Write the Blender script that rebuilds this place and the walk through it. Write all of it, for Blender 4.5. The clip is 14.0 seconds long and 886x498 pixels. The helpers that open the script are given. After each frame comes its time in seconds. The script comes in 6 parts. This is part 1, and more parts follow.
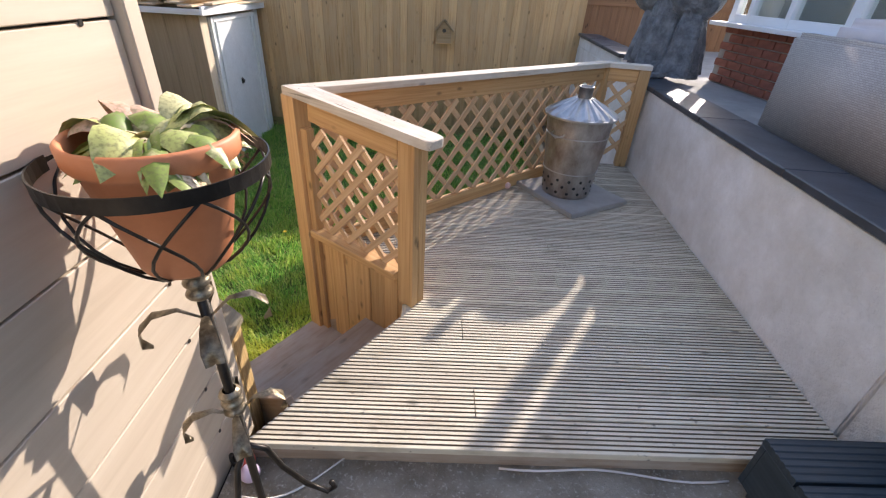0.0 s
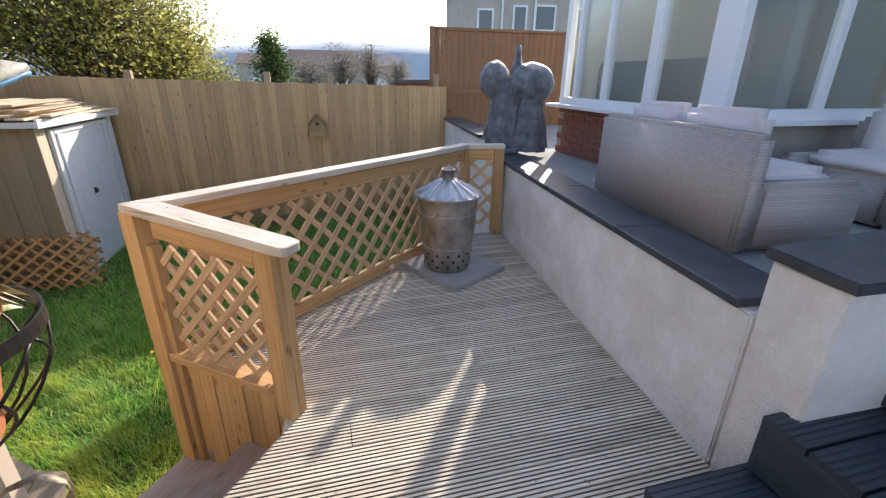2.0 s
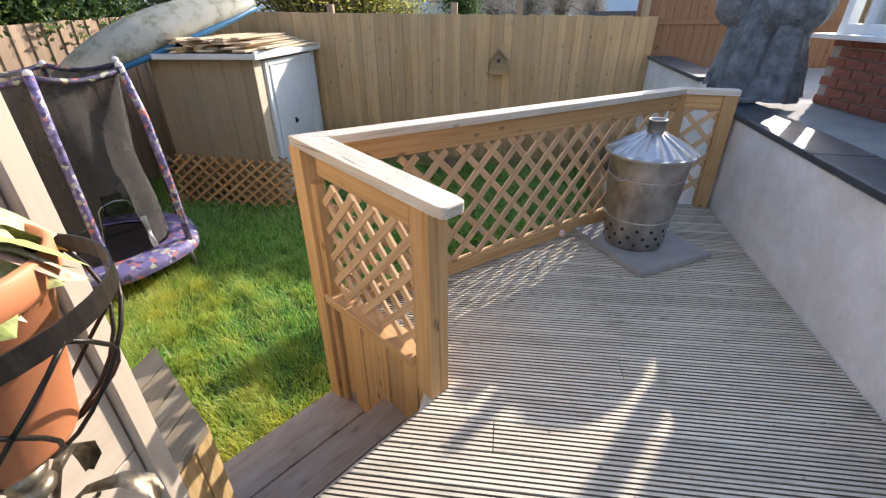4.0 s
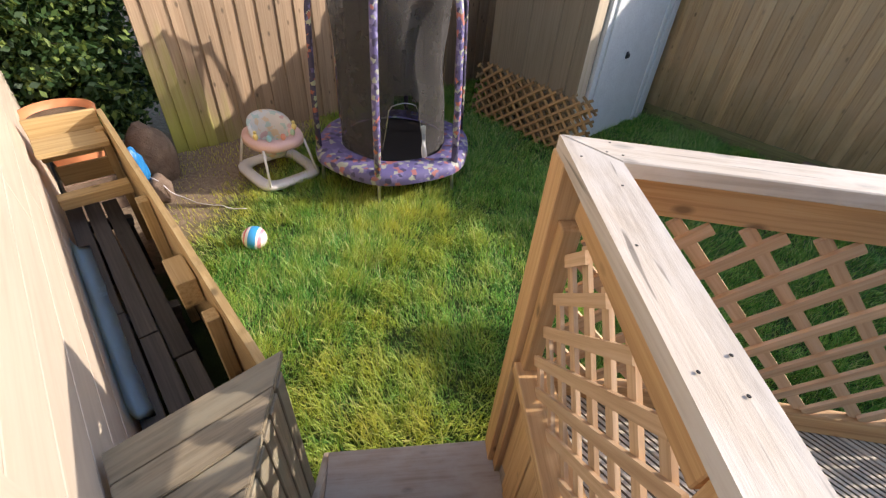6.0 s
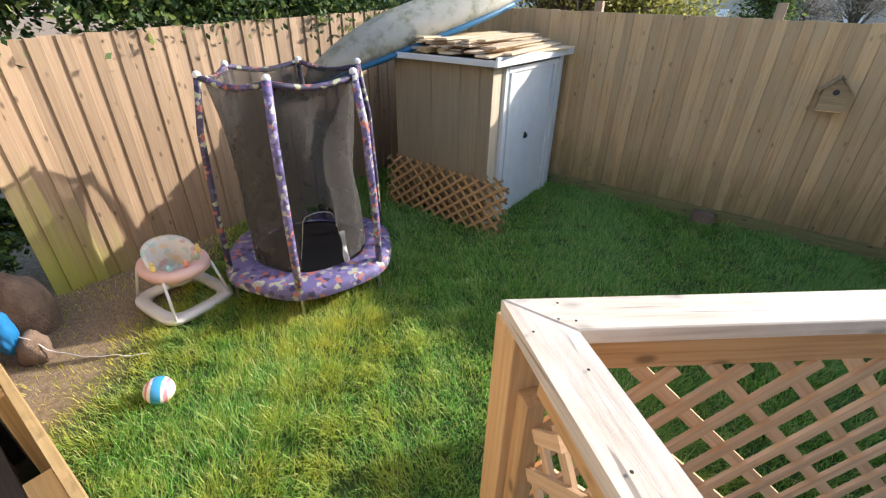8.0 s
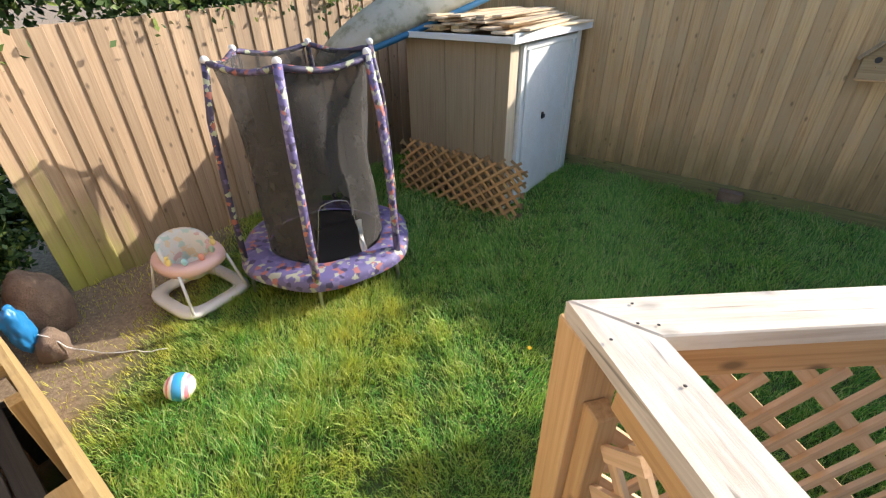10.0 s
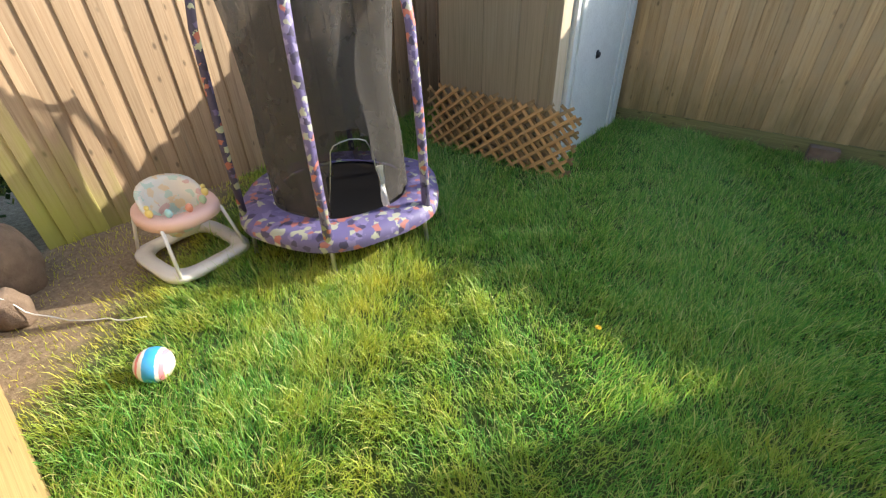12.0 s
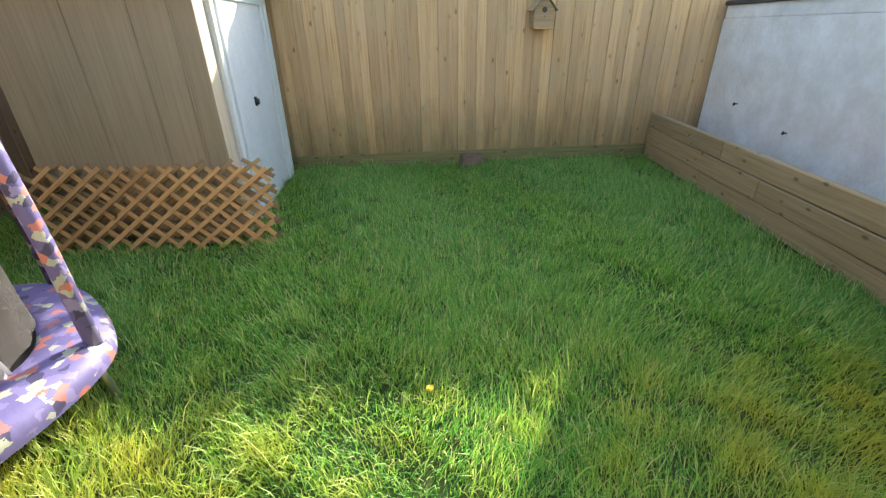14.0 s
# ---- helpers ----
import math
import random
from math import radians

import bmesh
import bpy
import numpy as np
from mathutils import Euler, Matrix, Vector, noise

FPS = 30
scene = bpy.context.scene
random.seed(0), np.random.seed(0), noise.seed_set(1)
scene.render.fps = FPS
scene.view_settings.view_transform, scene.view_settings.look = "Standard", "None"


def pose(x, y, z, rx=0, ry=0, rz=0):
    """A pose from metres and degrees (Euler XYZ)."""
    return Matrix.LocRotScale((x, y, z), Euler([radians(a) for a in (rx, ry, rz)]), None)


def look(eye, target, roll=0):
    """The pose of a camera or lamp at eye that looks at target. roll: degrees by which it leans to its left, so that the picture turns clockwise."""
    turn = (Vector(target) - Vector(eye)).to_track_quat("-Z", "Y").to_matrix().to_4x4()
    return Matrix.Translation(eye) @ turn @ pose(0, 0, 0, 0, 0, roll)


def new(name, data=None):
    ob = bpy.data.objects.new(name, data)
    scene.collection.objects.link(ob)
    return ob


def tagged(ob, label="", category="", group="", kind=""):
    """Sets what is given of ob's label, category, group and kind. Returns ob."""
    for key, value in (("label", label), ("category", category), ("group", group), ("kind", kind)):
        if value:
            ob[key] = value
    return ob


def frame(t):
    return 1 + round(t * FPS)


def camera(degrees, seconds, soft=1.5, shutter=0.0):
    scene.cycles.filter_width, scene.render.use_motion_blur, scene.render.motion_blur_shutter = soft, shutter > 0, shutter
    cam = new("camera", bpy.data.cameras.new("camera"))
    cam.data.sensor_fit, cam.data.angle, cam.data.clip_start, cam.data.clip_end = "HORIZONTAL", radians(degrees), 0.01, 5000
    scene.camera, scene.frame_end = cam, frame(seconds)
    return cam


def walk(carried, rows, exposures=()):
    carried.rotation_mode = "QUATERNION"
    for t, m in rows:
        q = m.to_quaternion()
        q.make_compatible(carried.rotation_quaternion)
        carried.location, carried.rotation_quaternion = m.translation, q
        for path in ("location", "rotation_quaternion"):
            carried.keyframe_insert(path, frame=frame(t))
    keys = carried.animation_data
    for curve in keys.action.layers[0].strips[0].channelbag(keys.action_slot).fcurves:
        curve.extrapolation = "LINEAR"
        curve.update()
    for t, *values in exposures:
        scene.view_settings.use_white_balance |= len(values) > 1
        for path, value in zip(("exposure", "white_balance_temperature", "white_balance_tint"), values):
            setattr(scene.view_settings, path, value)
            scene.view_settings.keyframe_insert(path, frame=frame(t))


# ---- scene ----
cam = camera(91.3, 14.0, 1.25)
PATH = [
    (0, (0.0000, 0.0000, 1.4100), (0.0546, 1.7053, 0.3664), 3.51),
    (0.5, (-0.0443, -0.0100, 1.4205), (0.3789, 1.6448, 0.3801), -0.26),
    (1, (-0.0889, -0.0229, 1.4212), (0.4243, 1.6119, 0.3896), -0.66),
    (1.5, (0.0237, -0.0050, 1.4366), (0.5097, 1.6588, 0.4388), -0.20),
    (2, (0.1668, 0.0242, 1.4882), (0.6462, 1.8222, 0.7552), 0.70),
    (2.2, (0.1844, 0.0294, 1.5070), (0.6502, 1.8801, 0.9088), 0.64),
    (4.3, (0.0983, 0.5499, 1.3874), (-0.2189, 2.2356, 0.3590), 0.73),
    (4.5, (0.0470, 0.6156, 1.3881), (-0.3161, 2.2633, 0.3141), 2.61),
    (5, (-0.0460, 0.9379, 1.3409), (-0.9450, 2.3534, 0.2509), 3.07),
    (5.5, (-0.1205, 1.1806, 1.3571), (-1.2645, 2.3186, 0.1755), 1.75),
    (6, (-0.2192, 1.3314, 1.3741), (-1.3466, 2.4054, 0.1189), 4.16),
    (6.5, (-0.2458, 1.4113, 1.3736), (-1.4557, 2.3126, 0.0606), 3.81),
    (7, (-0.2534, 1.4456, 1.4089), (-1.5276, 2.2856, 0.1163), 1.58),
    (7.5, (-0.3345, 1.4817, 1.4548), (-1.5982, 2.5702, 0.3510), 0.27),
    (8, (-0.4246, 1.5204, 1.5031), (-1.4419, 2.9307, 0.5151), 0.91),
    (8.2, (-0.4402, 1.5317, 1.5025), (-1.3310, 3.0425, 0.5413), 0.72),
    (10.3, (-0.5653, 1.5787, 1.4359), (-1.6757, 2.8653, 0.3815), -1.62),
    (10.5, (-0.5646, 1.6189, 1.3501), (-1.7248, 2.8645, 0.3001), -1.74),
    (11, (-0.6980, 1.6598, 1.2243), (-1.8456, 2.8912, 0.1441), -2.40),
    (11.5, (-0.8299, 1.7317, 1.0836), (-1.9795, 2.9431, -0.0168), -1.27),
    (12, (-0.9735, 1.8602, 0.9628), (-2.0409, 3.1236, -0.1616), -1.63),
    (12.5, (-1.0748, 1.9743, 0.8839), (-1.9646, 3.3931, -0.2093), -3.39),
    (13, (-1.1667, 2.1334, 0.7640), (-1.8469, 3.6706, -0.3196), -1.91),
    (13.5, (-1.3187, 2.2176, 0.6656), (-1.6869, 3.9487, -0.2660), -1.93),
    (14, (-1.4867, 2.2943, 0.6467), (-1.3267, 4.0706, -0.2583), -1.00),
]
walk(cam, [(t, look(eye, target, roll)) for t, eye, target, roll in PATH],
     exposures=[(0.0, 1.38, 6600, 18), (1.5, 1.42, 6600, 18), (2.2, 1.32, 6600, 16), (4.3, 1.50, 6500, 15), (5.0, 1.34, 6500, 16), (6.2, 1.16, 6500, 16), (7.0, 1.14, 6500, 16), (8.2, 1.48, 6400, 13), (11.0, 1.48, 6600, 10), (12.5, 1.92, 6700, 6), (14.0, 2.30, 6700, 6)])

# ---- world and sun ----
SUN = Vector((0.57, 0.82, 0.475)).normalized()
world = bpy.data.worlds.new("sky")
scene.world = world
world.use_nodes = True
wn = world.node_tree.nodes
sky = wn.new("ShaderNodeTexSky")
sky.sky_type, sky.sun_disc = "NISHITA", False
sky.sun_elevation = math.asin(SUN.z)
sky.sun_rotation = math.atan2(SUN.x, SUN.y)
sky.air_density, sky.dust_density, sky.ozone_density = 1.0, 1.2, 1.2
wn["Background"].inputs["Strength"].default_value = 0.15
world.node_tree.links.new(sky.outputs[0], wn["Background"].inputs["Color"])
sun_data = bpy.data.lights.new("sun", "SUN")
sun_data.energy, sun_data.angle, sun_data.color = 2.9, radians(0.6), (1.0, 0.92, 0.80)
sun_lamp = new("sun", sun_data)
sun_lamp.matrix_basis = look(SUN * 30, (0, 0, 0))


# ---- materials ----
def ramp(nt, fac, stops):
    r = nt.nodes.new("ShaderNodeValToRGB")
    while len(r.color_ramp.elements) < len(stops):
        r.color_ramp.elements.new(0.5)
    for e, (p, c) in zip(r.color_ramp.elements, stops):
        e.position, e.color = p, (*c, 1)
    nt.links.new(fac, r.inputs[0])
    return r.outputs[0]


def noise_tex(nt, vec, scale, detail=5, rough=0.6):
    n = nt.nodes.new("ShaderNodeTexNoise")
    n.inputs["Scale"].default_value, n.inputs["Detail"].default_value, n.inputs["Roughness"].default_value = scale, detail, rough
    nt.links.new(vec, n.inputs["Vector"])
    return n.outputs[0]


def math_node(nt, op, a, b):
    m = nt.nodes.new("ShaderNodeMath")
    m.operation = op
    for i, v in enumerate((a, b)):
        if isinstance(v, (int, float)):
            m.inputs[i].default_value = v
        else:
            nt.links.new(v, m.inputs[i])
    return m.outputs[0]


def mix_col(nt, fac, a, b, mode="MIX"):
    m = nt.nodes.new("ShaderNodeMix")
    m.data_type, m.blend_type = "RGBA", mode
    for sock, v in ((m.inputs[0], fac), (m.inputs[6], a), (m.inputs[7], b)):
        if isinstance(v, (int, float)):
            sock.default_value = v
        elif isinstance(v, tuple):
            sock.default_value = (*v, 1)
        else:
            nt.links.new(v, sock)
    return m.outputs[2]


def start(name, rough=0.8, metal=0.0):
    m = bpy.data.materials.new(name)
    m.use_nodes = True
    nt = m.node_tree
    b = nt.nodes["Principled BSDF"]
    b.inputs["Roughness"].default_value, b.inputs["Metallic"].default_value = rough, metal
    return m, nt, b


def coords(nt, scale=(1, 1, 1), shift=True):
    tc = nt.nodes.new("ShaderNodeTexCoord")
    mp = nt.nodes.new("ShaderNodeMapping")
    mp.inputs["Scale"].default_value = scale
    nt.links.new(tc.outputs["Object"], mp.inputs[0])
    if not shift:
        return mp.outputs[0]
    info = nt.nodes.new("ShaderNodeObjectInfo")
    add = nt.nodes.new("ShaderNodeVectorMath")
    add.operation = "MULTIPLY_ADD"
    add.inputs[1].default_value = (37.0, 53.0, 71.0)
    comb = nt.nodes.new("ShaderNodeCombineXYZ")
    for i in range(3):
        nt.links.new(info.outputs["Random"], comb.inputs[i])
    nt.links.new(comb.outputs[0], add.inputs[0])
    nt.links.new(mp.outputs[0], add.inputs[2])
    return add.outputs[0]


def bump(nt, b, height, strength=0.3, dist=0.01):
    n = nt.nodes.new("ShaderNodeBump")
    n.inputs["Strength"].default_value, n.inputs["Distance"].default_value = strength, dist
    nt.links.new(height, n.inputs["Height"])
    nt.links.new(n.outputs[0], b.inputs["Normal"])


def wood(name, dark, mid, light, rough=0.75, grain=60.0, knots=True, weather=None, vary=0.25, strength=0.35, foot=None, stain=False, checks=False):
    """Timber with its grain along the object's x."""
    m, nt, b = start(name, rough)
    v = coords(nt, (1.6, grain, grain))
    g = noise_tex(nt, v, 1.0, 6, 0.65)
    col = ramp(nt, g, [(0.3, dark), (0.5, mid), (0.72, light)])
    v2 = coords(nt, (0.9, 5.0, 5.0))
    big = noise_tex(nt, v2, 1.5, 3, 0.5)
    col = mix_col(nt, math_node(nt, "MULTIPLY", big, 0.45), col, tuple(c * 0.62 for c in mid))
    if knots:
        kv = coords(nt, (5.0, 10.0, 10.0))
        vor = nt.nodes.new("ShaderNodeTexVoronoi")
        vor.inputs["Scale"].default_value = 1.0
        nt.links.new(kv, vor.inputs["Vector"])
        k = ramp(nt, vor.outputs["Distance"], [(0.07, (1, 1, 1)), (0.17, (0, 0, 0))])
        col = mix_col(nt, math_node(nt, "MULTIPLY", k, 0.85), col, tuple(c * 0.3 for c in mid))
    if weather:
        wv = coords(nt, (1.2, 3.0, 3.0))
        w = ramp(nt, noise_tex(nt, wv, 2.0, 5, 0.7), [(0.42, (0, 0, 0)), (0.65, (1, 1, 1))])
        col = mix_col(nt, w, col, weather)
    if stain:
        # damp smears and small dark spots
        sv = coords(nt, (1.0, 2.0, 2.0))
        damp = ramp(nt, noise_tex(nt, sv, 3.5, 4, 0.6), [(0.54, (0, 0, 0)), (0.72, (0.55, 0.55, 0.55))])
        col = mix_col(nt, damp, col, (0.26, 0.225, 0.15))
        pv = coords(nt, (1.0, 1.6, 1.6))
        spot = ramp(nt, noise_tex(nt, pv, 26.0, 3, 0.5), [(0.68, (0, 0, 0)), (0.76, (0.8, 0.8, 0.8))])
        col = mix_col(nt, spot, col, (0.09, 0.08, 0.07))
    if checks:
        # dry splits along the grain
        cv = coords(nt, (2.2, 55.0, 55.0))
        split = ramp(nt, noise_tex(nt, cv, 1.0, 2, 0.5), [(0.66, (0, 0, 0)), (0.72, (0.75, 0.75, 0.75))])
        col = mix_col(nt, split, col, tuple(c * 0.32 for c in dark))
    if foot:
        # algae creeping up from the board's lower end
        tint, level = foot
        sep = nt.nodes.new("ShaderNodeSeparateXYZ")
        nt.links.new(coords(nt, (1, 1, 1), shift=False), sep.inputs[0])
        fv = coords(nt, (2.5, 9.0, 9.0))
        f = math_node(nt, "SUBTRACT", math_node(nt, "MULTIPLY", noise_tex(nt, fv, 1.0, 4, 0.6), 1.1), sep.outputs[0])
        creep = ramp(nt, math_node(nt, "SUBTRACT", f, level), [(0.05, (0, 0, 0)), (1.0, (1, 1, 1))])
        col = mix_col(nt, math_node(nt, "MULTIPLY", creep, 0.8), col, tint)
    info = nt.nodes.new("ShaderNodeObjectInfo")
    hs = nt.nodes.new("ShaderNodeHueSaturation")
    val = math_node(nt, "MULTIPLY_ADD", info.outputs["Random"], vary * 2)
    val.node.inputs[2].default_value = 1.0 - vary
    nt.links.new(val, hs.inputs["Value"])
    nt.links.new(col, hs.inputs["Color"])
    nt.links.new(hs.outputs[0], b.inputs["Base Color"])
    bump(nt, b, g, strength, 0.004)
    return m


def blotchy(name, c1, c2, scale=6.0, rough=0.85, fine=90.0, strength=0.25, c3=None, metal=0.0, dist=0.004, stretch=(1, 1, 1), low=0.35, high=0.65):
    """Two tones in soft stains with a fine relief."""
    m, nt, b = start(name, rough, metal)
    v = coords(nt, stretch, shift=False)
    big = noise_tex(nt, v, scale, 6, 0.65)
    col = ramp(nt, big, [(low, c1), (high, c2)])
    f = noise_tex(nt, v, fine, 4, 0.7)
    if c3:
        spots = ramp(nt, f, [(0.56, (0, 0, 0)), (0.7, (1, 1, 1))])
        col = mix_col(nt, math_node(nt, "MULTIPLY", spots, 0.8), col, c3)
    else:
        col = mix_col(nt, math_node(nt, "MULTIPLY", f, 0.3), col, tuple(c * 0.6 for c in c1))
    nt.links.new(col, b.inputs["Base Color"])
    bump(nt, b, f, strength, dist)
    return m


def plain(name, c, rough=0.5, metal=0.0, grime=0.12):
    m, nt, b = start(name, rough, metal)
    v = coords(nt, (1, 1, 1), shift=False)
    n = noise_tex(nt, v, 14.0, 6, 0.7)
    nt.links.new(mix_col(nt, math_node(nt, "MULTIPLY", n, grime * 2), tuple(c), tuple(x * 0.45 for x in c)), b.inputs["Base Color"])
    return m


NEW_WOOD = wood("new_softwood", (0.42, 0.22, 0.085), (0.62, 0.365, 0.155), (0.72, 0.47, 0.23), vary=0.12)
RAIL_TOP = wood("weathered_rail_timber", (0.50, 0.40, 0.30), (0.66, 0.56, 0.44), (0.74, 0.66, 0.55), weather=(0.70, 0.63, 0.54), vary=0.06, checks=True)
LATTICE_WOOD = wood("trellis_softwood", (0.48, 0.29, 0.145), (0.64, 0.42, 0.235), (0.74, 0.53, 0.33), vary=0.12, knots=False)
DECK_WOOD = wood("weathered_decking", (0.44, 0.38, 0.28), (0.66, 0.58, 0.45), (0.78, 0.70, 0.56), weather=(0.65, 0.60, 0.47), vary=0.1, stain=True)
DECK_GROOVE = wood("dark_deck_groove", (0.12, 0.095, 0.06), (0.19, 0.15, 0.10), (0.25, 0.20, 0.14), knots=False, vary=0.1)
STEP_WOOD = wood("worn_step_timber", (0.28, 0.20, 0.14), (0.40, 0.30, 0.22), (0.48, 0.38, 0.29), weather=(0.44, 0.37, 0.30), vary=0.1)
FENCE_BACK = wood("back_fence_softwood", (0.35, 0.20, 0.085), (0.57, 0.375, 0.18), (0.67, 0.475, 0.26), weather=(0.50, 0.355, 0.195), vary=0.17, foot=((0.10, 0.10, 0.035), 0.86))
FENCE_FOOT = wood("algae_stained_fence_foot", (0.10, 0.10, 0.04), (0.17, 0.16, 0.06), (0.24, 0.21, 0.10), vary=0.2)
FENCE_LEFT = wood("pale_fence_softwood", (0.26, 0.17, 0.10), (0.37, 0.26, 0.165), (0.45, 0.335, 0.22), vary=0.18)
FENCE_ALGAE = [wood("green_stained_fence_softwood", (0.26, 0.17, 0.10), (0.37, 0.26, 0.165), (0.45, 0.335, 0.22), vary=0.16, foot=((0.34, 0.36, 0.06), lev)) for lev in (0.35, 0.65, 0.95, 1.2)]
BROWN_FENCE = wood("brown_painted_fence", (0.20, 0.10, 0.05), (0.27, 0.14, 0.07), (0.32, 0.18, 0.09), vary=0.08)
OLD_WOOD = wood("grey_old_timber", (0.12, 0.095, 0.06), (0.25, 0.20, 0.13), (0.36, 0.29, 0.19), weather=(0.26, 0.23, 0.16), vary=0.25)
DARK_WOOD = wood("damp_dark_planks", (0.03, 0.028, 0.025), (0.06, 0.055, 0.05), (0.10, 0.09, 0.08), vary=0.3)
YELLOW_WOOD = wood("yellowed_planter_timber", (0.33, 0.21, 0.085), (0.49, 0.335, 0.145), (0.60, 0.44, 0.225), vary=0.18)
SLEEPER = wood("sleeper_timber", (0.24, 0.16, 0.08), (0.36, 0.25, 0.13), (0.45, 0.33, 0.19), vary=0.12)
CLAD = wood("cream_cladding", (0.53, 0.445, 0.34), (0.60, 0.51, 0.40), (0.65, 0.565, 0.455), rough=0.55, grain=25.0, knots=False, vary=0.04, strength=0.12)
SHED_SIDE = wood("taupe_painted_boards", (0.27, 0.215, 0.14), (0.34, 0.275, 0.185), (0.39, 0.325, 0.23), knots=False, vary=0.06, strength=0.2)
SHED_CREAM = wood("cream_painted_boards", (0.55, 0.45, 0.30), (0.64, 0.53, 0.38), (0.70, 0.60, 0.45), knots=False, vary=0.05, strength=0.2)
SHED_WHITE = wood("white_painted_boards", (0.62, 0.64, 0.64), (0.74, 0.77, 0.77), (0.80, 0.83, 0.83), knots=False, vary=0.04, strength=0.2)
ROOF_WOOD = wood("salvaged_pale_boards", (0.46, 0.32, 0.18), (0.62, 0.47, 0.30), (0.72, 0.58, 0.40), vary=0.22)
RENDER_WALL = blotchy("white_render", (0.72, 0.69, 0.64), (0.90, 0.89, 0.87), 3.4, 0.9, 26, 0.9, dist=0.016)
SLATE = blotchy("dark_slate", (0.035, 0.04, 0.05), (0.075, 0.085, 0.10), 5.0, 0.45, 40, 0.3)
BLACK_DECK = wood("black_decking", (0.018, 0.027, 0.034), (0.03, 0.043, 0.054), (0.045, 0.062, 0.075), rough=0.42, knots=False, vary=0.1)
CONCRETE = blotchy("old_concrete", (0.17, 0.145, 0.11), (0.31, 0.285, 0.24), 5.0, 0.95, 75, 0.9, c3=(0.50, 0.48, 0.44), dist=0.012)
PAVING = blotchy("grey_paving", (0.27, 0.27, 0.26), (0.36, 0.36, 0.35), 4.0, 0.9, 120, 0.3)
SLAB_MAT = blotchy("grey_slab", (0.30, 0.29, 0.27), (0.38, 0.37, 0.35), 5.0, 0.9, 140, 0.3)
SOIL = blotchy("bare_soil", (0.10, 0.065, 0.035), (0.23, 0.165, 0.10), 4.0, 1.0, 60, 0.8, c3=(0.33, 0.26, 0.16), dist=0.02)
GALV = blotchy("galvanised_steel", (0.42, 0.42, 0.41), (0.62, 0.61, 0.60), 9.0, 0.38, 120, 0.1, metal=0.9)
BURNT = blotchy("scorched_galvanised_steel", (0.24, 0.20, 0.17), (0.55, 0.53, 0.50), 6.0, 0.42, 90, 0.1, metal=0.85, stretch=(1, 1, 0.6))
TERRACOTTA = blotchy("terracotta_plastic", (0.62, 0.22, 0.09), (0.70, 0.28, 0.13), 5.0, 0.55, 60, 0.08)
IRON = blotchy("black_iron", (0.02, 0.018, 0.016), (0.05, 0.043, 0.036), 14.0, 0.4, 120, 0.2, metal=0.6)
BRONZED = blotchy("bronzed_iron", (0.16, 0.13, 0.09), (0.46, 0.40, 0.30), 40.0, 0.35, 150, 0.2, metal=0.8)
RATTAN_C = (0.30, 0.27, 0.25)
PVC = plain("white_pvc", (0.78, 0.80, 0.82), 0.35, grime=0.05)
WHITE_PLASTIC = plain("white_plastic", (0.76, 0.74, 0.72), 0.4)
PINK = plain("pale_pink_plastic", (0.76, 0.50, 0.45), 0.4, grime=0.06)
STEEL = plain("grey_steel", (0.45, 0.45, 0.44), 0.35, 0.9)
BLACK = plain("black_plastic", (0.015, 0.015, 0.017), 0.4)


# ---- building helpers ----
def world_of(ob):
    m = ob.matrix_basis.copy()
    while ob.parent:
        ob = ob.parent
        m = ob.matrix_basis @ m
    return m


def to_mesh(name, bm, material, smooth=False):
    me = bpy.data.meshes.new(name)
    bm.to_mesh(me)
    bm.free()
    if material:
        me.materials.append(material)
    if smooth:
        me.polygons.foreach_set("use_smooth", [True] * len(me.polygons))
    return me


def put(name, me, parent=None, m=Matrix(), label=""):
    """A mesh object at the world pose m, under a parent if there is one."""
    ob = new(name, me)
    if parent:
        ob.parent = parent
        ob.matrix_basis = world_of(parent).inverted() @ m
    else:
        ob.matrix_basis = m
    if label:
        ob["label"] = label
    return ob


def part(name, bm, material, parent=None, label="", m=Matrix(), smooth=False):
    return put(name, to_mesh(name, bm, material, smooth), parent, m, label)


def thing(name, at, label, category, group="", kind=""):
    e = new(name)
    e.matrix_basis = at if isinstance(at, Matrix) else Matrix.Translation(at)
    e.empty_display_size = 0.1
    return tagged(e, label, category, group, kind)


BOXES = {}


def box_mesh(sx, sy, sz, material, bevel=0.003):
    key = (round(sx, 3), round(sy, 3), round(sz, 3), material.name, bevel)
    if key not in BOXES:
        bm = bmesh.new()
        bmesh.ops.create_cube(bm, size=1)
        bmesh.ops.scale(bm, vec=(sx, sy, sz), verts=bm.verts)
        if bevel:
            bmesh.ops.bevel(bm, geom=bm.edges[:], offset=min(bevel, min(sx, sy, sz) * 0.3), segments=1, affect="EDGES")
        BOXES[key] = to_mesh("board", bm, material)
    return BOXES[key]


def beam_pose(p0, p1, up=(0, 0, 1)):
    p0, p1 = Vector(p0), Vector(p1)
    x = (p1 - p0).normalized()
    z = Vector(up)
    z = (z - x * z.dot(x)).normalized()
    y = z.cross(x)
    m = Matrix((x, y, z)).transposed().to_4x4()
    m.translation = (p0 + p1) / 2
    return m


def beam(name, p0, p1, w, t, material, parent=None, up=(0, 0, 1), label="", bevel=0.003):
    """A timber from p0 to p1: t thick along up, w wide across it."""
    length = (Vector(p1) - Vector(p0)).length
    return put(name, box_mesh(length, w, t, material, bevel), parent, beam_pose(p0, p1, up), label)


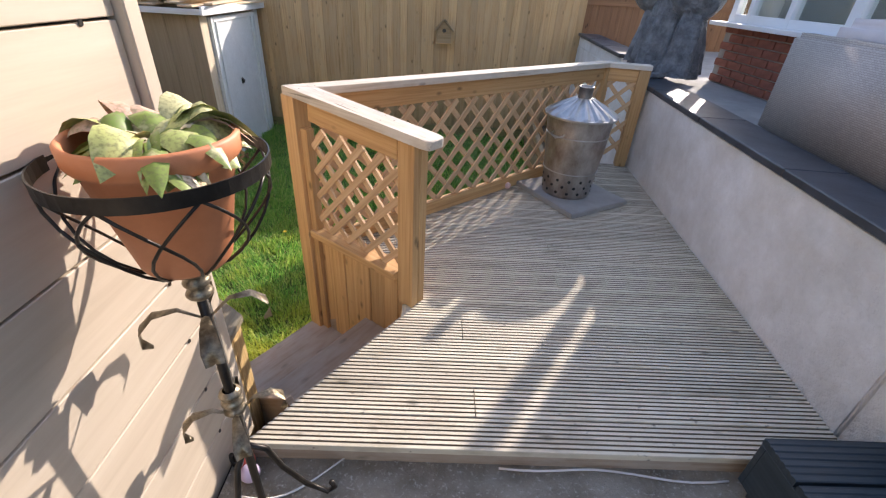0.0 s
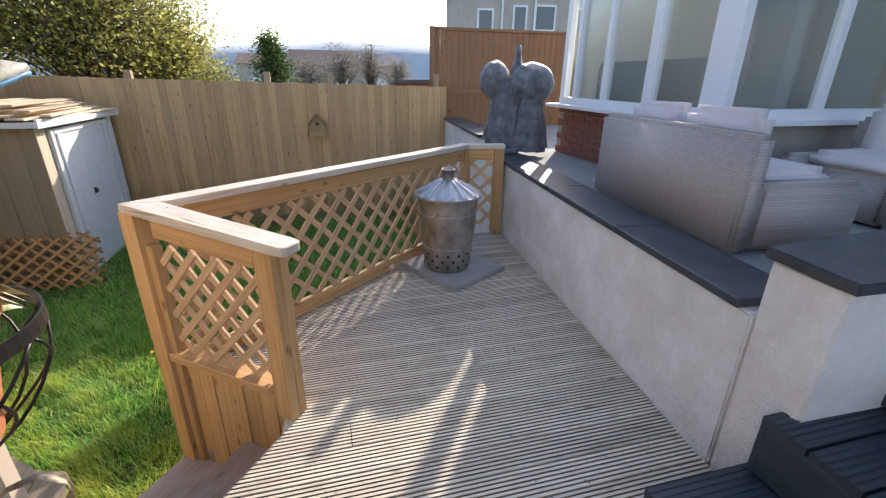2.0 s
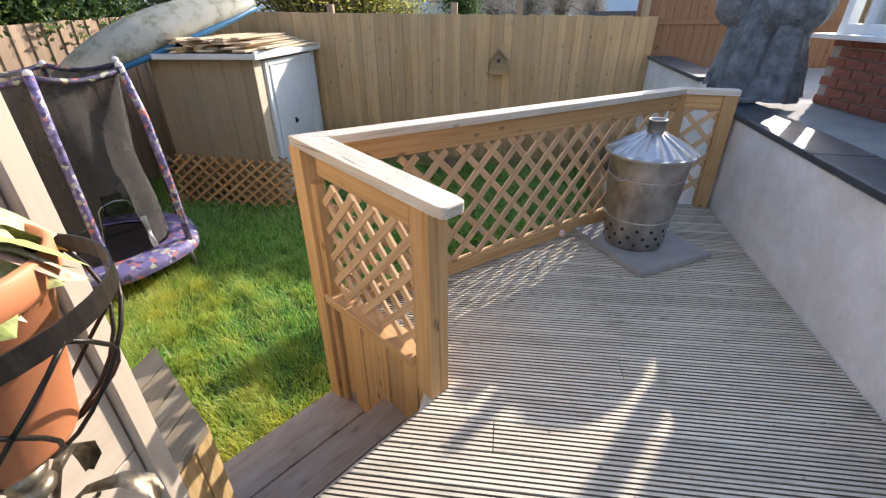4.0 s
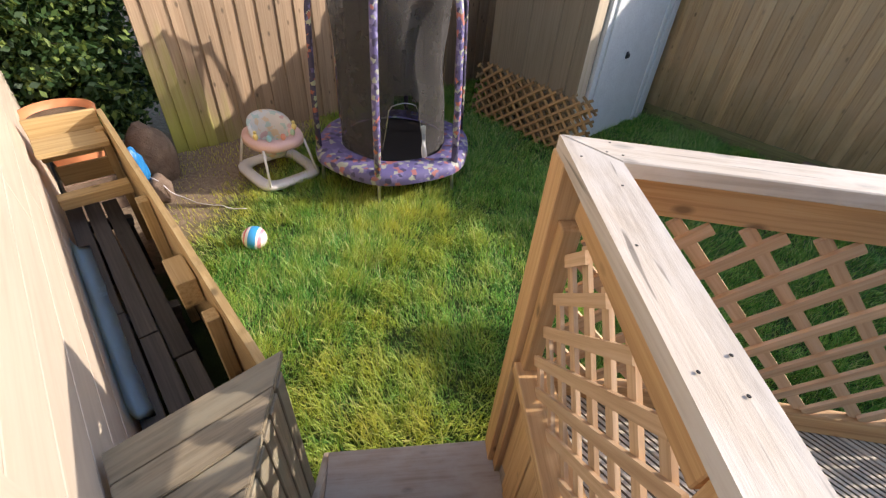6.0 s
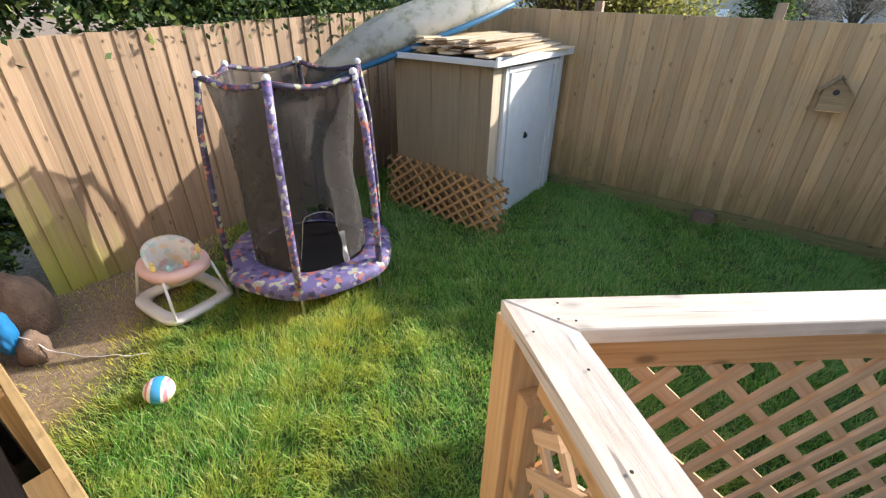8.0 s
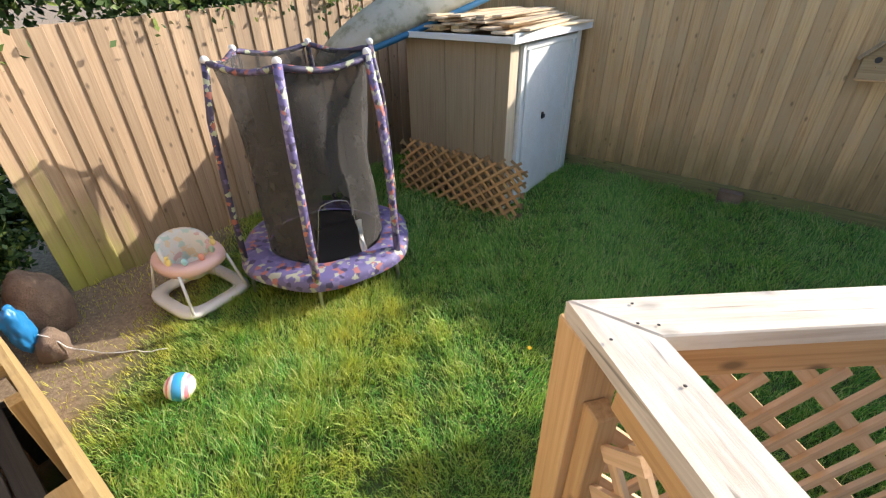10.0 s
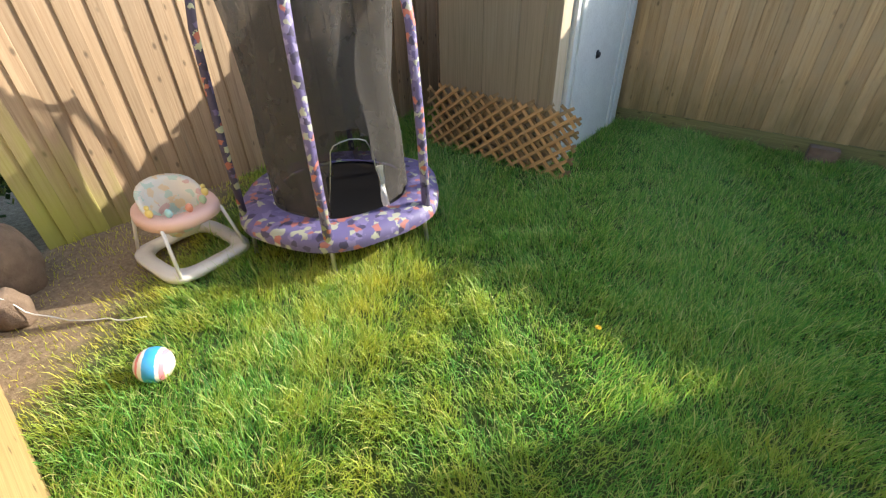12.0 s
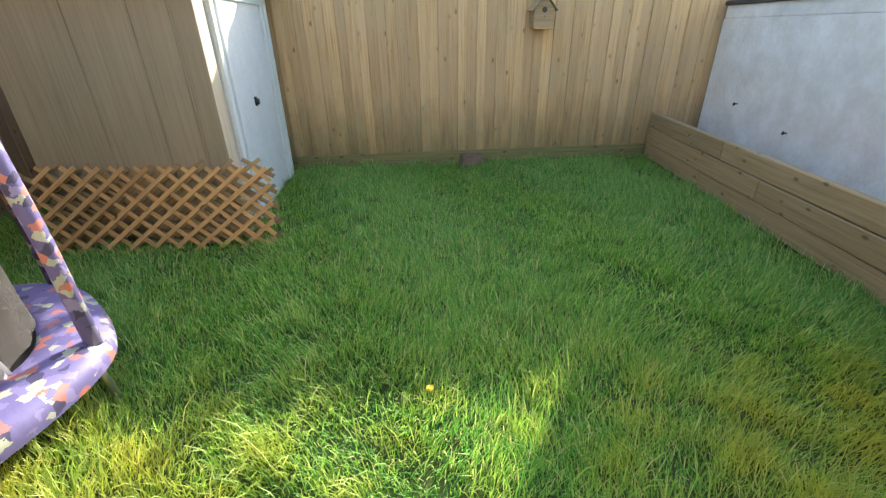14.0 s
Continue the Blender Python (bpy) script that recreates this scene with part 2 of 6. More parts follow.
def block(name, lo, hi, material, parent=None, label="", bevel=0.004):
    s = [b - a for a, b in zip(lo, hi)]
    c = [(a + b) / 2 for a, b in zip(lo, hi)]
    return put(name, box_mesh(*s, material, bevel), parent, Matrix.Translation(c), label)


def prism(points, z0, z1, bevel=0.0):
    """An upright block over a plan outline (anticlockwise)."""
    bm = bmesh.new()
    lo = [bm.verts.new((x, y, z0)) for x, y in points]
    hi = [bm.verts.new((x, y, z1)) for x, y in points]
    bm.faces.new(hi)
    bm.faces.new(lo[::-1])
    n = len(points)
    for i in range(n):
        bm.faces.new((lo[i], lo[(i + 1) % n], hi[(i + 1) % n], hi[i]))
    if bevel:
        bmesh.ops.bevel(bm, geom=bm.edges[:], offset=bevel, segments=2, affect="EDGES")
    return bm


def lathe(profile, steps=32, arc=1.0):
    """Turns a profile of (radius, height) round z."""
    bm = bmesh.new()
    rings = []
    for r, z in profile:
        rings.append([bm.verts.new((r * math.cos(math.tau * i / steps), r * math.sin(math.tau * i / steps), z)) for i in range(steps)])
    for a, b in zip(rings, rings[1:]):
        for i in range(steps):
            bm.faces.new((a[i], a[(i + 1) % steps], b[(i + 1) % steps], b[i]))
    return bm


def tube(points, r, sides=8, closed=False, taper=None, bm=None):
    """A round bar along points, added to bm."""
    bm = bm or bmesh.new()
    pts = [Vector(p) for p in points]
    n = len(pts)
    rings = []
    side = None
    for i, p in enumerate(pts):
        a = pts[(i - 1) % n] if closed or i else p
        b = pts[(i + 1) % n] if closed or i < n - 1 else p
        d = (b - a).normalized()
        if side is None:
            side = d.orthogonal().normalized()
        side = (side - d * side.dot(d)).normalized()
        other = d.cross(side)
        rr = r if taper is None else r * taper[i]
        rings.append([bm.verts.new(p + (side * math.cos(math.tau * k / sides) + other * math.sin(math.tau * k / sides)) * rr) for k in range(sides)])
    pairs = list(zip(rings, rings[1:])) + ([(rings[-1], rings[0])] if closed else [])
    for a, b in pairs:
        for k in range(sides):
            bm.faces.new((a[k], a[(k + 1) % sides], b[(k + 1) % sides], b[k]))
    if not closed:
        bm.faces.new(rings[0][::-1])
        bm.faces.new(rings[-1])
    return bm


def circle(cx, cy, z, r, n=40, ry=None):
    ry = ry or r
    return [(cx + r * math.cos(math.tau * i / n), cy + ry * math.sin(math.tau * i / n), z) for i in range(n)]


def clip_segment(c, d, w, h):
    """The stretch of the line c + s d inside 0..w, 0..h."""
    lo, hi = -1e9, 1e9
    for p, v, top in ((c[0], d[0], w), (c[1], d[1], h)):
        if abs(v) < 1e-9:
            if p < 0 or p > top:
                return None
            continue
        a, b = sorted(((0 - p) / v, (top - p) / v))
        lo, hi = max(lo, a), min(hi, b)
    return (lo, hi) if hi - lo > 0.04 else None


def trellis(parent, m, w, h, pitch, width, thick, material, angle=45, offset=0.0):
    """Crossed slats in the local x-z plane of m, from its origin."""
    for layer, a in ((0, angle), (1, 180 - angle)):
        d = (math.cos(radians(a)), math.sin(radians(a)))
        nrm = (-d[1], d[0])
        k = -int(3 * (w + h) / pitch)
        while k < 3 * (w + h) / pitch:
            c = (nrm[0] * (k * pitch + offset), nrm[1] * (k * pitch + offset))
            s = clip_segment(c, d, w, h)
            k += 1
            if not s:
                continue
            p0, p1 = [m @ Vector((c[0] + d[0] * q, (layer - 0.5) * thick, c[1] + d[1] * q)) for q in s]
            beam("slat", p0, p1, width, thick, material, parent, up=m.to_3x3() @ Vector((0, 1, 0)), bevel=0)


def wall_line(p0, p1, t):
    """Plan outline of a wall of thickness t to the right of p0-p1."""
    d = (Vector(p1) - Vector(p0)).normalized()
    n = Vector((d.y, -d.x)) * t
    return [p0, (p0[0] + n.x, p0[1] + n.y), (p1[0] + n.x, p1[1] + n.y), p1]


# ---- ground ----
LAWN = -0.82


def lawn_z(x, y):
    return LAWN + 0.03 * noise.noise((x * 0.7, y * 0.7, 0)) + 0.012 * noise.noise((x * 3, y * 3, 4))


def build_ground():
    m, nt, b = start("grass_ground", 1.0)
    v = coords(nt, (1, 1, 1), shift=False)
    n1 = noise_tex(nt, v, 5.0, 6, 0.7)
    green = ramp(nt, n1, [(0.3, (0.035, 0.055, 0.015)), (0.6, (0.07, 0.10, 0.025)), (0.8, (0.12, 0.11, 0.05))])
    soil = ramp(nt, noise_tex(nt, v, 30.0, 5, 0.7), [(0.3, (0.15, 0.10, 0.06)), (0.7, (0.34, 0.26, 0.17))])
    sep = nt.nodes.new("ShaderNodeSeparateXYZ")
    nt.links.new(v, sep.inputs[0])
    # trodden bare patch by the pale fence
    reach = math_node(nt, "MULTIPLY_ADD", sep.outputs[1], 0.75)
    reach.node.inputs[2].default_value = 0.0
    edge = math_node(nt, "ADD", math_node(nt, "ADD", sep.outputs[0], reach), math_node(nt, "MULTIPLY", n1, 1.0))
    bare = ramp(nt, math_node(nt, "MULTIPLY_ADD", edge, -1.0), [(0.35, (0, 0, 0)), (0.75, (1, 1, 1))])
    bare.node.inputs[0].links[0].from_node.inputs[2].default_value = -1.15
    nt.links.new(mix_col(nt, bare, green, soil), b.inputs["Base Color"])
    bump(nt, b, noise_tex(nt, v, 70.0, 4, 0.7), 0.6, 0.02)
    bm = bmesh.new()
    xs = [-600, -120, -30, -12] + [-6.2 + 0.15 * i for i in range(60)] + [4, 12, 30, 120, 600]
    ys = [-600, -120, -30, -10, -3] + [0.9 + 0.15 * i for i in range(46)] + [9, 14, 30, 120, 900]
    grid = [[bm.verts.new((x, y, lawn_z(x, y) if -6.3 < x < 2.8 and 0.8 < y < 7.9 else LAWN - 0.03)) for x in xs] for y in ys]
    for j in range(len(ys) - 1):
        for i in range(len(xs) - 1):
            bm.faces.new((grid[j][i], grid[j][i + 1], grid[j + 1][i + 1], grid[j + 1][i]))
    return tagged(part("ground", bm, m, smooth=True), "lawn soil with a trodden bare patch by the fence", "ground", kind="structure")


build_ground()

# ---- deck outline ----
TIP, CORNER, KINK, FAR = (-0.072, 1.738), (-0.681, 2.215), (1.46, 4.075), (1.83, 4.0)
DECK_A, DECK_B = (-0.63, 0.94), (-0.06, 1.755)
WALL_A, WALL_B = (1.60, 1.06), (2.14, 7.40)


def lerp_x(a, b, y):
    return a[0] + (b[0] - a[0]) * (y - a[1]) / (b[1] - a[1])


def wall_x(y):
    return lerp_x(WALL_A, WALL_B, y)


def deck_left(y):
    if y < DECK_B[1]:
        return lerp_x(DECK_A, DECK_B, y)
    if y < CORNER[1]:
        return lerp_x(TIP, CORNER, y)
    return min(lerp_x(CORNER, KINK, y), 1.5)


def deck_right(y):
    return 1.25 if y < 0.98 else wall_x(max(y, 1.06)) - 0.006


# ---- rendered wall, pillar, patio ----
def build_walls():
    w = tagged(part("wall_east", prism(wall_line(WALL_A, WALL_B, 0.26), -0.95, 0.705, 0.008), RENDER_WALL),
               "white rendered garden retaining wall with scuffs", "wall", kind="structure")
    # raised far stretch of the wall
    a = (wall_x(5.0) + 0.003, 5.0)
    tagged(part("wall_east_raised", prism(wall_line(a, (WALL_B[0] + 0.003, 7.39), 0.25), 0.707, 0.83, 0.006), RENDER_WALL), "white rendered wall top", "wall", kind="structure")
    cap = thing("wall_coping", (1.7, 2.5, 0.705), "dark slate coping slabs on the white wall", "coping", kind="structure")
    y = 1.10
    for length in (0.84, 0.95, 0.9, 0.98):
        p0, p1 = (wall_x(y) + 0.135, y, 0.727), (wall_x(y + length) + 0.135, y + length - 0.006, 0.727)
        beam("coping_slab", p0, p1, 0.31, 0.04, SLATE, cap, bevel=0.005)
        y += length
    for y in (5.0, 5.8, 6.6):
        beam("coping_slab", (wall_x(y) + 0.13, y, 0.853), (wall_x(y + 0.79) + 0.13, y + 0.785, 0.853), 0.31, 0.04, SLATE, cap, bevel=0.005)
    tagged(part("wall_pillar", prism([(1.605, 0.81), (2.45, 0.78), (2.45, 1.10), (1.90, 1.098), (1.61, 1.058)], -0.3, 0.925, 0.01), RENDER_WALL), "white rendered end pillar of the garden wall", "wall", kind="structure")
    tagged(part("pillar_coping", prism([(1.575, 0.775), (2.3, 0.75), (2.33, 1.14), (1.60, 1.085)], 0.926, 0.965, 0.006), SLATE), "dark slate slab capping the wall pillar", "coping", kind="structure")
    tagged(part("patio", prism([(wall_x(1.1) + 0.262, 1.102), (12, 1.102), (12, 10.5), (2.2, 10.5), (2.2, 7.6), (2.41, 7.38)], -0.95, 0.70), PAVING), "grey paved raised patio", "patio", kind="structure")
    tagged(part("patio_side", prism([(2.452, -4), (12, -4), (12, 1.10), (2.452, 1.10)], -0.95, 0.69), PAVING), "grey paved raised patio by the steps", "patio", kind="structure")
    tagged(part("concrete_yard", prism([(-0.67, -4), (2.45, -4), (2.45, 1.04), (-0.67, 0.97)], -0.9, -0.085), CONCRETE), "old stained concrete slab with a crack", "pavement", kind="structure")


build_walls()


def build_wall_eyes():
    for y, z in EYES:
        x = wall_x(y) - 0.02
        tagged(part("wall_eye", tube([(x + 0.02, y, z), (x - 0.01, y, z), (x - 0.02, y, z + 0.015), (x - 0.03, y, z), (x - 0.02, y, z - 0.015), (x - 0.01, y, z)], 0.006, 6), IRON, smooth=True),
               "small rusty wire eye screwed into the white wall", "hook", "wire eyes on the wall")


EYES = ((6.77, -0.11), (5.98, -0.25))
build_wall_eyes()


# ---- clad outbuilding ----
def build_outbuilding():
    base = thing("wall_outbuilding", (-0.7, 1.0, -0.1), "cream clad outbuilding wall with wide boards", "wall", kind="structure")
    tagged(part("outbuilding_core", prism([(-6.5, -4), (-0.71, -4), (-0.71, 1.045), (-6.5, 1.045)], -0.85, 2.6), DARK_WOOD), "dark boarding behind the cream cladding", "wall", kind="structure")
    h = 0.205
    for i in range(13):
        z = -0.02 + h * i
        beam("cladding_board", (-0.70, -2.5, z), (-0.70, 1.038, z), h - 0.006, 0.022, CLAD, base, up=(1, 0, 0), bevel=0.002)
        for x0, x1 in ((-6.4, -3.1 + (i % 3) * 0.4), (-3.096 + (i % 3) * 0.4, -0.75)):
            beam("cladding_board", (x0, 1.058, z), (x1, 1.058, z), h - 0.006, 0.022, CLAD, base, up=(0, 1, 0), bevel=0.002)
    for i in range(2):
        z = -0.225 - h * i
        beam("cladding_board", (-6.4, 1.058, z), (-0.75, 1.058, z), h - 0.006, 0.022, CLAD, base, up=(0, 1, 0), bevel=0.002)
    beam("corner_trim", (-0.692, 1.069, -0.12), (-0.692, 1.069, 2.6), 0.052, 0.05, CLAD, base, up=(1, 0, 0))
    beam("corner_trim", (-0.744, 1.076, -0.8), (-0.744, 1.076, 2.6), 0.05, 0.03, CLAD, base, up=(0, 1, 0))
    bm = lathe([(0.0001, 0.002), (0.006, 0.002), (0.007, 0.0)], 10)
    me = to_mesh("screw", bm, IRON)
    for i in range(9):
        for y in (0.93, 0.35):
            put("screw", me, base, pose(-0.688, y, 0.08 + 0.205 * i, 0, 90, 0))


build_outbuilding()


# ---- deck ----
def deck_board(y0, y1, x0, x1, parent, end_a, end_b):
    """A grooved board across the deck whose ends follow the deck's edge."""
    bm = bmesh.new()
    n = 7
    step = (y1 - y0) / n
    prof = [(y0, -0.028), (y0, -0.003)]
    for i in range(n):
        a = y0 + step * i
        prof += [(a + step * 0.08, 0.0), (a + step * 0.68, 0.0), (a + step * 0.75, -0.005), (a + step * 0.97, -0.005)]
    prof += [(y1, -0.003), (y1, -0.028)]
    left = [bm.verts.new((x0(y) if end_a else x0(0), y, z)) for y, z in prof]
    right = [bm.verts.new((x1(y) if end_b else x1(0), y, z)) for y, z in prof]
    k = len(prof)
    for i in range(k):
        face = bm.faces.new((left[i], right[i], right[(i + 1) % k], left[(i + 1) % k]))
        # groove floors and sides take the darker second material
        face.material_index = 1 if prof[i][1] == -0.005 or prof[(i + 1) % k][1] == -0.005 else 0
    bm.faces.new(left)
    bm.faces.new(right[::-1])
    ob = part("deck_board", bm, DECK_WOOD, parent)
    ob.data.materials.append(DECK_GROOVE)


def build_deck():
    d = thing("deck", (0.5, 2.0, 0), "weathered grooved timber decking with damp stains", "deck", kind="structure")
    w = 0.142
    y = 0.94
    row = 0
    random.seed(5)
    while y < 4.02:
        y1 = min(y + w - 0.003, 4.04)
        xa, xb = deck_left((y + y1) / 2), deck_right((y + y1) / 2)
        if xb - xa > 1.2 and row % 3 == 1:
            cut = [0.72, 0.2, 0.72, 0.75, 0.1, 0.74, 0.3][row % 7]
            cut = xa + 0.35 if cut < xa + 0.3 else cut
            deck_board(y, y1, deck_left, lambda q, c=cut: c - 0.002, d, True, False)
            deck_board(y, y1, lambda q, c=cut: c + 0.002, deck_right, d, False, True)
        elif xb - xa > 0.1:
            deck_board(y, y1, deck_left, deck_right, d, True, True)
        y += w
        row += 1
    # fascia and bearers under the boards
    beam("fascia", (DECK_A[0], 0.955, -0.085), (1.25, 0.955, -0.085), 0.11, 0.022, STEP_WOOD, d, up=(0, 1, 0))
    beam("fascia", (*CORNER, -0.13), (*KINK, -0.13), 0.2, 0.022, NEW_WOOD, d, up=(-0.57, 0.82, 0))
    for x, y in ((-0.1, 1.5), (0.9, 1.5), (0.6, 2.9), (1.4, 3.0)):
        block("bearer", (x - 0.05, y - 0.05, -0.9), (x + 0.05, y + 0.05, -0.03), SLEEPER, d)


build_deck()


def build_steps():
    s = thing("garden_steps", (-0.6, 1.6, -0.82), "worn timber garden steps down to the lawn", "steps", kind="structure")
    out, along = Vector((-0.82, 0.572, 0)), Vector((0.572, 0.82, 0))
    base = Vector((-0.33, 1.395, 0))
    for z, near, far in ((-0.275, 0.0, 0.35), (-0.55, 0.30, 0.835)):
        for k in (0, 1):
            w = (far - near) / 2
            c = base + out * (near + w * (k + 0.5)) + along * 0.085 + Vector((0, 0, z - 0.018))
            beam("tread", c - along * 0.37, c + along * 0.37, w - 0.004, 0.036, STEP_WOOD, s)
        c = base + out * (far - 0.03) + along * 0.085 + Vector((0, 0, z - 0.155))
        beam("riser", c - along * 0.36, c + along * 0.36, 0.24, 0.025, STEP_WOOD, s, up=tuple(out))
    c = base + out * 0.006 + along * 0.085 + Vector((0, 0, -0.15))
    beam("riser", c - along * 0.36, c + along * 0.36, 0.23, 0.02, STEP_WOOD, s, up=tuple(out))
    for sgn in (-1, 1):
        c = base + along * (0.085 + 0.385 * sgn)
        beam("stringer", c + Vector((0, 0, -0.14)), c + out * 0.80 + Vector((0, 0, -0.70)), 0.22, 0.03, STEP_WOOD, s, up=tuple(along))


build_steps()


# ---- balustrade ----
def rail_run(parent, a, b, low, high, pitch=0.127, width=0.036, trim_a=0.0, trim_b=0.0):
    """Sub-rail and trellis from a to b between two heights."""
    a, b = Vector(a), Vector(b)
    d = (b - a).normalized()
    n = Vector((-d.y, d.x))
    p0, p1 = a + d * trim_a, b - d * trim_b
    up = (n.x, n.y, 0)
    beam("sub_rail", (*p0, top_z(*p0) - 0.095), (*p1, top_z(*p1) - 0.095), 0.11, 0.04, NEW_WOOD, parent, up=up)
    m = Matrix(((d.x, n.x, 0, p0.x), (d.y, n.y, 0, p0.y), (0, 0, 1, low), (0, 0, 0, 1)))
    trellis(parent, m, (p1 - p0).length, high - low, pitch, width, 0.012, LATTICE_WOOD, 45, 0.02)
    return d, n


TOP = 0.905


def top_z(x, y):
    """The handrail's height: it rises a little towards the corner post."""
    off = Vector((x, y)) - Vector(CORNER)
    down, along = off.dot(Vector((0.787, -0.617))), off.dot(Vector((0.753, 0.658)))
    if down > along:
        return TOP + 0.047 - 0.075 * max(down, 0.0)
    return TOP + 0.047 * max(0.0, 1 - (Vector((x, y)) - Vector(CORNER)).length / 1.6)


def build_balustrade():
    r = thing("deck_balustrade", (-0.3, 2.1, 0), "softwood deck balustrade with trellis panels and flat handrail", "balustrade", kind="structure")
    # newel at the top of the steps
    d = (Vector(CORNER) - Vector(TIP)).normalized()
    n = Vector((-d.y, d.x))
    up = (d.x, d.y, 0)
    for k, off in enumerate((-0.024, 0.024)):
        c = Vector(TIP) + d * 0.045 + n * (off - 0.02)
        beam("post", (*c, 0.002), (*c, top_z(*c) - 0.042), 0.046, 0.095, NEW_WOOD, r, up=up)
    c = Vector(CORNER) + d * 0.03 + n * 0.01
    beam("post", (*c, -0.86), (*c, TOP + 0.002), 0.095, 0.095, NEW_WOOD, r, up=up)
    c2 = c - d * 0.073
    beam("post", (*c2, -0.60), (*c2, TOP - 0.15), 0.05, 0.05, NEW_WOOD, r, up=up)
    rail_run(r, TIP, CORNER, 0.18, TOP - 0.15, 0.098, 0.033, 0.10, 0.075)
    beam("sill_rail", (*(Vector(TIP) + d * 0.095), 0.158), (*(Vector(CORNER) - d * 0.03), 0.158), 0.115, 0.045, NEW_WOOD, r)
    a, b = Vector(TIP) + d * 0.004, Vector(CORNER) - d * 0.05
    count = 7
    for i in range(count):
        p = a + (b - a) * ((i + 0.5) / count) + n * 0.004 * (i % 2)
        drop = -0.33 if i < 3 else -0.64
        beam("kick_board", (*p, drop), (*p, 0.134), (b - a).length / count - 0.004, 0.02, NEW_WOOD, r, up=(n.x, n.y, 0))
    # long back run
    e = (Vector(KINK) - Vector(CORNER)).normalized()
    ne = Vector((-e.y, e.x))
    rail_run(r, CORNER, KINK, 0.10, TOP - 0.13, trim_a=0.06)
    beam("bottom_rail", (*(Vector(CORNER) + e * 0.05), 0.052), (*KINK, 0.052), 0.095, 0.04, NEW_WOOD, r, up=(ne.x, ne.y, 0))
    g = (Vector(FAR) - Vector(KINK)).normalized()
    rail_run(r, KINK, FAR, 0.10, TOP - 0.13, trim_b=0.08)
    c = Vector(FAR) - g * 0.05
    beam("post", (*c, 0.002), (*c, TOP - 0.04), 0.095, 0.095, NEW_WOOD, r, up=(g.x, g.y, 0))
    c = Vector(KINK)
    beam("post", (*c, -0.85), (*c, TOP - 0.04), 0.08, 0.08, NEW_WOOD, r, up=(e.x, e.y, 0))
    # handrail boards, mitred at the corner
    half = 0.054

    def strip(a, b, na, nb):
        bm = bmesh.new()
        pts = [(a + na * half), (a - na * half), (b - nb * half), (b + nb * half)]
        lo = [bm.verts.new((p.x, p.y, top_z(p.x, p.y) - 0.04)) for p in pts]
        hi = [bm.verts.new((p.x, p.y, top_z(p.x, p.y))) for p in pts]
        bm.faces.new(hi), bm.faces.new(lo[::-1])
        for i in range(4):
            bm.faces.new((lo[i], lo[(i + 1) % 4], hi[(i + 1) % 4], hi[i]))
        bmesh.ops.recalc_face_normals(bm, faces=bm.faces)
        bmesh.ops.bevel(bm, geom=bm.edges[:], offset=0.003, segments=1, affect="EDGES")
        return bm

    def rail(a, b, na, nb):
        a, b = Vector(a), Vector(b)
        bm = strip(a, b, na, nb)
        m = beam_pose((*a, 0), (*b, 0))
        bm.transform(m.inverted())
        part("handrail", bm, RAIL_TOP, r, "weathered flat handrail board", m)

    n1 = n
    ng = Vector((-g.y, g.x))
    mit2 = (ng + ne).normalized() / max(0.2, (ng + ne).normalized().dot(ne))
    # the first board runs from the rounded tip to the mitred corner
    ca = Vector(CORNER)
    mc = (n1 + ne) / (1 + n1.dot(ne))
    tip = Vector(TIP) - d * 0.075
    bm = bmesh.new()
    rad = 0.026
    loop_pts = [tip - d * rad * math.sin(math.pi / 2 * i / 5) + n1 * (half - rad + rad * math.cos(math.pi / 2 * i / 5)) for i in range(6)]
    loop_pts += [tip - d * rad * math.cos(math.pi / 2 * i / 5) - n1 * (half - rad + rad * math.sin(math.pi / 2 * i / 5)) for i in range(6)]
    loop_pts += [ca - mc * half, ca + mc * half]
    lo = [bm.verts.new((p.x, p.y, top_z(p.x, p.y) - 0.04)) for p in loop_pts]
    hi = [bm.verts.new((p.x, p.y, top_z(p.x, p.y))) for p in loop_pts]
    bm.faces.new(hi), bm.faces.new(lo[::-1])
    k = len(lo)
    for i in range(k):
        bm.faces.new((lo[i], lo[(i + 1) % k], hi[(i + 1) % k], hi[i]))
    bmesh.ops.recalc_face_normals(bm, faces=bm.faces)
    bmesh.ops.bevel(bm, geom=[e2 for e2 in bm.edges if abs(e2.verts[0].co.z - e2.verts[1].co.z) < 0.01], offset=0.004, segments=1, affect="EDGES")
    m = beam_pose((*tip, 0), (*ca, 0))
    bm.transform(m.inverted())
    part("handrail", bm, RAIL_TOP, r, "weathered flat handrail board", m)
    rail(CORNER, KINK, mc, mit2)
    rail(Vector(KINK) + e * 0.0005, FAR, mit2, ng)
    # rusty screw heads along the handrail
    head = to_mesh("screw", lathe([(0.0001, 0.0010), (0.0024, 0.0008), (0.0033, 0.0)], 8), IRON)
    for a, axis, offs in ((CORNER, -d, ((0.03, 0.03), (0.05, -0.035), (0.16, 0.02), (0.34, -0.02), (0.56, 0.03), (0.585, -0.03), (0.62, 0.02))), (CORNER, e, ((0.05, 0.03), (0.07, -0.03), (0.45, 0.01), (0.95, -0.02), (1.5, 0.02), (2.1, -0.02)))):
        for q, off in offs:
            p = Vector(a) + axis * q + Vector((-axis.y, axis.x)) * off
            put("screw", head, r, Matrix.Translation((p.x, p.y, top_z(p.x, p.y) + 0.0005)))


build_balustrade()


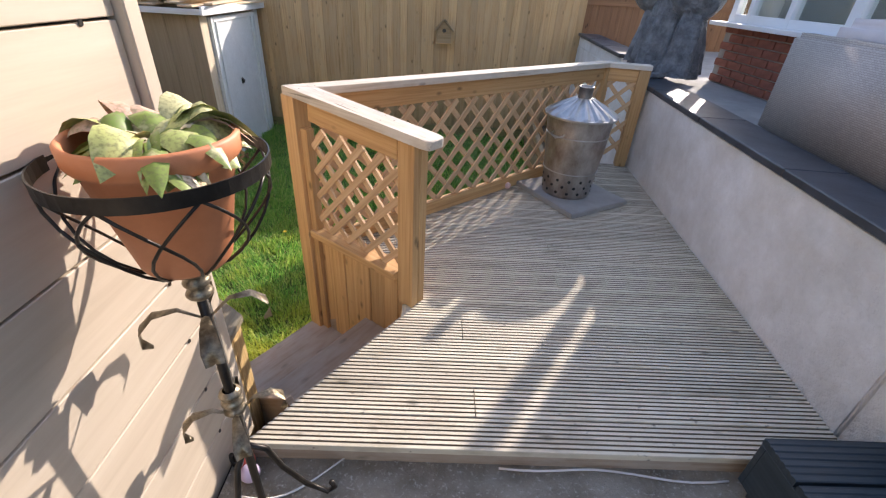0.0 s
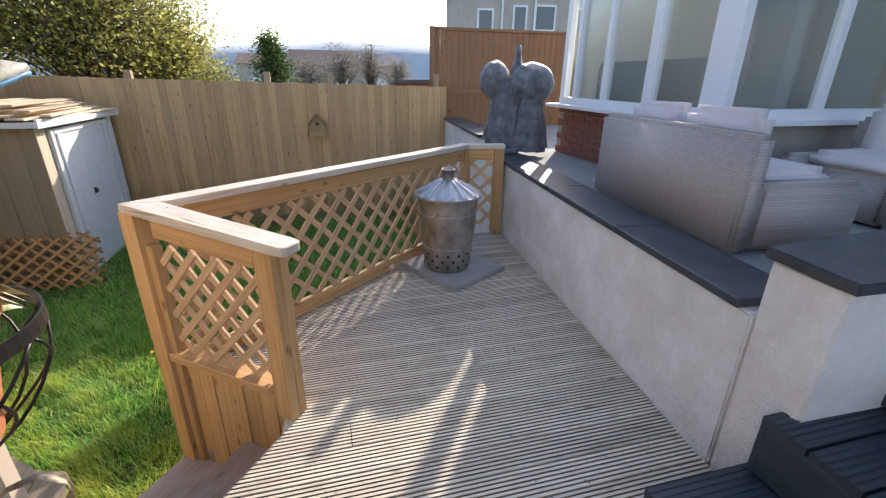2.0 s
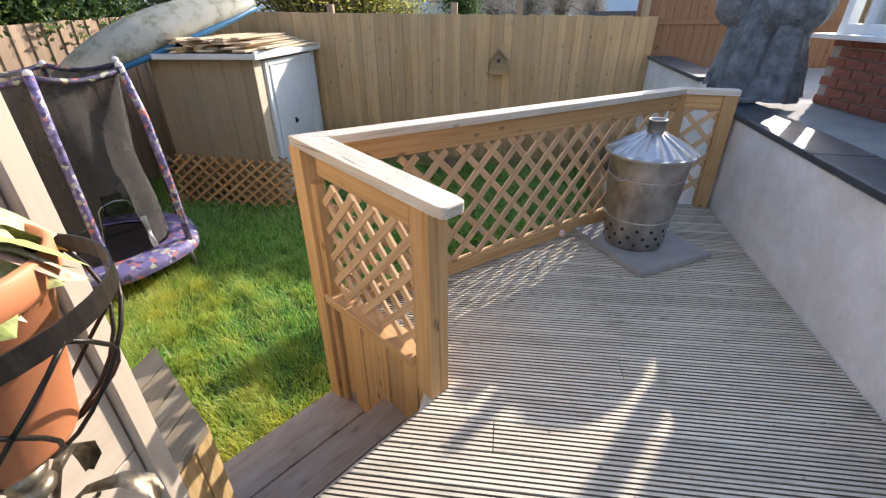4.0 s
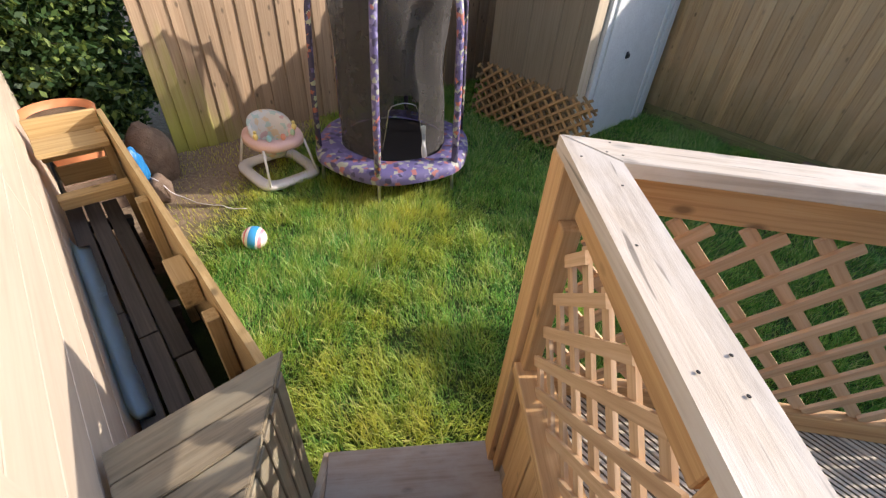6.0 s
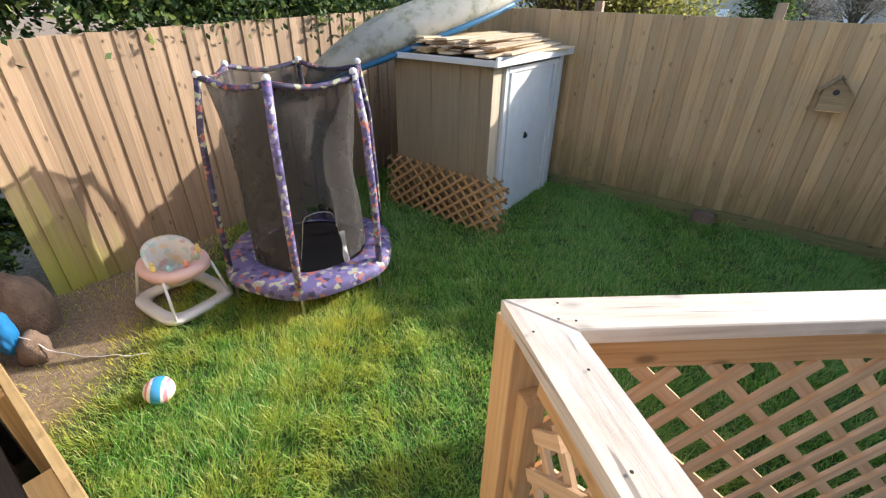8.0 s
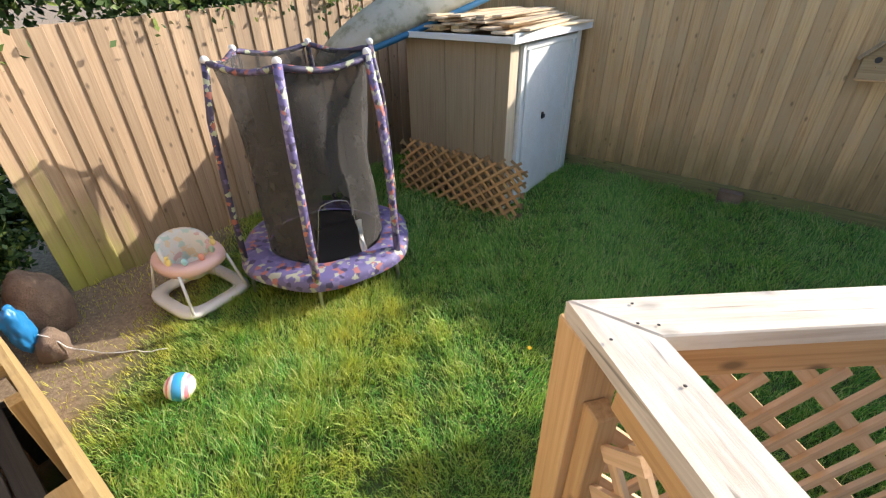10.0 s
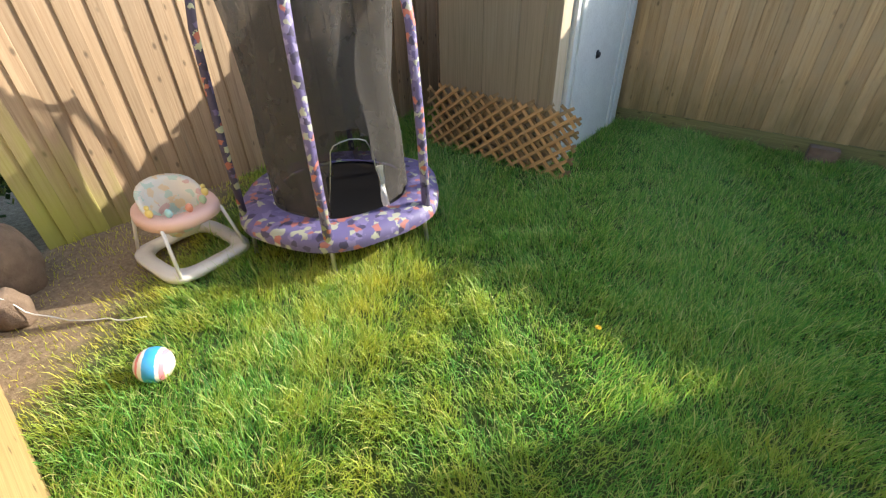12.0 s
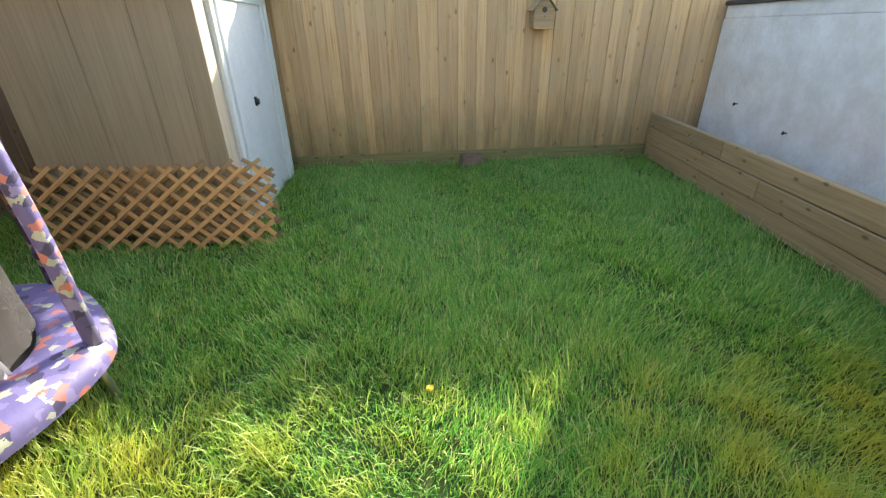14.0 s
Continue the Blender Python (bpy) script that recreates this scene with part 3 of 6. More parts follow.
# ---- fences ----
def build_fences():
    random.seed(11)
    f = thing("fence_back", (-1.5, 7.45, LAWN), "tall vertical board garden fence in weathered softwood", "fence", kind="structure")
    x = -5.05
    i = 0
    while x < 2.12:
        w = 0.105 + random.uniform(-0.006, 0.008)
        top = 1.44 - 0.018 * (x + 2.5) + random.uniform(-0.006, 0.006)
        y = 7.42 + (0.016 if i % 2 else 0)
        beam("board", (x + w / 2, y, LAWN + 0.12 + random.uniform(-0.02, 0.02)), (x + w / 2, y, top), w + (0.018 if i % 2 else -0.004), 0.018, FENCE_BACK, f, up=(0, -1, 0), bevel=0.004)
        x += w
        i += 1
    beam("gravel_board", (-5.05, 7.415, LAWN + 0.06), (2.12, 7.415, LAWN + 0.06), 0.22, 0.03, FENCE_FOOT, f, up=(0, -1, 0))
    for z in (-0.5, 0.4, 1.1):
        beam("arris_rail", (-5.05, 7.47, z), (2.12, 7.47, z), 0.07, 0.05, FENCE_BACK, f, up=(0, -1, 0))
    for x in (-2.45, -0.62, 0.3, 2.0):
        beam("post", (x, 7.49, LAWN), (x, 7.49, 1.55), 0.09, 0.09, FENCE_LEFT, f, up=(0, -1, 0))
    # pale fence
    g = thing("fence_side", (-5.05, 4.5, LAWN), "tall pale board-on-board fence stained green at its near end", "fence", kind="structure")
    y = 2.06
    i = 0
    while y < 7.38:
        w = 0.098
        top = 1.21 + 0.045 * (y - 2.0) + random.uniform(-0.006, 0.006)
        mat = FENCE_ALGAE[min(3, i // 2)] if y < 3.0 else FENCE_LEFT
        xx = -5.05 + (0.018 if i % 2 else 0)
        beam("board", (xx, y + w / 2, LAWN - 0.02), (xx, y + w / 2, top), w + (0.0 if i % 2 else 0.03), 0.018, mat, g, up=(1, 0, 0), bevel=0.003)
        y += w
        i += 1
    for z in (-0.5, 0.3, 0.95):
        beam("arris_rail", (-5.10, 2.1, z), (-5.10, 7.38, z), 0.07, 0.05, FENCE_LEFT, g, up=(1, 0, 0))
    # neighbour's brown fence beyond the wall's end
    b = thing("fence_patio", (3.2, 7.6, 0.7), "brown painted close board fence beside the patio", "fence", kind="structure")
    x = 2.0
    while x < 5.6:
        w = 0.105
        beam("board", (x + w / 2, 7.64, 0.70), (x + w / 2, 7.64, 2.22), w - 0.005, 0.02, BROWN_FENCE, b, up=(0, -1, 0), bevel=0.002)
        x += w
    beam("capping", (1.97, 7.64, 2.245), (5.6, 7.64, 2.245), 0.055, 0.045, BROWN_FENCE, b)
    beam("rail", (2.0, 7.62, 1.286), (5.6, 7.62, 1.286), 0.025, 0.07, BROWN_FENCE, b)
    beam("post", (1.97, 7.62, -0.5), (1.97, 7.62, 2.27), 0.08, 0.08, BROWN_FENCE, b, up=(0, -1, 0))


build_fences()


def build_sleepers():
    s = thing("sleeper_edging", (1.35, 5.6, LAWN), "stacked timber sleepers edging the lawn", "edging", kind="structure")
    a, b = Vector((1.20, 4.05)), Vector((1.53, 7.38))
    d = (b - a).normalized()
    for row in range(3):
        z = -0.80 + 0.175 * row + 0.09
        cut = (0.62, 0.38, 0.55)[row]
        m = a + (b - a) * cut
        push = 0.006 * (row % 2)
        beam("sleeper", (a.x - push, a.y, z), (m.x - push, m.y - 0.004, z), 0.06, 0.17, SLEEPER, s, bevel=0.008)
        beam("sleeper", (m.x - push, m.y, z), (b.x - push, b.y, z), 0.06, 0.17, SLEEPER, s, bevel=0.008)
    tagged(part("bed_soil", prism([(1.24, 4.05), (1.80, 4.05), (2.13, 7.38), (1.57, 7.38)], -0.9, -0.56), SOIL), "dry soil behind the sleepers", "soil", kind="structure")


build_sleepers()


# ---- grass ----
def grass_material():
    m, nt, b = start("grass_blades", 0.55)
    geo = nt.nodes.new("ShaderNodeNewGeometry")
    at = nt.nodes.new("ShaderNodeAttribute")
    at.attribute_name = "tone"
    col = ramp(nt, geo.outputs["Random Per Island"], [(0.0, (0.07, 0.26, 0.06)), (0.45, (0.19, 0.49, 0.11)), (0.8, (0.43, 0.65, 0.18)), (1.0, (0.76, 0.72, 0.40))])
    # tone yellows tufts and trodden grass, and carries the painted sunlight
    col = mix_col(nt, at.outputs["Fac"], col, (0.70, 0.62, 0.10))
    nt.links.new(col, b.inputs["Base Color"])
    tr = nt.nodes.new("ShaderNodeBsdfTranslucent")
    nt.links.new(mix_col(nt, 1.0, col, (1.0, 1.0, 0.65), "MULTIPLY"), tr.inputs[0])
    mx = nt.nodes.new("ShaderNodeMixShader")
    mx.inputs[0].default_value = 0.55
    nt.links.new(b.outputs[0], mx.inputs[1])
    nt.links.new(tr.outputs[0], mx.inputs[2])
    nt.links.new(mx.outputs[0], nt.nodes["Material Output"].inputs[0])
    return m


GRASS = grass_material()


def build_grass():
    rng = np.random.default_rng(3)
    n = 330000
    x = rng.uniform(-5.02, 1.5, n)
    y = rng.uniform(1.52, 7.38, n)
    keep = (x < 1.16 + 0.1 * (y - 4.0)) & ~((x > -4.05) & (x < -2.76) & (y > 5.58))
    # under the deck and its back run nothing grows
    keep &= (y > 2.25 + 0.875 * (x + 0.65)) | (x < -0.85)
    keep &= ~((x > -0.92) & (y < 2.22))
    # sparse on the trodden patch, thin under the trampoline
    wob = 0.35 * np.sin(x * 3.1 + 1) * np.cos(y * 2.3)
    bare = np.clip(-(x + 0.75 * y + wob + 1.45) / 1.0, 0, 1)
    shade = np.exp(-(((x + 3.53) ** 2 + (y - 3.7) ** 2) / 0.45) ** 3)
    keep &= rng.uniform(0, 1, n) > np.maximum(bare * 0.93, shade * 0.8)
    x, y, bare = x[keep], y[keep], bare[keep]
    near = (y < 4.6) | (rng.uniform(0, 1, len(x)) < 0.75)
    x, y, bare = x[near], y[near], bare[near]
    n = len(x)
    tuft = np.sin(x * 5.3 + 2 * np.sin(y * 3.7)) * np.sin(y * 6.1 + 1.5 * np.sin(x * 4.1))
    tuft2 = np.sin(x * 13.0 + np.sin(y * 9.0)) * np.sin(y * 14.0)
    h = (0.05 + 0.025 * tuft + 0.022 * tuft2 + rng.exponential(0.02, n)) * (1 - 0.5 * bare) * np.where(y > 5.2, 0.85, 1)
    h = np.clip(h, 0.02, 0.16)
    w = rng.uniform(0.0013, 0.0030, n)
    ang = 2.2 * np.sin(x * 2.7 + y) + rng.normal(0, 1.3, n)
    lean = rng.uniform(0.25, 1.1, n) * h
    face = ang + rng.normal(0, 0.5, n) + math.pi / 2
    z = np.array([lawn_z(a, b) for a, b in zip(x, y)]) - 0.004
    dx, dy = np.cos(ang), np.sin(ang)
    fx, fy = np.cos(face) * w, np.sin(face) * w
    v = np.zeros((n, 5, 3), np.float32)
    mid = lean * 0.35
    v[:, 0] = np.stack((x - fx, y - fy, z), 1)
    v[:, 1] = np.stack((x + fx, y + fy, z), 1)
    v[:, 2] = np.stack((x + dx * mid + fx * 0.9, y + dy * mid + fy * 0.9, z + h * 0.62), 1)
    v[:, 3] = np.stack((x + dx * mid - fx * 0.9, y + dy * mid - fy * 0.9, z + h * 0.62), 1)
    v[:, 4] = np.stack((x + dx * lean, y + dy * lean, z + h), 1)
    me = bpy.data.meshes.new("grass")
    me.vertices.add(n * 5)
    me.vertices.foreach_set("co", v.ravel())
    base = np.arange(n)[:, None] * 5
    loops = (base + np.array([0, 1, 2, 3, 3, 2, 4])).ravel()
    me.loops.add(n * 7)
    me.loops.foreach_set("vertex_index", loops.astype(np.int32))
    me.polygons.add(n * 2)
    starts = (np.arange(n)[:, None] * 7 + np.array([0, 4])).ravel()
    me.polygons.foreach_set("loop_start", starts.astype(np.int32))
    me.update(calc_edges=True)
    tone = me.attributes.new("tone", "FLOAT", "POINT")
    # sunlight painted into the blade colour: yellower on the near lawn, fading by y 4.1
    painted_sun = np.clip((4.1 - y) / 0.6, 0, 1)
    t = np.clip(0.04 + painted_sun * (0.2 + 0.25 * np.sin(x * 1.9 + 0.7) * np.sin(y * 2.4) + 0.25 * tuft2) + 0.6 * bare + rng.normal(0, 0.1, n), 0, 0.85)
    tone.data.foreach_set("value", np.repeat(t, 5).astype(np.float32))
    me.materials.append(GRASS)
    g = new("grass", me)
    tagged(g, "long uneven green lawn grass with yellow tufts, yellower where sunlight is painted in", "grass", kind="stuff")


build_grass()


# ---- black decking steps ----
def grooved(name, length, w, material, grooves=6, thick=0.028):
    """A grooved board along local x."""
    bm = bmesh.new()
    step = w / grooves
    prof = [(-w / 2, -thick), (-w / 2, -0.002)]
    for i in range(grooves):
        a = -w / 2 + step * i
        prof += [(a + step * 0.15, 0.0), (a + step * 0.6, 0.0), (a + step * 0.7, -0.004), (a + step * 0.97, -0.004)]
    prof += [(w / 2, -0.002), (w / 2, -thick)]
    a = [bm.verts.new((-length / 2, y, z)) for y, z in prof]
    b = [bm.verts.new((length / 2, y, z)) for y, z in prof]
    k = len(prof)
    for i in range(k):
        bm.faces.new((a[i], b[i], b[(i + 1) % k], a[(i + 1) % k]))
    bm.faces.new(a), bm.faces.new(b[::-1])
    return to_mesh(name, bm, material)


def build_black_steps():
    s = thing("black_steps", (1.8, 0.2, -0.085), "black painted grooved decking steps up to the patio", "steps")
    for x0, x1, z, y1 in ((1.12, 1.62, 0.20, 0.885), (1.52, 2.02, 0.44, 0.865), (1.95, 2.45, 0.68, 0.80)):
        me = grooved("tread_board", x1 - x0, 0.145, BLACK_DECK)
        y = y1 - 0.0725
        while y > -1.2:
            put("tread_board", me, s, Matrix.Translation(((x0 + x1) / 2, y, z)))
            y -= 0.155
        beam("riser", (x0 + 0.014, -1.2, z - 0.13), (x0 + 0.014, y1 - 0.001, z - 0.13), 0.20, 0.025, BLACK_DECK, s, up=(1, 0, 0))
        beam("side_board", (x0, y1 - 0.012, z - 0.13), (x1, y1 - 0.012, z - 0.13), 0.2, 0.025, BLACK_DECK, s, up=(0, 1, 0))
        block("carcass", (x0 + 0.03, -1.2, -0.084), (x1, y1 - 0.03, z - 0.03), BLACK_DECK, s)


build_black_steps()


# ---- incinerator bin on its slab ----
def build_bin():
    slab = part("paving_slab", prism([(0.685, 3.38), (1.00, 2.785), (1.518, 3.085), (1.205, 3.66)], 0.001, 0.042, 0.006), SLAB_MAT)
    tagged(slab, "grey concrete paving slab lying on the decking", "slab")
    cx, cy = 1.055, 3.225
    b = thing("incinerator_bin", (cx, cy, 0.043), "scorched galvanised steel garden incinerator with lid and chimney", "incinerator")
    m = Matrix.Translation((cx, cy, 0.043))
    prof = [(0.175, 0.0), (0.18, 0.0), (0.186, 0.02)]
    for k in range(1, 9):
        z = 0.02 + 0.57 * k / 8
        prof.append((0.186 + 0.052 * k / 8 + (0.004 if k in (5,) else 0), z))
    prof += [(0.246, 0.6), (0.248, 0.61), (0.240, 0.61), (0.232, 0.58)]
    part("body", lathe(prof, 48), BURNT, b, "", m, True)
    # rows of air holes low on the body
    hole = to_mesh("air_hole", lathe([(0.0001, 0.002), (0.011, 0.002), (0.012, 0.0)], 12), BLACK)
    for row in range(3):
        z = 0.045 + 0.05 * row
        r = 0.186 + 0.052 * (z - 0.02) / 0.57 + 0.0005
        for i in range(14):
            a = math.tau * (i + 0.5 * (row % 2)) / 14
            put("air_hole", hole, b, m @ pose(r * math.cos(a), r * math.sin(a), z, 0, 85, math.degrees(a)))
    for z, r in ((0.2, 0.204), (0.47, 0.2285)):
        part("hoop", tube(circle(0, 0, z, r, 48), 0.004, 6, True), GALV, b, "", m, True)
    # fluted lid
    bm = bmesh.new()
    rings = []
    for r, z in ((0.262, 0.598), (0.264, 0.612), (0.25, 0.622), (0.17, 0.668), (0.075, 0.715), (0.05, 0.722)):
        ring = []
        for i in range(64):
            flute = 0.006 * (1 if (i // 2) % 2 else -1) if 0.06 < r < 0.255 else 0
            a = math.tau * i / 64
            ring.append(bm.verts.new((r * math.cos(a), r * math.sin(a), z + flute)))
        rings.append(ring)
    for p, q in zip(rings, rings[1:]):
        for i in range(64):
            bm.faces.new((p[i], p[(i + 1) % 64], q[(i + 1) % 64], q[i]))
    part("lid", bm, GALV, b, "bright fluted galvanised lid", m)
    part("chimney", lathe([(0.048, 0.70), (0.05, 0.79), (0.053, 0.79), (0.053, 0.80), (0.046, 0.80), (0.044, 0.71)], 28), BURNT, b, "", m, True)
    for sgn in (-1, 1):
        a = radians(40) + (0 if sgn > 0 else math.pi)
        c, s = math.cos(a), math.sin(a)
        pts = [(c * 0.24 - s * t, s * 0.24 + c * t, 0.50) for t in (-0.05, -0.05)]
        pts = [(c * r - s * t, s * r + c * t, z) for r, t, z in ((0.232, -0.05, 0.5), (0.262, -0.05, 0.49), (0.268, 0, 0.47), (0.262, 0.05, 0.49), (0.232, 0.05, 0.5))]
        part("handle", tube(pts, 0.005, 6), GALV, b, "", m, True)
    bm = bmesh.new()
    bmesh.ops.create_uvsphere(bm, u_segments=16, v_segments=10, radius=0.028)
    tagged(part("toy_ball", bm, PINK, m=Matrix.Translation((0.60, 3.30, 0.029)), smooth=True), "small pink toy ball lying on the decking", "ball")


build_bin()


# ---- shed ----
def build_shed():
    x0, x1, y0, y1 = -4.08, -2.75, 5.56, 7.34
    zb, zf = LAWN - 0.02, 0.98
    s = thing("garden_shed", ((x0 + x1) / 2, (y0 + y1) / 2, LAWN), "small pent shed with taupe side and white door", "shed")
    part("body", prism([(x0 + 0.03, y0 + 0.03), (x1 - 0.03, y0 + 0.03), (x1 - 0.03, y1), (x0 + 0.03, y1)], zb, zf), SHED_SIDE, s)
    # side sheets with joint strips
    edges = [x0, -3.55, -3.16, x1 - 0.14]
    for a, b in zip(edges, edges[1:]):
        beam("side_panel", ((a + b) / 2, y0 + 0.018, zb), ((a + b) / 2, y0 + 0.018, zf), b - a - 0.003, 0.02, SHED_SIDE, s, up=(0, -1, 0))
    for a in (-3.55, -3.16, -2.92):
        beam("joint_strip", (a, y0 + 0.004, zb), (a, y0 + 0.004, zf), 0.024, 0.012, SHED_SIDE, s, up=(0, -1, 0))
    beam("corner_board", (x1 - 0.07, y0 + 0.012, zb), (x1 - 0.07, y0 + 0.012, zf), 0.135, 0.026, SHED_SIDE, s, up=(0, -1, 0))
    beam("front_panel", (x1 - 0.012, y0 + 0.09, zb), (x1 - 0.012, y0 + 0.09, zf), 0.175, 0.026, SHED_CREAM, s, up=(1, 0, 0), label="cream painted front board")
    beam("front_panel", (x1 - 0.012, y1 - 0.07, zb), (x1 - 0.012, y1 - 0.07, zf), 0.14, 0.026, SHED_WHITE, s, up=(1, 0, 0), label="pale grey painted front board")
    # framed white door
    d = part("door", prism([(x1 - 0.01, y0 + 0.20), (x1 + 0.012, y0 + 0.20), (x1 + 0.012, y1 - 0.16), (x1 - 0.01, y1 - 0.16)], zb + 0.05, zf - 0.05), SHED_WHITE, s, "white painted framed door")
    for y in (y0 + 0.235, y0 + 0.36, y1 - 0.31, y1 - 0.19):
        beam("door_batten", (x1 + 0.022, y, zb + 0.05), (x1 + 0.022, y, zf - 0.05), 0.055, 0.022, SHED_WHITE, d, up=(1, 0, 0))
    beam("door_batten", (x1 + 0.021, y0 + 0.28, zf - 0.08), (x1 + 0.021, y1 - 0.23, zf - 0.08), 0.06, 0.022, SHED_WHITE, d, up=(1, 0, 0))
    part("latch", lathe([(0.0001, 0.03), (0.022, 0.03), (0.028, 0.02), (0.028, 0.0)], 8), BLACK, d, "black latch", pose(-2.736, 6.39, 0.11, 0, 90, 0))
    beam("hasp", (-2.735, 6.39, 0.075), (-2.735, 6.39, 0.15), 0.04, 0.02, BLACK, d, up=(1, 0, 0))
    # pent roof
    r = part("roof", prism([(x0 - 0.08, y0 - 0.12), (x1 + 0.10, y0 - 0.12), (x1 + 0.10, y1 + 0.03), (x0 - 0.08, y1 + 0.03)], zf + 0.002, zf + 0.03), OLD_WOOD, s)
    beam("fascia", (x1 + 0.10, y0 - 0.13, zf + 0.03), (x1 + 0.10, y1 + 0.03, zf + 0.03), 0.09, 0.025, SHED_WHITE, s, up=(1, 0, 0), label="white painted roof edge")
    beam("fascia", (x0 - 0.08, y0 - 0.13, zf + 0.02), (x1 + 0.10, y0 - 0.13, zf + 0.02), 0.06, 0.025, SHED_WHITE, s, up=(0, 1, 0), label="white painted roof edge")
    # boards stacked loosely on the roof
    random.seed(21)
    z = zf + 0.075
    for layer in range(6):
        for k in range(6 - layer // 2):
            a = radians(90 + random.uniform(-7, 7))
            cx = -3.75 + 0.2 * k + random.uniform(-0.03, 0.03) + layer * 0.03
            cy = 6.4 + random.uniform(-0.12, 0.12)
            half = random.uniform(0.72, 0.92)
            b = beam("board", (cx - math.cos(a) * half, cy - math.sin(a) * half, z), (cx + math.cos(a) * half, cy + math.sin(a) * half, z + random.uniform(-0.01, 0.01)),
                     random.choice((0.1, 0.14, 0.17)), 0.02, ROOF_WOOD)
            tagged(b, "loose pale salvaged board stacked on the shed roof", "board", "boards on the shed roof")
        z += 0.024
    for cx, cy in ((-3.55, 5.52), (-3.35, 5.56)):
        b = beam("timber_offcut", (cx, cy - 0.08, zf + 0.09), (cx, cy + 0.25, zf + 0.09), 0.09, 0.05, YELLOW_WOOD)
        tagged(b, "short yellowed timber offcut at the roof's edge", "timber", "timber offcuts on the shed roof")


build_shed()


def build_kayak():
    """Upturned pale hull lying against the fence behind the shed."""
    m, nt, b = start("dirty_white_hull", 0.5)
    v = coords(nt, (1, 1, 1), shift=False)
    nt.links.new(ramp(nt, noise_tex(nt, v, 5.0, 6, 0.7), [(0.35, (0.38, 0.38, 0.24)), (0.5, (0.68, 0.67, 0.56)), (0.7, (0.78, 0.76, 0.68))]), b.inputs["Base Color"])
    blue = plain("faded_blue_plastic", (0.03, 0.16, 0.30), 0.5)
    bm = bmesh.new()
    n, k = 26, 14
    rings = []
    for i in range(n):
        s = i / (n - 1)
        wide = 0.33 * math.sin(math.pi * min(max(s, 0.012), 0.988)) ** 0.6
        deep = 0.24 * math.sin(math.pi * min(max(s, 0.012), 0.988)) ** 0.5
        rocker = 0.12 * (2 * s - 1) ** 2
        ring = []
        for j in range(k + 1):
            a = math.pi * j / k
            ring.append(bm.verts.new((-1.35 + 2.7 * s, wide * math.cos(a), deep * math.sin(a) ** 0.8 - rocker)))
        rings.append(ring)
    for p, q in zip(rings, rings[1:]):
        for j in range(k):
            bm.faces.new((p[j], p[j + 1], q[j + 1], q[j]))
    bmesh.ops.solidify(bm, geom=bm.faces[:], thickness=0.012)
    at = beam_pose((-4.75, 4.75, 0.80), (-3.30, 6.85, 1.66), up=(0.25, -0.3, 1))
    boat = thing("kayak", at, "upturned dirty white kayak hull resting on the shed roof", "kayak")
    part("hull", bm, m, boat, "", at, True)
    pts = [(-1.3 + 2.6 * i / 20, 0.335 * math.sin(math.pi * min(max(i / 20, 0.02), 0.98)) ** 0.6 * -1, -0.02 - 0.12 * (2 * i / 20 - 1) ** 2) for i in range(21)]
    part("gunwale", tube(pts, 0.035, 8), blue, boat, "faded blue plastic edge", at, True)


build_kayak()


def build_loose_trellis():
    for k, (dx, dy, tilt, h) in enumerate(((0.0, 0.0, 9, 0.66), (-0.10, 0.06, 6, 0.60), (0.03, 0.10, 5, 0.66))):
        a = Matrix.Translation((-4.12 + dx, 5.42 + dy, LAWN)) @ Matrix.Rotation(radians(-tilt), 4, "X") @ Matrix.Rotation(radians((2.5, -1.0, 1.0)[k]), 4, "Y")
        t = thing("trellis_panel", a, "loose diagonal garden trellis leaning against the shed", "trellis", "leaning trellis panels")
        trellis(t, a, 1.62, h, 0.105, 0.030, 0.012, NEW_WOOD if k == 0 else SLEEPER, 40 - 4 * k, 0.03 * k)


build_loose_trellis()


# ---- trampoline ----
def camo(name, base, spots, scale, dark):
    m, nt, b = start(name, 0.55)
    v = coords(nt, (1, 1, 1), shift=False)
    vor = nt.nodes.new("ShaderNodeTexVoronoi")
    vor.inputs["Scale"].default_value = scale
    wob = nt.nodes.new("ShaderNodeTexNoise")
    wob.inputs["Scale"].default_value = 40.0
    nt.links.new(v, wob.inputs["Vector"])
    bend = nt.nodes.new("ShaderNodeVectorMath")
    bend.operation = "MULTIPLY_ADD"
    bend.inputs[1].default_value = (0.03, 0.03, 0.03)
    nt.links.new(wob.outputs["Color"], bend.inputs[0])
    nt.links.new(v, bend.inputs[2])
    nt.links.new(bend.outputs[0], vor.inputs["Vector"])
    sep = nt.nodes.new("ShaderNodeSeparateColor")
    nt.links.new(vor.outputs["Color"], sep.inputs[0])
    r = nt.nodes.new("ShaderNodeValToRGB")
    r.color_ramp.interpolation = "CONSTANT"
    stops = [(0.0, base), (0.28, spots[0]), (0.42, base), (0.57, spots[1]), (0.70, dark), (0.82, spots[2]), (0.90, base)]
    while len(r.color_ramp.elements) < len(stops):
        r.color_ramp.elements.new(0.5)
    for e, (p, c) in zip(r.color_ramp.elements, stops):
        e.position, e.color = p, (*c, 1)
    nt.links.new(sep.outputs[0], r.inputs[0])
    n = noise_tex(nt, v, 12, 4, 0.6)
    nt.links.new(mix_col(nt, math_node(nt, "MULTIPLY", n, 0.4), r.outputs[0], base), b.inputs["Base Color"])
    bump(nt, b, n, 0.3, 0.01)
    return m


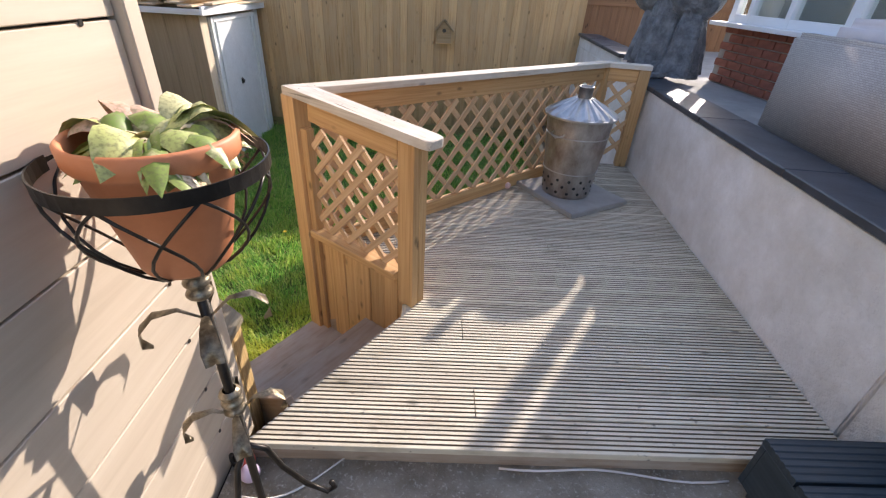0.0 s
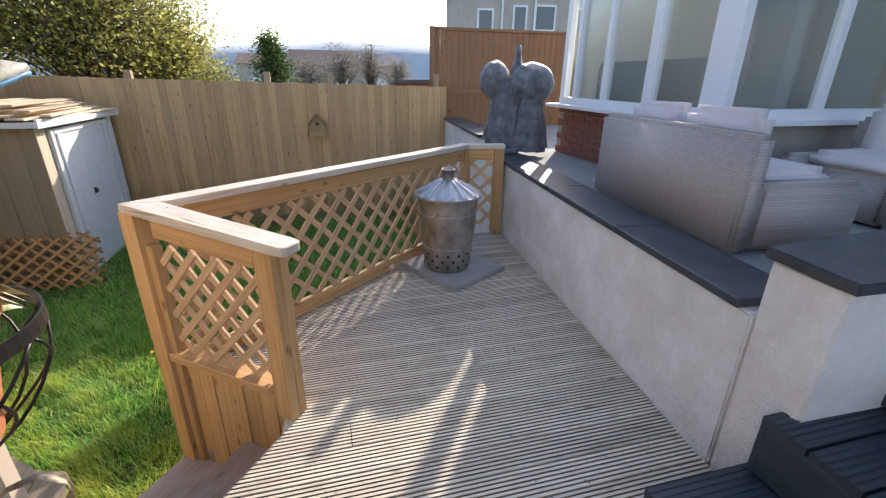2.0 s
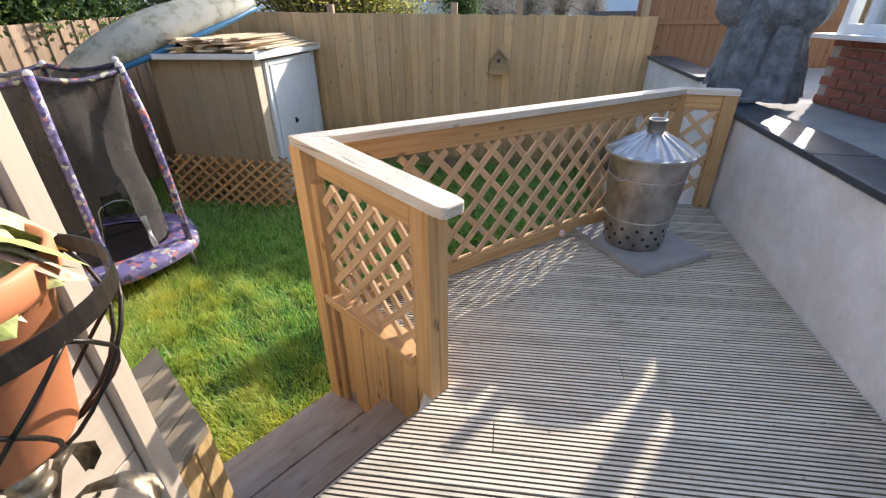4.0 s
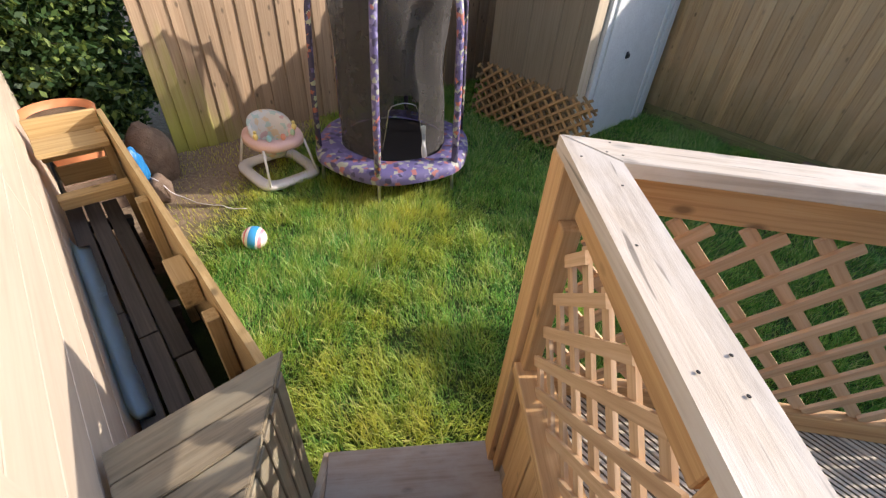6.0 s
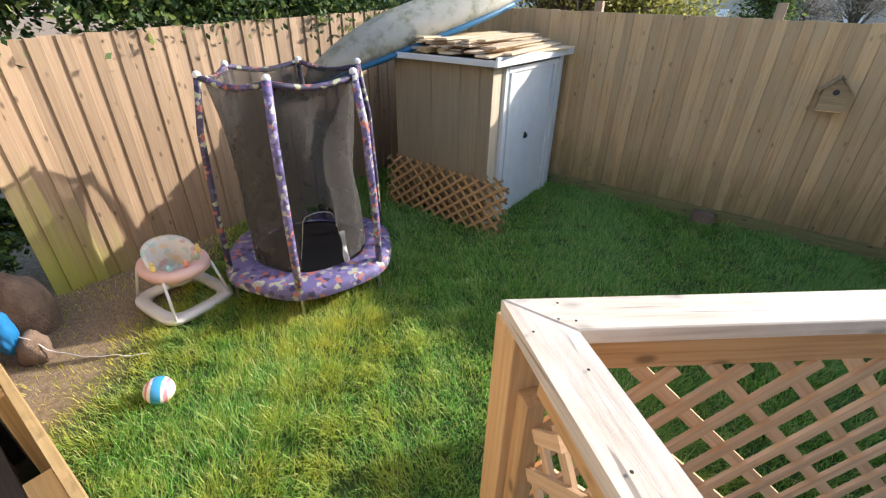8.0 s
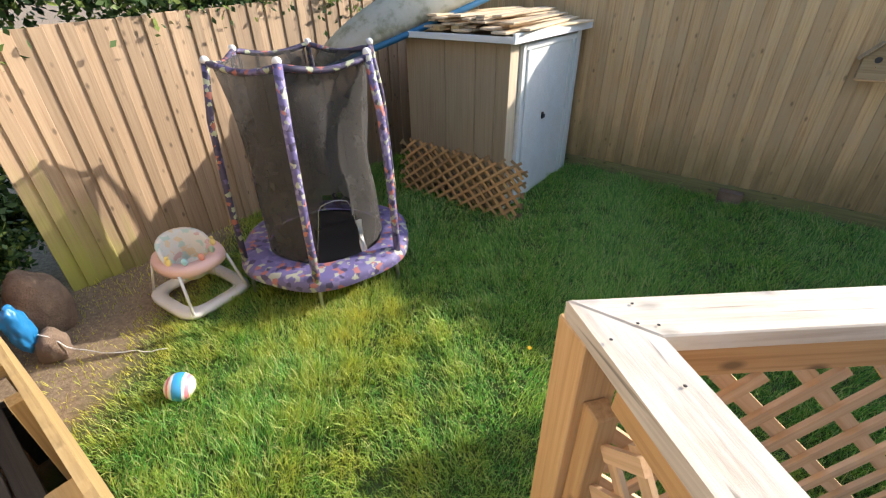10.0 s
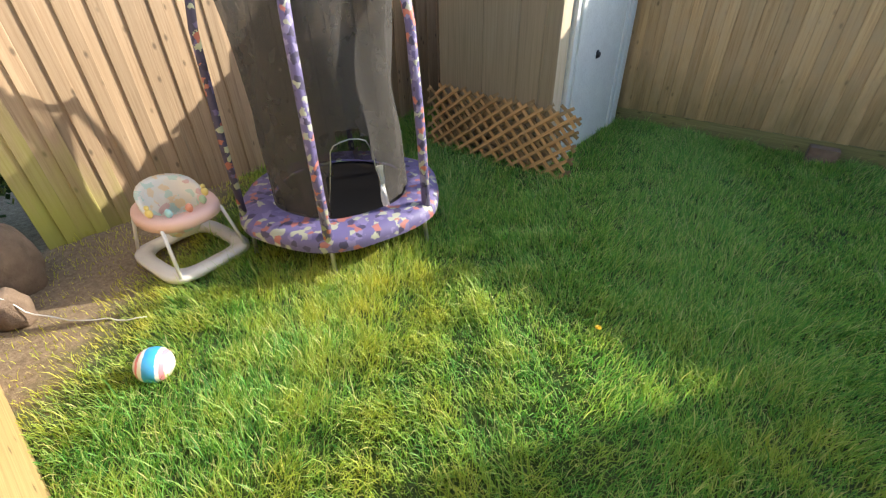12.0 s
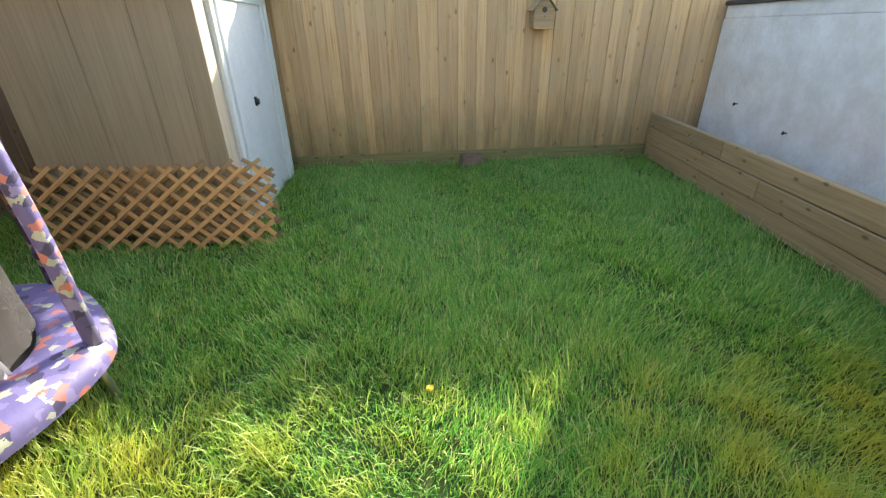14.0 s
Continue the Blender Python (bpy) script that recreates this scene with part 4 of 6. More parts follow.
def net_material():
    """Fine black mesh: mostly threads, with a little light through."""
    m, nt, b = start("black_netting", 0.8)
    b.inputs["Base Color"].default_value = (0.045, 0.041, 0.038, 1)
    tr = nt.nodes.new("ShaderNodeBsdfTransparent")
    mx = nt.nodes.new("ShaderNodeMixShader")
    v = coords(nt, (1, 1, 1), shift=False)
    f = ramp(nt, noise_tex(nt, v, 7.0, 3, 0.5), [(0.3, (0.66, 0.66, 0.66)), (0.7, (0.88, 0.88, 0.88))])
    nt.links.new(f, mx.inputs[0])
    nt.links.new(tr.outputs[0], mx.inputs[1])
    nt.links.new(b.outputs[0], mx.inputs[2])
    nt.links.new(mx.outputs[0], nt.nodes["Material Output"].inputs[0])
    return m


PURPLE = (0.125, 0.105, 0.25)
PAD = camo("patterned_purple_vinyl", PURPLE, ((0.20, 0.17, 0.34), (0.40, 0.42, 0.30), (0.42, 0.14, 0.09)), 24.0, (0.035, 0.03, 0.07))
SLEEVE = camo("patterned_pole_sleeve", PURPLE, ((0.28, 0.25, 0.45), (0.48, 0.50, 0.36), (0.60, 0.19, 0.11)), 32.0, (0.04, 0.035, 0.07))
DARK_SLEEVE = camo("dark_checked_pole_sleeve", (0.05, 0.04, 0.08), ((0.45, 0.48, 0.30), (0.14, 0.11, 0.24), (0.42, 0.13, 0.08)), 28.0, (0.03, 0.025, 0.05))
NET = net_material()


def build_trampoline():
    cx, cy, R = -3.53, 3.70, 0.735
    rim_z = -0.515
    t = thing("trampoline", (cx, cy, LAWN), "small purple patterned trampoline with black safety net", "trampoline")
    first = math.atan2(3.18 - cy, -3.04 - cx)
    angs = [first + math.tau * k / 6 for k in range(6)]
    at = lambda a, r, z: (cx + r * math.cos(a), cy + r * math.sin(a), z)
    # spring pad: a padded ring with a drooping skirt
    bm = bmesh.new()
    n = 72
    prof = [(0.50, 0.012), (0.52, 0.028), (0.60, 0.034), (0.70, 0.026), (0.75, 0.0), (0.762, -0.045), (0.756, -0.085)]
    rings = []
    for r, z in prof:
        ring = []
        for i in range(n):
            a = math.tau * i / n
            hexa = 1 + 0.018 * math.cos(6 * (a - first))
            sag = 0.012 * noise.noise((math.cos(a) * 3, math.sin(a) * 3, r * 6)) * (1.5 if z < 0 else 0.7)
            ring.append(bm.verts.new(at(a, r * hexa + sag, rim_z + z + sag)))
        rings.append(ring)
    for p, q in zip(rings, rings[1:]):
        for i in range(n):
            bm.faces.new((p[i], p[(i + 1) % n], q[(i + 1) % n], q[i]))
    part("spring_pad", bm, PAD, t, "purple padded vinyl ring with pale patches", smooth=True)
    part("mat", lathe([(0.0001, -0.02), (0.25, -0.016), (0.53, 0.0)], 48), BLACK, t, "black jumping mat", Matrix.Translation((cx, cy, rim_z)), True)
    part("rim_tube", tube([at(math.tau * i / 48, 0.72, rim_z - 0.03) for i in range(48)], 0.016, 8, True), STEEL, t, "", smooth=True)
    for k, a in enumerate(angs):
        part("leg", tube([at(a, 0.70, rim_z - 0.03), at(a, 0.72, LAWN + 0.10), at(a, 0.73, LAWN - 0.02)], 0.016, 8), STEEL, t, "grey steel leg", smooth=True)
        top = 1.05 - 0.02 * (k > 2)
        pts = [at(a, 0.735, rim_z - 0.06), at(a, 0.725, rim_z + 0.5), at(a, 0.69, 0.65), at(a, 0.62, top)]
        part("pole", tube(pts, 0.031 if k in (0, 1) else 0.025, 10), SLEEVE if k in (0, 1) else DARK_SLEEVE, t, "pole in a patterned padded sleeve", smooth=True)
        bm = bmesh.new()
        bmesh.ops.create_uvsphere(bm, u_segments=12, v_segments=8, radius=0.030)
        part("pole_cap", bm, WHITE_PLASTIC, t, "", Matrix.Translation(at(a, 0.62, top + 0.012)), True)
    # top ring of sagging sleeve between the poles
    pts = []
    for k in range(6):
        for j in range(6):
            f = j / 6
            a = angs[k] + math.tau / 6 * f
            r = 0.62 * math.cos(math.pi / 6) / math.cos(math.tau / 6 * f - math.pi / 6)
            pts.append(at(a, r, 1.03 - 0.05 * math.sin(math.pi * f)))
    part("top_ring", tube(pts, 0.022, 8, True), DARK_SLEEVE, t, "dark patterned top hoop sleeve", smooth=True)
    # net: hangs inside the poles, slack, with a torn doorway towards the house
    bm = bmesh.new()
    na, nz = 60, 26
    grid = []
    for j in range(nz + 1):
        s = j / nz
        row = []
        for i in range(na):
            a = first + math.tau * i / na
            hexa = math.cos(math.pi / 6) / math.cos((a - first) % (math.tau / 6) - math.pi / 6)
            r = (0.585 * hexa) * (1 - s) + 0.50 * s
            r -= 0.07 * math.sin(math.pi * s) * (0.6 + 0.8 * noise.noise((math.cos(a) * 2, math.sin(a) * 2, s * 2)))
            r += 0.025 * noise.noise((a * 7, s * 1.5, 3))
            row.append(bm.verts.new(at(a, r, 1.00 + (rim_z + 0.03 - 1.00) * s)))
        grid.append(row)
    door = radians(-18)
    for j in range(nz):
        for i in range(na):
            a = first + math.tau * (i + 0.5) / na
            s = (j + 0.5) / nz
            da = (a - door + math.pi) % math.tau - math.pi
            width = (0.22 + 0.55 * max(0, s - 0.62)) * min(1.0, (max(0.0, s - 0.60) / 0.10) ** 0.5)
            if s > 0.62 and abs(da + 0.12) < width:
                continue
            bm.faces.new((grid[j][i], grid[j + 1][i], grid[j + 1][(i + 1) % na], grid[j][(i + 1) % na]))
    part("safety_net", bm, NET, t, "slack torn black safety net", smooth=True)
    # grey flap of ripped net by the doorway, and its edge binding
    def rim(a, s):
        r = 0.585 * (1 - s) + 0.50 * s - 0.06 * math.sin(math.pi * s) + 0.005
        return at(a, r, 1.00 + (rim_z + 0.03 - 1.00) * s)

    def half_width(s):
        return 0.22 + 0.55 * (s - 0.62)

    pts = [rim(door - 0.12 - half_width(s) + 0.02 * noise.noise((s * 14, 1, 0)), s) for s in (0.99, 0.93, 0.87, 0.81, 0.75, 0.70)]
    pts += [rim(door - 0.12 + f * half_width(0.68), 0.655 + 0.03 * f * f + 0.01 * noise.noise((f * 4, 5, 0))) for f in (-0.85, -0.5, 0.0, 0.5, 0.85)]
    pts += [rim(door - 0.12 + half_width(s) + 0.02 * noise.noise((s * 14, 9, 0)), s) for s in (0.70, 0.75, 0.81, 0.87, 0.93, 0.99)]
    part("net_edge", tube(pts, 0.004, 6), STEEL, t, "pale frayed edge of the torn doorway", smooth=True)
    bm = bmesh.new()
    flap = []
    for j in range(7):
        s = j / 6
        z = rim_z + 0.34 - 0.33 * s
        row = [bm.verts.new(at(door + 0.16 + 0.10 * u + 0.06 * s, 0.52 + 0.02 * math.sin(u * 9 + j), z)) for u in (0, 0.35, 0.7, 1.0 - 0.3 * abs(s - 0.4))]
        flap.append(row)
    for p, q in zip(flap, flap[1:]):
        for i in range(3):
            bm.faces.new((p[i], p[i + 1], q[i + 1], q[i]))
    part("torn_flap", bm, WHITE_PLASTIC, t, "pale torn flap of lining", smooth=True)


build_trampoline()


# ---- planter trough and side passage ----
def build_planter():
    p = thing("planter_trough", (-2.3, 1.5, LAWN), "long rough timber planter trough with a splintered top edge", "planter")
    # front wall: long board with a ragged top
    bm = bmesh.new()
    n = 60
    x0, x1 = -3.72, -1.10
    top = []
    for i in range(n + 1):
        x = x0 + (x1 - x0) * i / n
        z = 0.20 + 0.015 * i / n + 0.012 * noise.noise((x * 9, 0, 0)) + 0.006 * noise.noise((x * 40, 3, 0))
        top.append((x, z))
    front = [(bm.verts.new((x, 1.515, -0.84)), bm.verts.new((x, 1.512, z))) for x, z in top]
    back = [(bm.verts.new((x, 1.490, -0.84)), bm.verts.new((x, 1.484, z - 0.004))) for x, z in top]
    for i in range(n):
        bm.faces.new((front[i + 1][0], front[i][0], front[i][1], front[i + 1][1]))
        bm.faces.new((back[i][0], back[i + 1][0], back[i + 1][1], back[i][1]))
        bm.faces.new((front[i][1], back[i][1], back[i + 1][1], front[i + 1][1]))
    bm.faces.new((front[0][0], back[0][0], back[0][1], front[0][1]))
    bm.faces.new((back[n][0], front[n][0], front[n][1], back[n][1]))
    part("front_board", bm, YELLOW_WOOD, p)
    for x in (-3.66, -2.6, -1.6):
        beam("stake", (x, 1.455, -0.80), (x, 1.455, 0.10), 0.07, 0.05, YELLOW_WOOD, p, up=(0, 1, 0))
    # far end: stepped boards
    for i, (z, y0) in enumerate(((0.13, 1.10), (-0.02, 1.10), (-0.20, 1.14))):
        beam("end_board", (-3.74, y0, z), (-3.74, 1.48, z), 0.13, 0.03, YELLOW_WOOD, p, up=(1, 0, 0))
    beam("end_shelf", (-3.58, 1.10, 0.07), (-3.58, 1.47, 0.07), 0.26, 0.03, YELLOW_WOOD, p)
    beam("end_shelf", (-3.30, 1.10, -0.16), (-3.30, 1.47, -0.16), 0.09, 0.07, YELLOW_WOOD, p)
    beam("inner_block", (-2.05, 1.44, 0.02), (-1.85, 1.44, 0.02), 0.14, 0.08, YELLOW_WOOD, p, up=(0, 1, 0))
    f = thing("passage_planks", (-2.3, 1.25, -0.5), "damp dark planks lying in the side passage", "planks")
    random.seed(4)
    for k in range(3):
        y = 1.135 + 0.095 * k
        for x0, x1 in ((-3.5, -2.3 + 0.2 * k), (-2.28 + 0.2 * k, -1.1)):
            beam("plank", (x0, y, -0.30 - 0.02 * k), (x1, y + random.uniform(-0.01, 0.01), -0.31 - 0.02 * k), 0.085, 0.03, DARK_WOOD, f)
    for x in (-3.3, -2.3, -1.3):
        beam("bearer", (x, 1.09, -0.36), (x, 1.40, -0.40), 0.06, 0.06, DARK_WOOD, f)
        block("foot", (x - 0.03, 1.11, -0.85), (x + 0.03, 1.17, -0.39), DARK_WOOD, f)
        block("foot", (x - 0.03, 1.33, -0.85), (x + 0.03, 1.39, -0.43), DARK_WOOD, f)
    # blue sheet tucked along the wall
    bm = bmesh.new()
    rows = []
    for i in range(30):
        x = -2.95 + 1.35 * i / 29
        w = 0.012 * noise.noise((x * 6, 0, 1))
        rows.append([bm.verts.new((x, 1.082, -0.19 + w)), bm.verts.new((x, 1.086 + abs(w), -0.24)), bm.verts.new((x, 1.096 + w, -0.268)), bm.verts.new((x, 1.145 + w, -0.279))])
    for a, b in zip(rows, rows[1:]):
        for i in range(3):
            bm.faces.new((a[i], b[i], b[i + 1], a[i + 1]))
    bmesh.ops.solidify(bm, geom=bm.faces[:], thickness=0.003)
    tagged(part("tarpaulin", bm, plain("blue_tarpaulin", (0.50, 0.76, 0.92), 0.45), smooth=True), "strip of blue plastic tarpaulin along the wall", "tarpaulin")


build_planter()


def build_screen():
    """Weathered box-topped gate pier beside the steps."""
    g = thing("timber_pier", (-0.95, 1.33, LAWN), "weathered timber box pier with slanting plank top beside the steps", "pier")
    # plank top, its outer end sawn off on one slant
    turn = pose(0, 0, 0, 0, 0, 90)
    cut = lambda x: 1.545 - 0.74 * (x + 1.09)
    for k in range(4):
        xa, xb = -1.09 + 0.1 * k, -1.09 + 0.1 * k + 0.097
        bm = prism([(1.085, -xb), (cut(xb), -xb), (cut(xa), -xa), (1.085, -xa)], 0.275, 0.302, 0.003)
        for v in bm.verts:
            v.co.z += 0.06 * (v.co.x - 1.09) + 0.004 * (k % 2)
        part("top_board", bm, OLD_WOOD, g, m=turn)
    a, b = Vector((-1.06, 1.515)), Vector((-0.77, 1.30))
    nrm = (0.595, 0.80, 0)
    for k in range(5):
        p = a + (b - a) * ((k + 0.5) / 5)
        beam("side_board", (*p, -0.84), (*p, 0.294 - 0.003 * k), 0.066 if k % 2 else 0.058, 0.02, OLD_WOOD, g, up=nrm)
    beam("cleat", (-1.02, 1.46, -0.45), (-0.79, 1.29, -0.45), 0.07, 0.03, YELLOW_WOOD, g, up=nrm)
    beam("cleat", (-1.02, 1.46, 0.10), (-0.79, 1.29, 0.10), 0.07, 0.03, YELLOW_WOOD, g, up=nrm)
    for k in range(3):
        y = 1.10 + 0.08 * k
        beam("front_board", (-0.745, y, -0.84), (-0.745, y, 0.262), 0.076, 0.02, YELLOW_WOOD, g, up=(1, 0, 0))


build_screen()


# ---- far-left corner: stump, pot, conifer, bag ----
def leaf_cloud(name, centres, material, size, per, spread, seed, parent, flat=0.6, label=""):
    """Many small folded leaves round each of the given points."""
    rng = np.random.default_rng(seed)
    c = np.repeat(np.array(centres, float), per, 0)
    n = len(c)
    p = c + rng.normal(0, 1, (n, 3)) * np.array(spread)
    d = rng.normal(0, 1, (n, 3))
    d[:, 2] *= flat
    d /= np.linalg.norm(d, axis=1)[:, None]
    u = np.cross(d, rng.normal(0, 1, (n, 3)))
    u /= np.linalg.norm(u, axis=1)[:, None]
    s = size * rng.uniform(0.6, 1.3, n)[:, None]
    v = np.stack((p, p + d * s * 0.5 + u * s * 0.28, p + d * s, p + d * s * 0.5 - u * s * 0.28), 1)
    me = bpy.data.meshes.new(name)
    me.vertices.add(n * 4)
    me.vertices.foreach_set("co", v.astype(np.float32).ravel())
    me.loops.add(n * 4)
    me.loops.foreach_set("vertex_index", np.arange(n * 4, dtype=np.int32))
    me.polygons.add(n)
    me.polygons.foreach_set("loop_start", np.arange(0, n * 4, 4, dtype=np.int32))
    me.update(calc_edges=True)
    me.materials.append(material)
    return put(name, me, parent, label=label)


def foliage(name, c1, c2, c3, rough=0.6, glow=0.35):
    m, nt, b = start(name, rough)
    geo = nt.nodes.new("ShaderNodeNewGeometry")
    col = ramp(nt, geo.outputs["Random Per Island"], [(0.0, c1), (0.6, c2), (1.0, c3)])
    nt.links.new(col, b.inputs["Base Color"])
    tr = nt.nodes.new("ShaderNodeBsdfTranslucent")
    nt.links.new(col, tr.inputs[0])
    mx = nt.nodes.new("ShaderNodeMixShader")
    mx.inputs[0].default_value = glow
    nt.links.new(b.outputs[0], mx.inputs[1])
    nt.links.new(tr.outputs[0], mx.inputs[2])
    nt.links.new(mx.outputs[0], nt.nodes["Material Output"].inputs[0])
    return m


CONIFER = foliage("conifer_foliage", (0.02, 0.05, 0.015), (0.05, 0.11, 0.03), (0.24, 0.32, 0.07))
SPRING = foliage("spring_foliage", (0.20, 0.20, 0.04), (0.34, 0.34, 0.08), (0.50, 0.48, 0.16), 0.6, 0.55)
HOSTA = foliage("hosta_foliage", (0.14, 0.26, 0.05), (0.26, 0.36, 0.10), (0.50, 0.46, 0.24), 0.5, 0.3)
BARK = blotchy("grey_bark", (0.10, 0.075, 0.055), (0.22, 0.18, 0.14), 9, 0.95, 50, 0.9, dist=0.02)
STONE = blotchy("rough_brown_stone", (0.15, 0.10, 0.07), (0.30, 0.215, 0.155), 5, 0.95, 40, 0.9, dist=0.02)


def build_tree(name, x, y, z0, height, crown, material, seed, label, category, leaf=0.09, per=60, tips=70, lean=0.0, conical=False):
    random.seed(seed)
    t = thing(name, (x, y, z0), label, category)
    trunk_top = height * (0.9 if conical else 0.55)
    pts = [(x + lean * s * height + 0.05 * math.sin(4 * s), y, z0 + trunk_top * s) for s in (0, 0.25, 0.5, 0.75, 1)]
    part("trunk", tube(pts, 0.05 * height ** 0.6, 8, taper=[1.3, 1, 0.8, 0.6, 0.35]), BARK, t, smooth=True)
    ends = []
    bm = bmesh.new()
    for k in range(tips):
        s = random.uniform(0.08 if conical else 0.3, 1.0)
        a = random.uniform(0, math.tau)
        if conical:
            r = crown * (1.02 - s) * random.uniform(0.6, 1.1)
            ez = z0 + height * s
            root = Vector((x + lean * s * height, y, z0 + min(s, 0.88) * trunk_top))
        else:
            q = random.uniform(0.35, 1.0)
            el = random.uniform(-0.3, 1.4)
            r = crown * q * math.cos(el)
            ez = z0 + height * 0.55 + height * 0.45 * q * math.sin(el) * random.uniform(0.8, 1.15)
            root = Vector(pts[random.choice((2, 3, 4))])
        e = Vector((x + lean * height * s + r * math.cos(a), y + r * math.sin(a), ez))
        mid = (root + e) / 2 + Vector((0, 0, 0.05 * height * (0.4 if conical else 1)))
        tube([root, mid, e], 0.012 * height ** 0.5, 5, taper=[1.4, 0.8, 0.25], bm=bm)
        ends += [tuple(e), tuple((mid + e) / 2)]
    part("branchwork", bm, BARK, t, smooth=True)
    sp = crown * (0.10 if conical else 0.13)
    leaf_cloud("crown", ends, material, leaf, per, (sp, sp, sp * 0.8), seed, t)


def build_left_corner():
    bm = bmesh.new()
    bmesh.ops.create_icosphere(bm, subdivisions=4, radius=1)
    for v in bm.verts:
        c = v.co
        k = 1 + 0.16 * noise.noise(c * 1.7) + 0.05 * noise.noise(c * 6)
        v.co = Vector((c.x * 0.22 * k, c.y * 0.18 * k, c.z * 0.31 * k))
    tagged(part("tree_stump", bm, STONE, m=Matrix.Translation((-4.62, 1.78, LAWN + 0.22)), smooth=True), "weathered brown tree stump at the fence's end", "stump")
    bm = bmesh.new()
    bmesh.ops.create_icosphere(bm, subdivisions=3, radius=1)
    for v in bm.verts:
        k = 1 + 0.25 * noise.noise(v.co * 2.0 + Vector((5, 0, 0)))
        v.co = Vector((v.co.x * 0.13 * k, v.co.y * 0.10 * k, v.co.z * 0.14 * k))
    tagged(part("rock", bm, STONE, m=Matrix.Translation((-4.22, 1.70, LAWN + 0.08)), smooth=True), "rough pale rock beside the stump", "rock")
    # terracotta pot of dead stems
    pot = thing("terracotta_pot", (-4.45, 1.30, -0.30), "wide terracotta pot of dry soil behind the planter", "pot")
    part("bowl", lathe([(0.14, -0.30), (0.19, -0.05), (0.22, 0.16), (0.235, 0.16), (0.245, 0.22), (0.22, 0.23), (0.20, 0.16)], 40), TERRACOTTA, pot, "", Matrix.Translation((-4.42, 1.28, -0.22)), True)
    part("soil", lathe([(0.0001, 0.19), (0.21, 0.17)], 24), SOIL, pot, "", Matrix.Translation((-4.42, 1.28, -0.22)))
    block("plinth", (-4.65, 1.10, -0.85), (-4.25, 1.46, -0.52), STONE, pot)
    # blue bag
    bm = bmesh.new()
    bmesh.ops.create_icosphere(bm, subdivisions=4, radius=1)
    for v in bm.verts:
        k = 1 + 0.22 * noise.noise(v.co * 2.5 + Vector((0, 9, 0))) + 0.08 * noise.noise(v.co * 7)
        v.co = Vector((v.co.x * 0.06 * k, v.co.y * 0.075 * k, v.co.z * 0.19 * k))
    tagged(part("plastic_bag", bm, plain("blue_plastic_bag", (0.02, 0.20, 0.48), 0.35), m=Matrix.Translation((-4.26, 1.60, LAWN + 0.30)), smooth=True), "crumpled bright blue plastic bag by the stump", "bag")
    pts = [(-4.20 + 0.62 * i / 16, 1.66 + 0.52 * i / 16 + 0.012 * math.sin(i * 1.3), LAWN + 0.035 + 0.20 * max(0.0, 1 - i / 7) ** 1.5 + 0.006 * math.sin(i * 1.7)) for i in range(17)]
    tagged(part("rope", tube(pts, 0.004, 6), WHITE_PLASTIC, smooth=True), "thin pale rope lying on the bare soil", "rope")
    # overgrown conifer hedge behind the passage and fence
    random.seed(9)
    h = thing("conifer_hedge", (-5.6, 1.3, LAWN), "dark green overgrown conifer hanging over the passage", "hedge")
    ends = []
    bm = bmesh.new()
    for k in range(330):
        a = random.uniform(-1.3, 1.7)
        z = random.uniform(-0.6, 2.4)
        r = random.uniform(0.5, 1.15) * (1.0 - 0.08 * max(z, 0))
        root = Vector((-5.95, 1.30, z - 0.1))
        e = Vector((-5.95 + r * math.cos(a) * 0.95, 1.30 + r * math.sin(a) * 0.8, z + random.uniform(-0.05, 0.15)))
        tube([root, (root + e) / 2 + Vector((0, 0, 0.05)), e], 0.012, 5, taper=[1.2, 0.8, 0.3], bm=bm)
        ends += [tuple(e), tuple(root.lerp(e, 0.8))]
    part("branchwork", bm, BARK, h, smooth=True)
    part("trunk", tube([(-5.95, 1.2, LAWN - 0.02), (-5.9, 1.25, 0.6), (-5.9, 1.25, 2.0)], 0.09, 8, taper=[1.2, 1, 0.5]), BARK, h, smooth=True)
    leaf_cloud("foliage", ends, CONIFER, 0.075, 75, (0.075, 0.075, 0.06), 12, h, flat=0.9)
    # branches over the pale fence
    o = thing("overhanging_conifer", (-5.9, 4.4, LAWN), "dark conifer overhanging the pale fence", "tree")
    ends = []
    bm = bmesh.new()
    for k in range(300):
        yy = random.uniform(2.3, 7.0)
        root = Vector((-6.1, yy, random.uniform(1.2, 2.6)))
        e = Vector((random.uniform(-5.75, -5.05), yy + random.uniform(-0.3, 0.3), random.uniform(1.3, 2.9) - 0.05 * abs(yy - 4)))
        tube([root, (root + e) / 2 + Vector((0, 0, 0.06)), e], 0.013, 5, taper=[1.2, 0.8, 0.3], bm=bm)
        ends += [tuple(e), tuple(root.lerp(e, 0.6))]
    part("branchwork", bm, BARK, o, smooth=True)
    part("trunk", tube([(-6.3, 4.4, LAWN - 0.03), (-6.25, 4.4, 1.5), (-6.2, 4.4, 3.4)], 0.12, 8, taper=[1.2, 1, 0.5]), BARK, o, smooth=True)
    leaf_cloud("foliage", ends, CONIFER, 0.075, 110, (0.13, 0.17, 0.13), 15, o, flat=0.9)


build_left_corner()


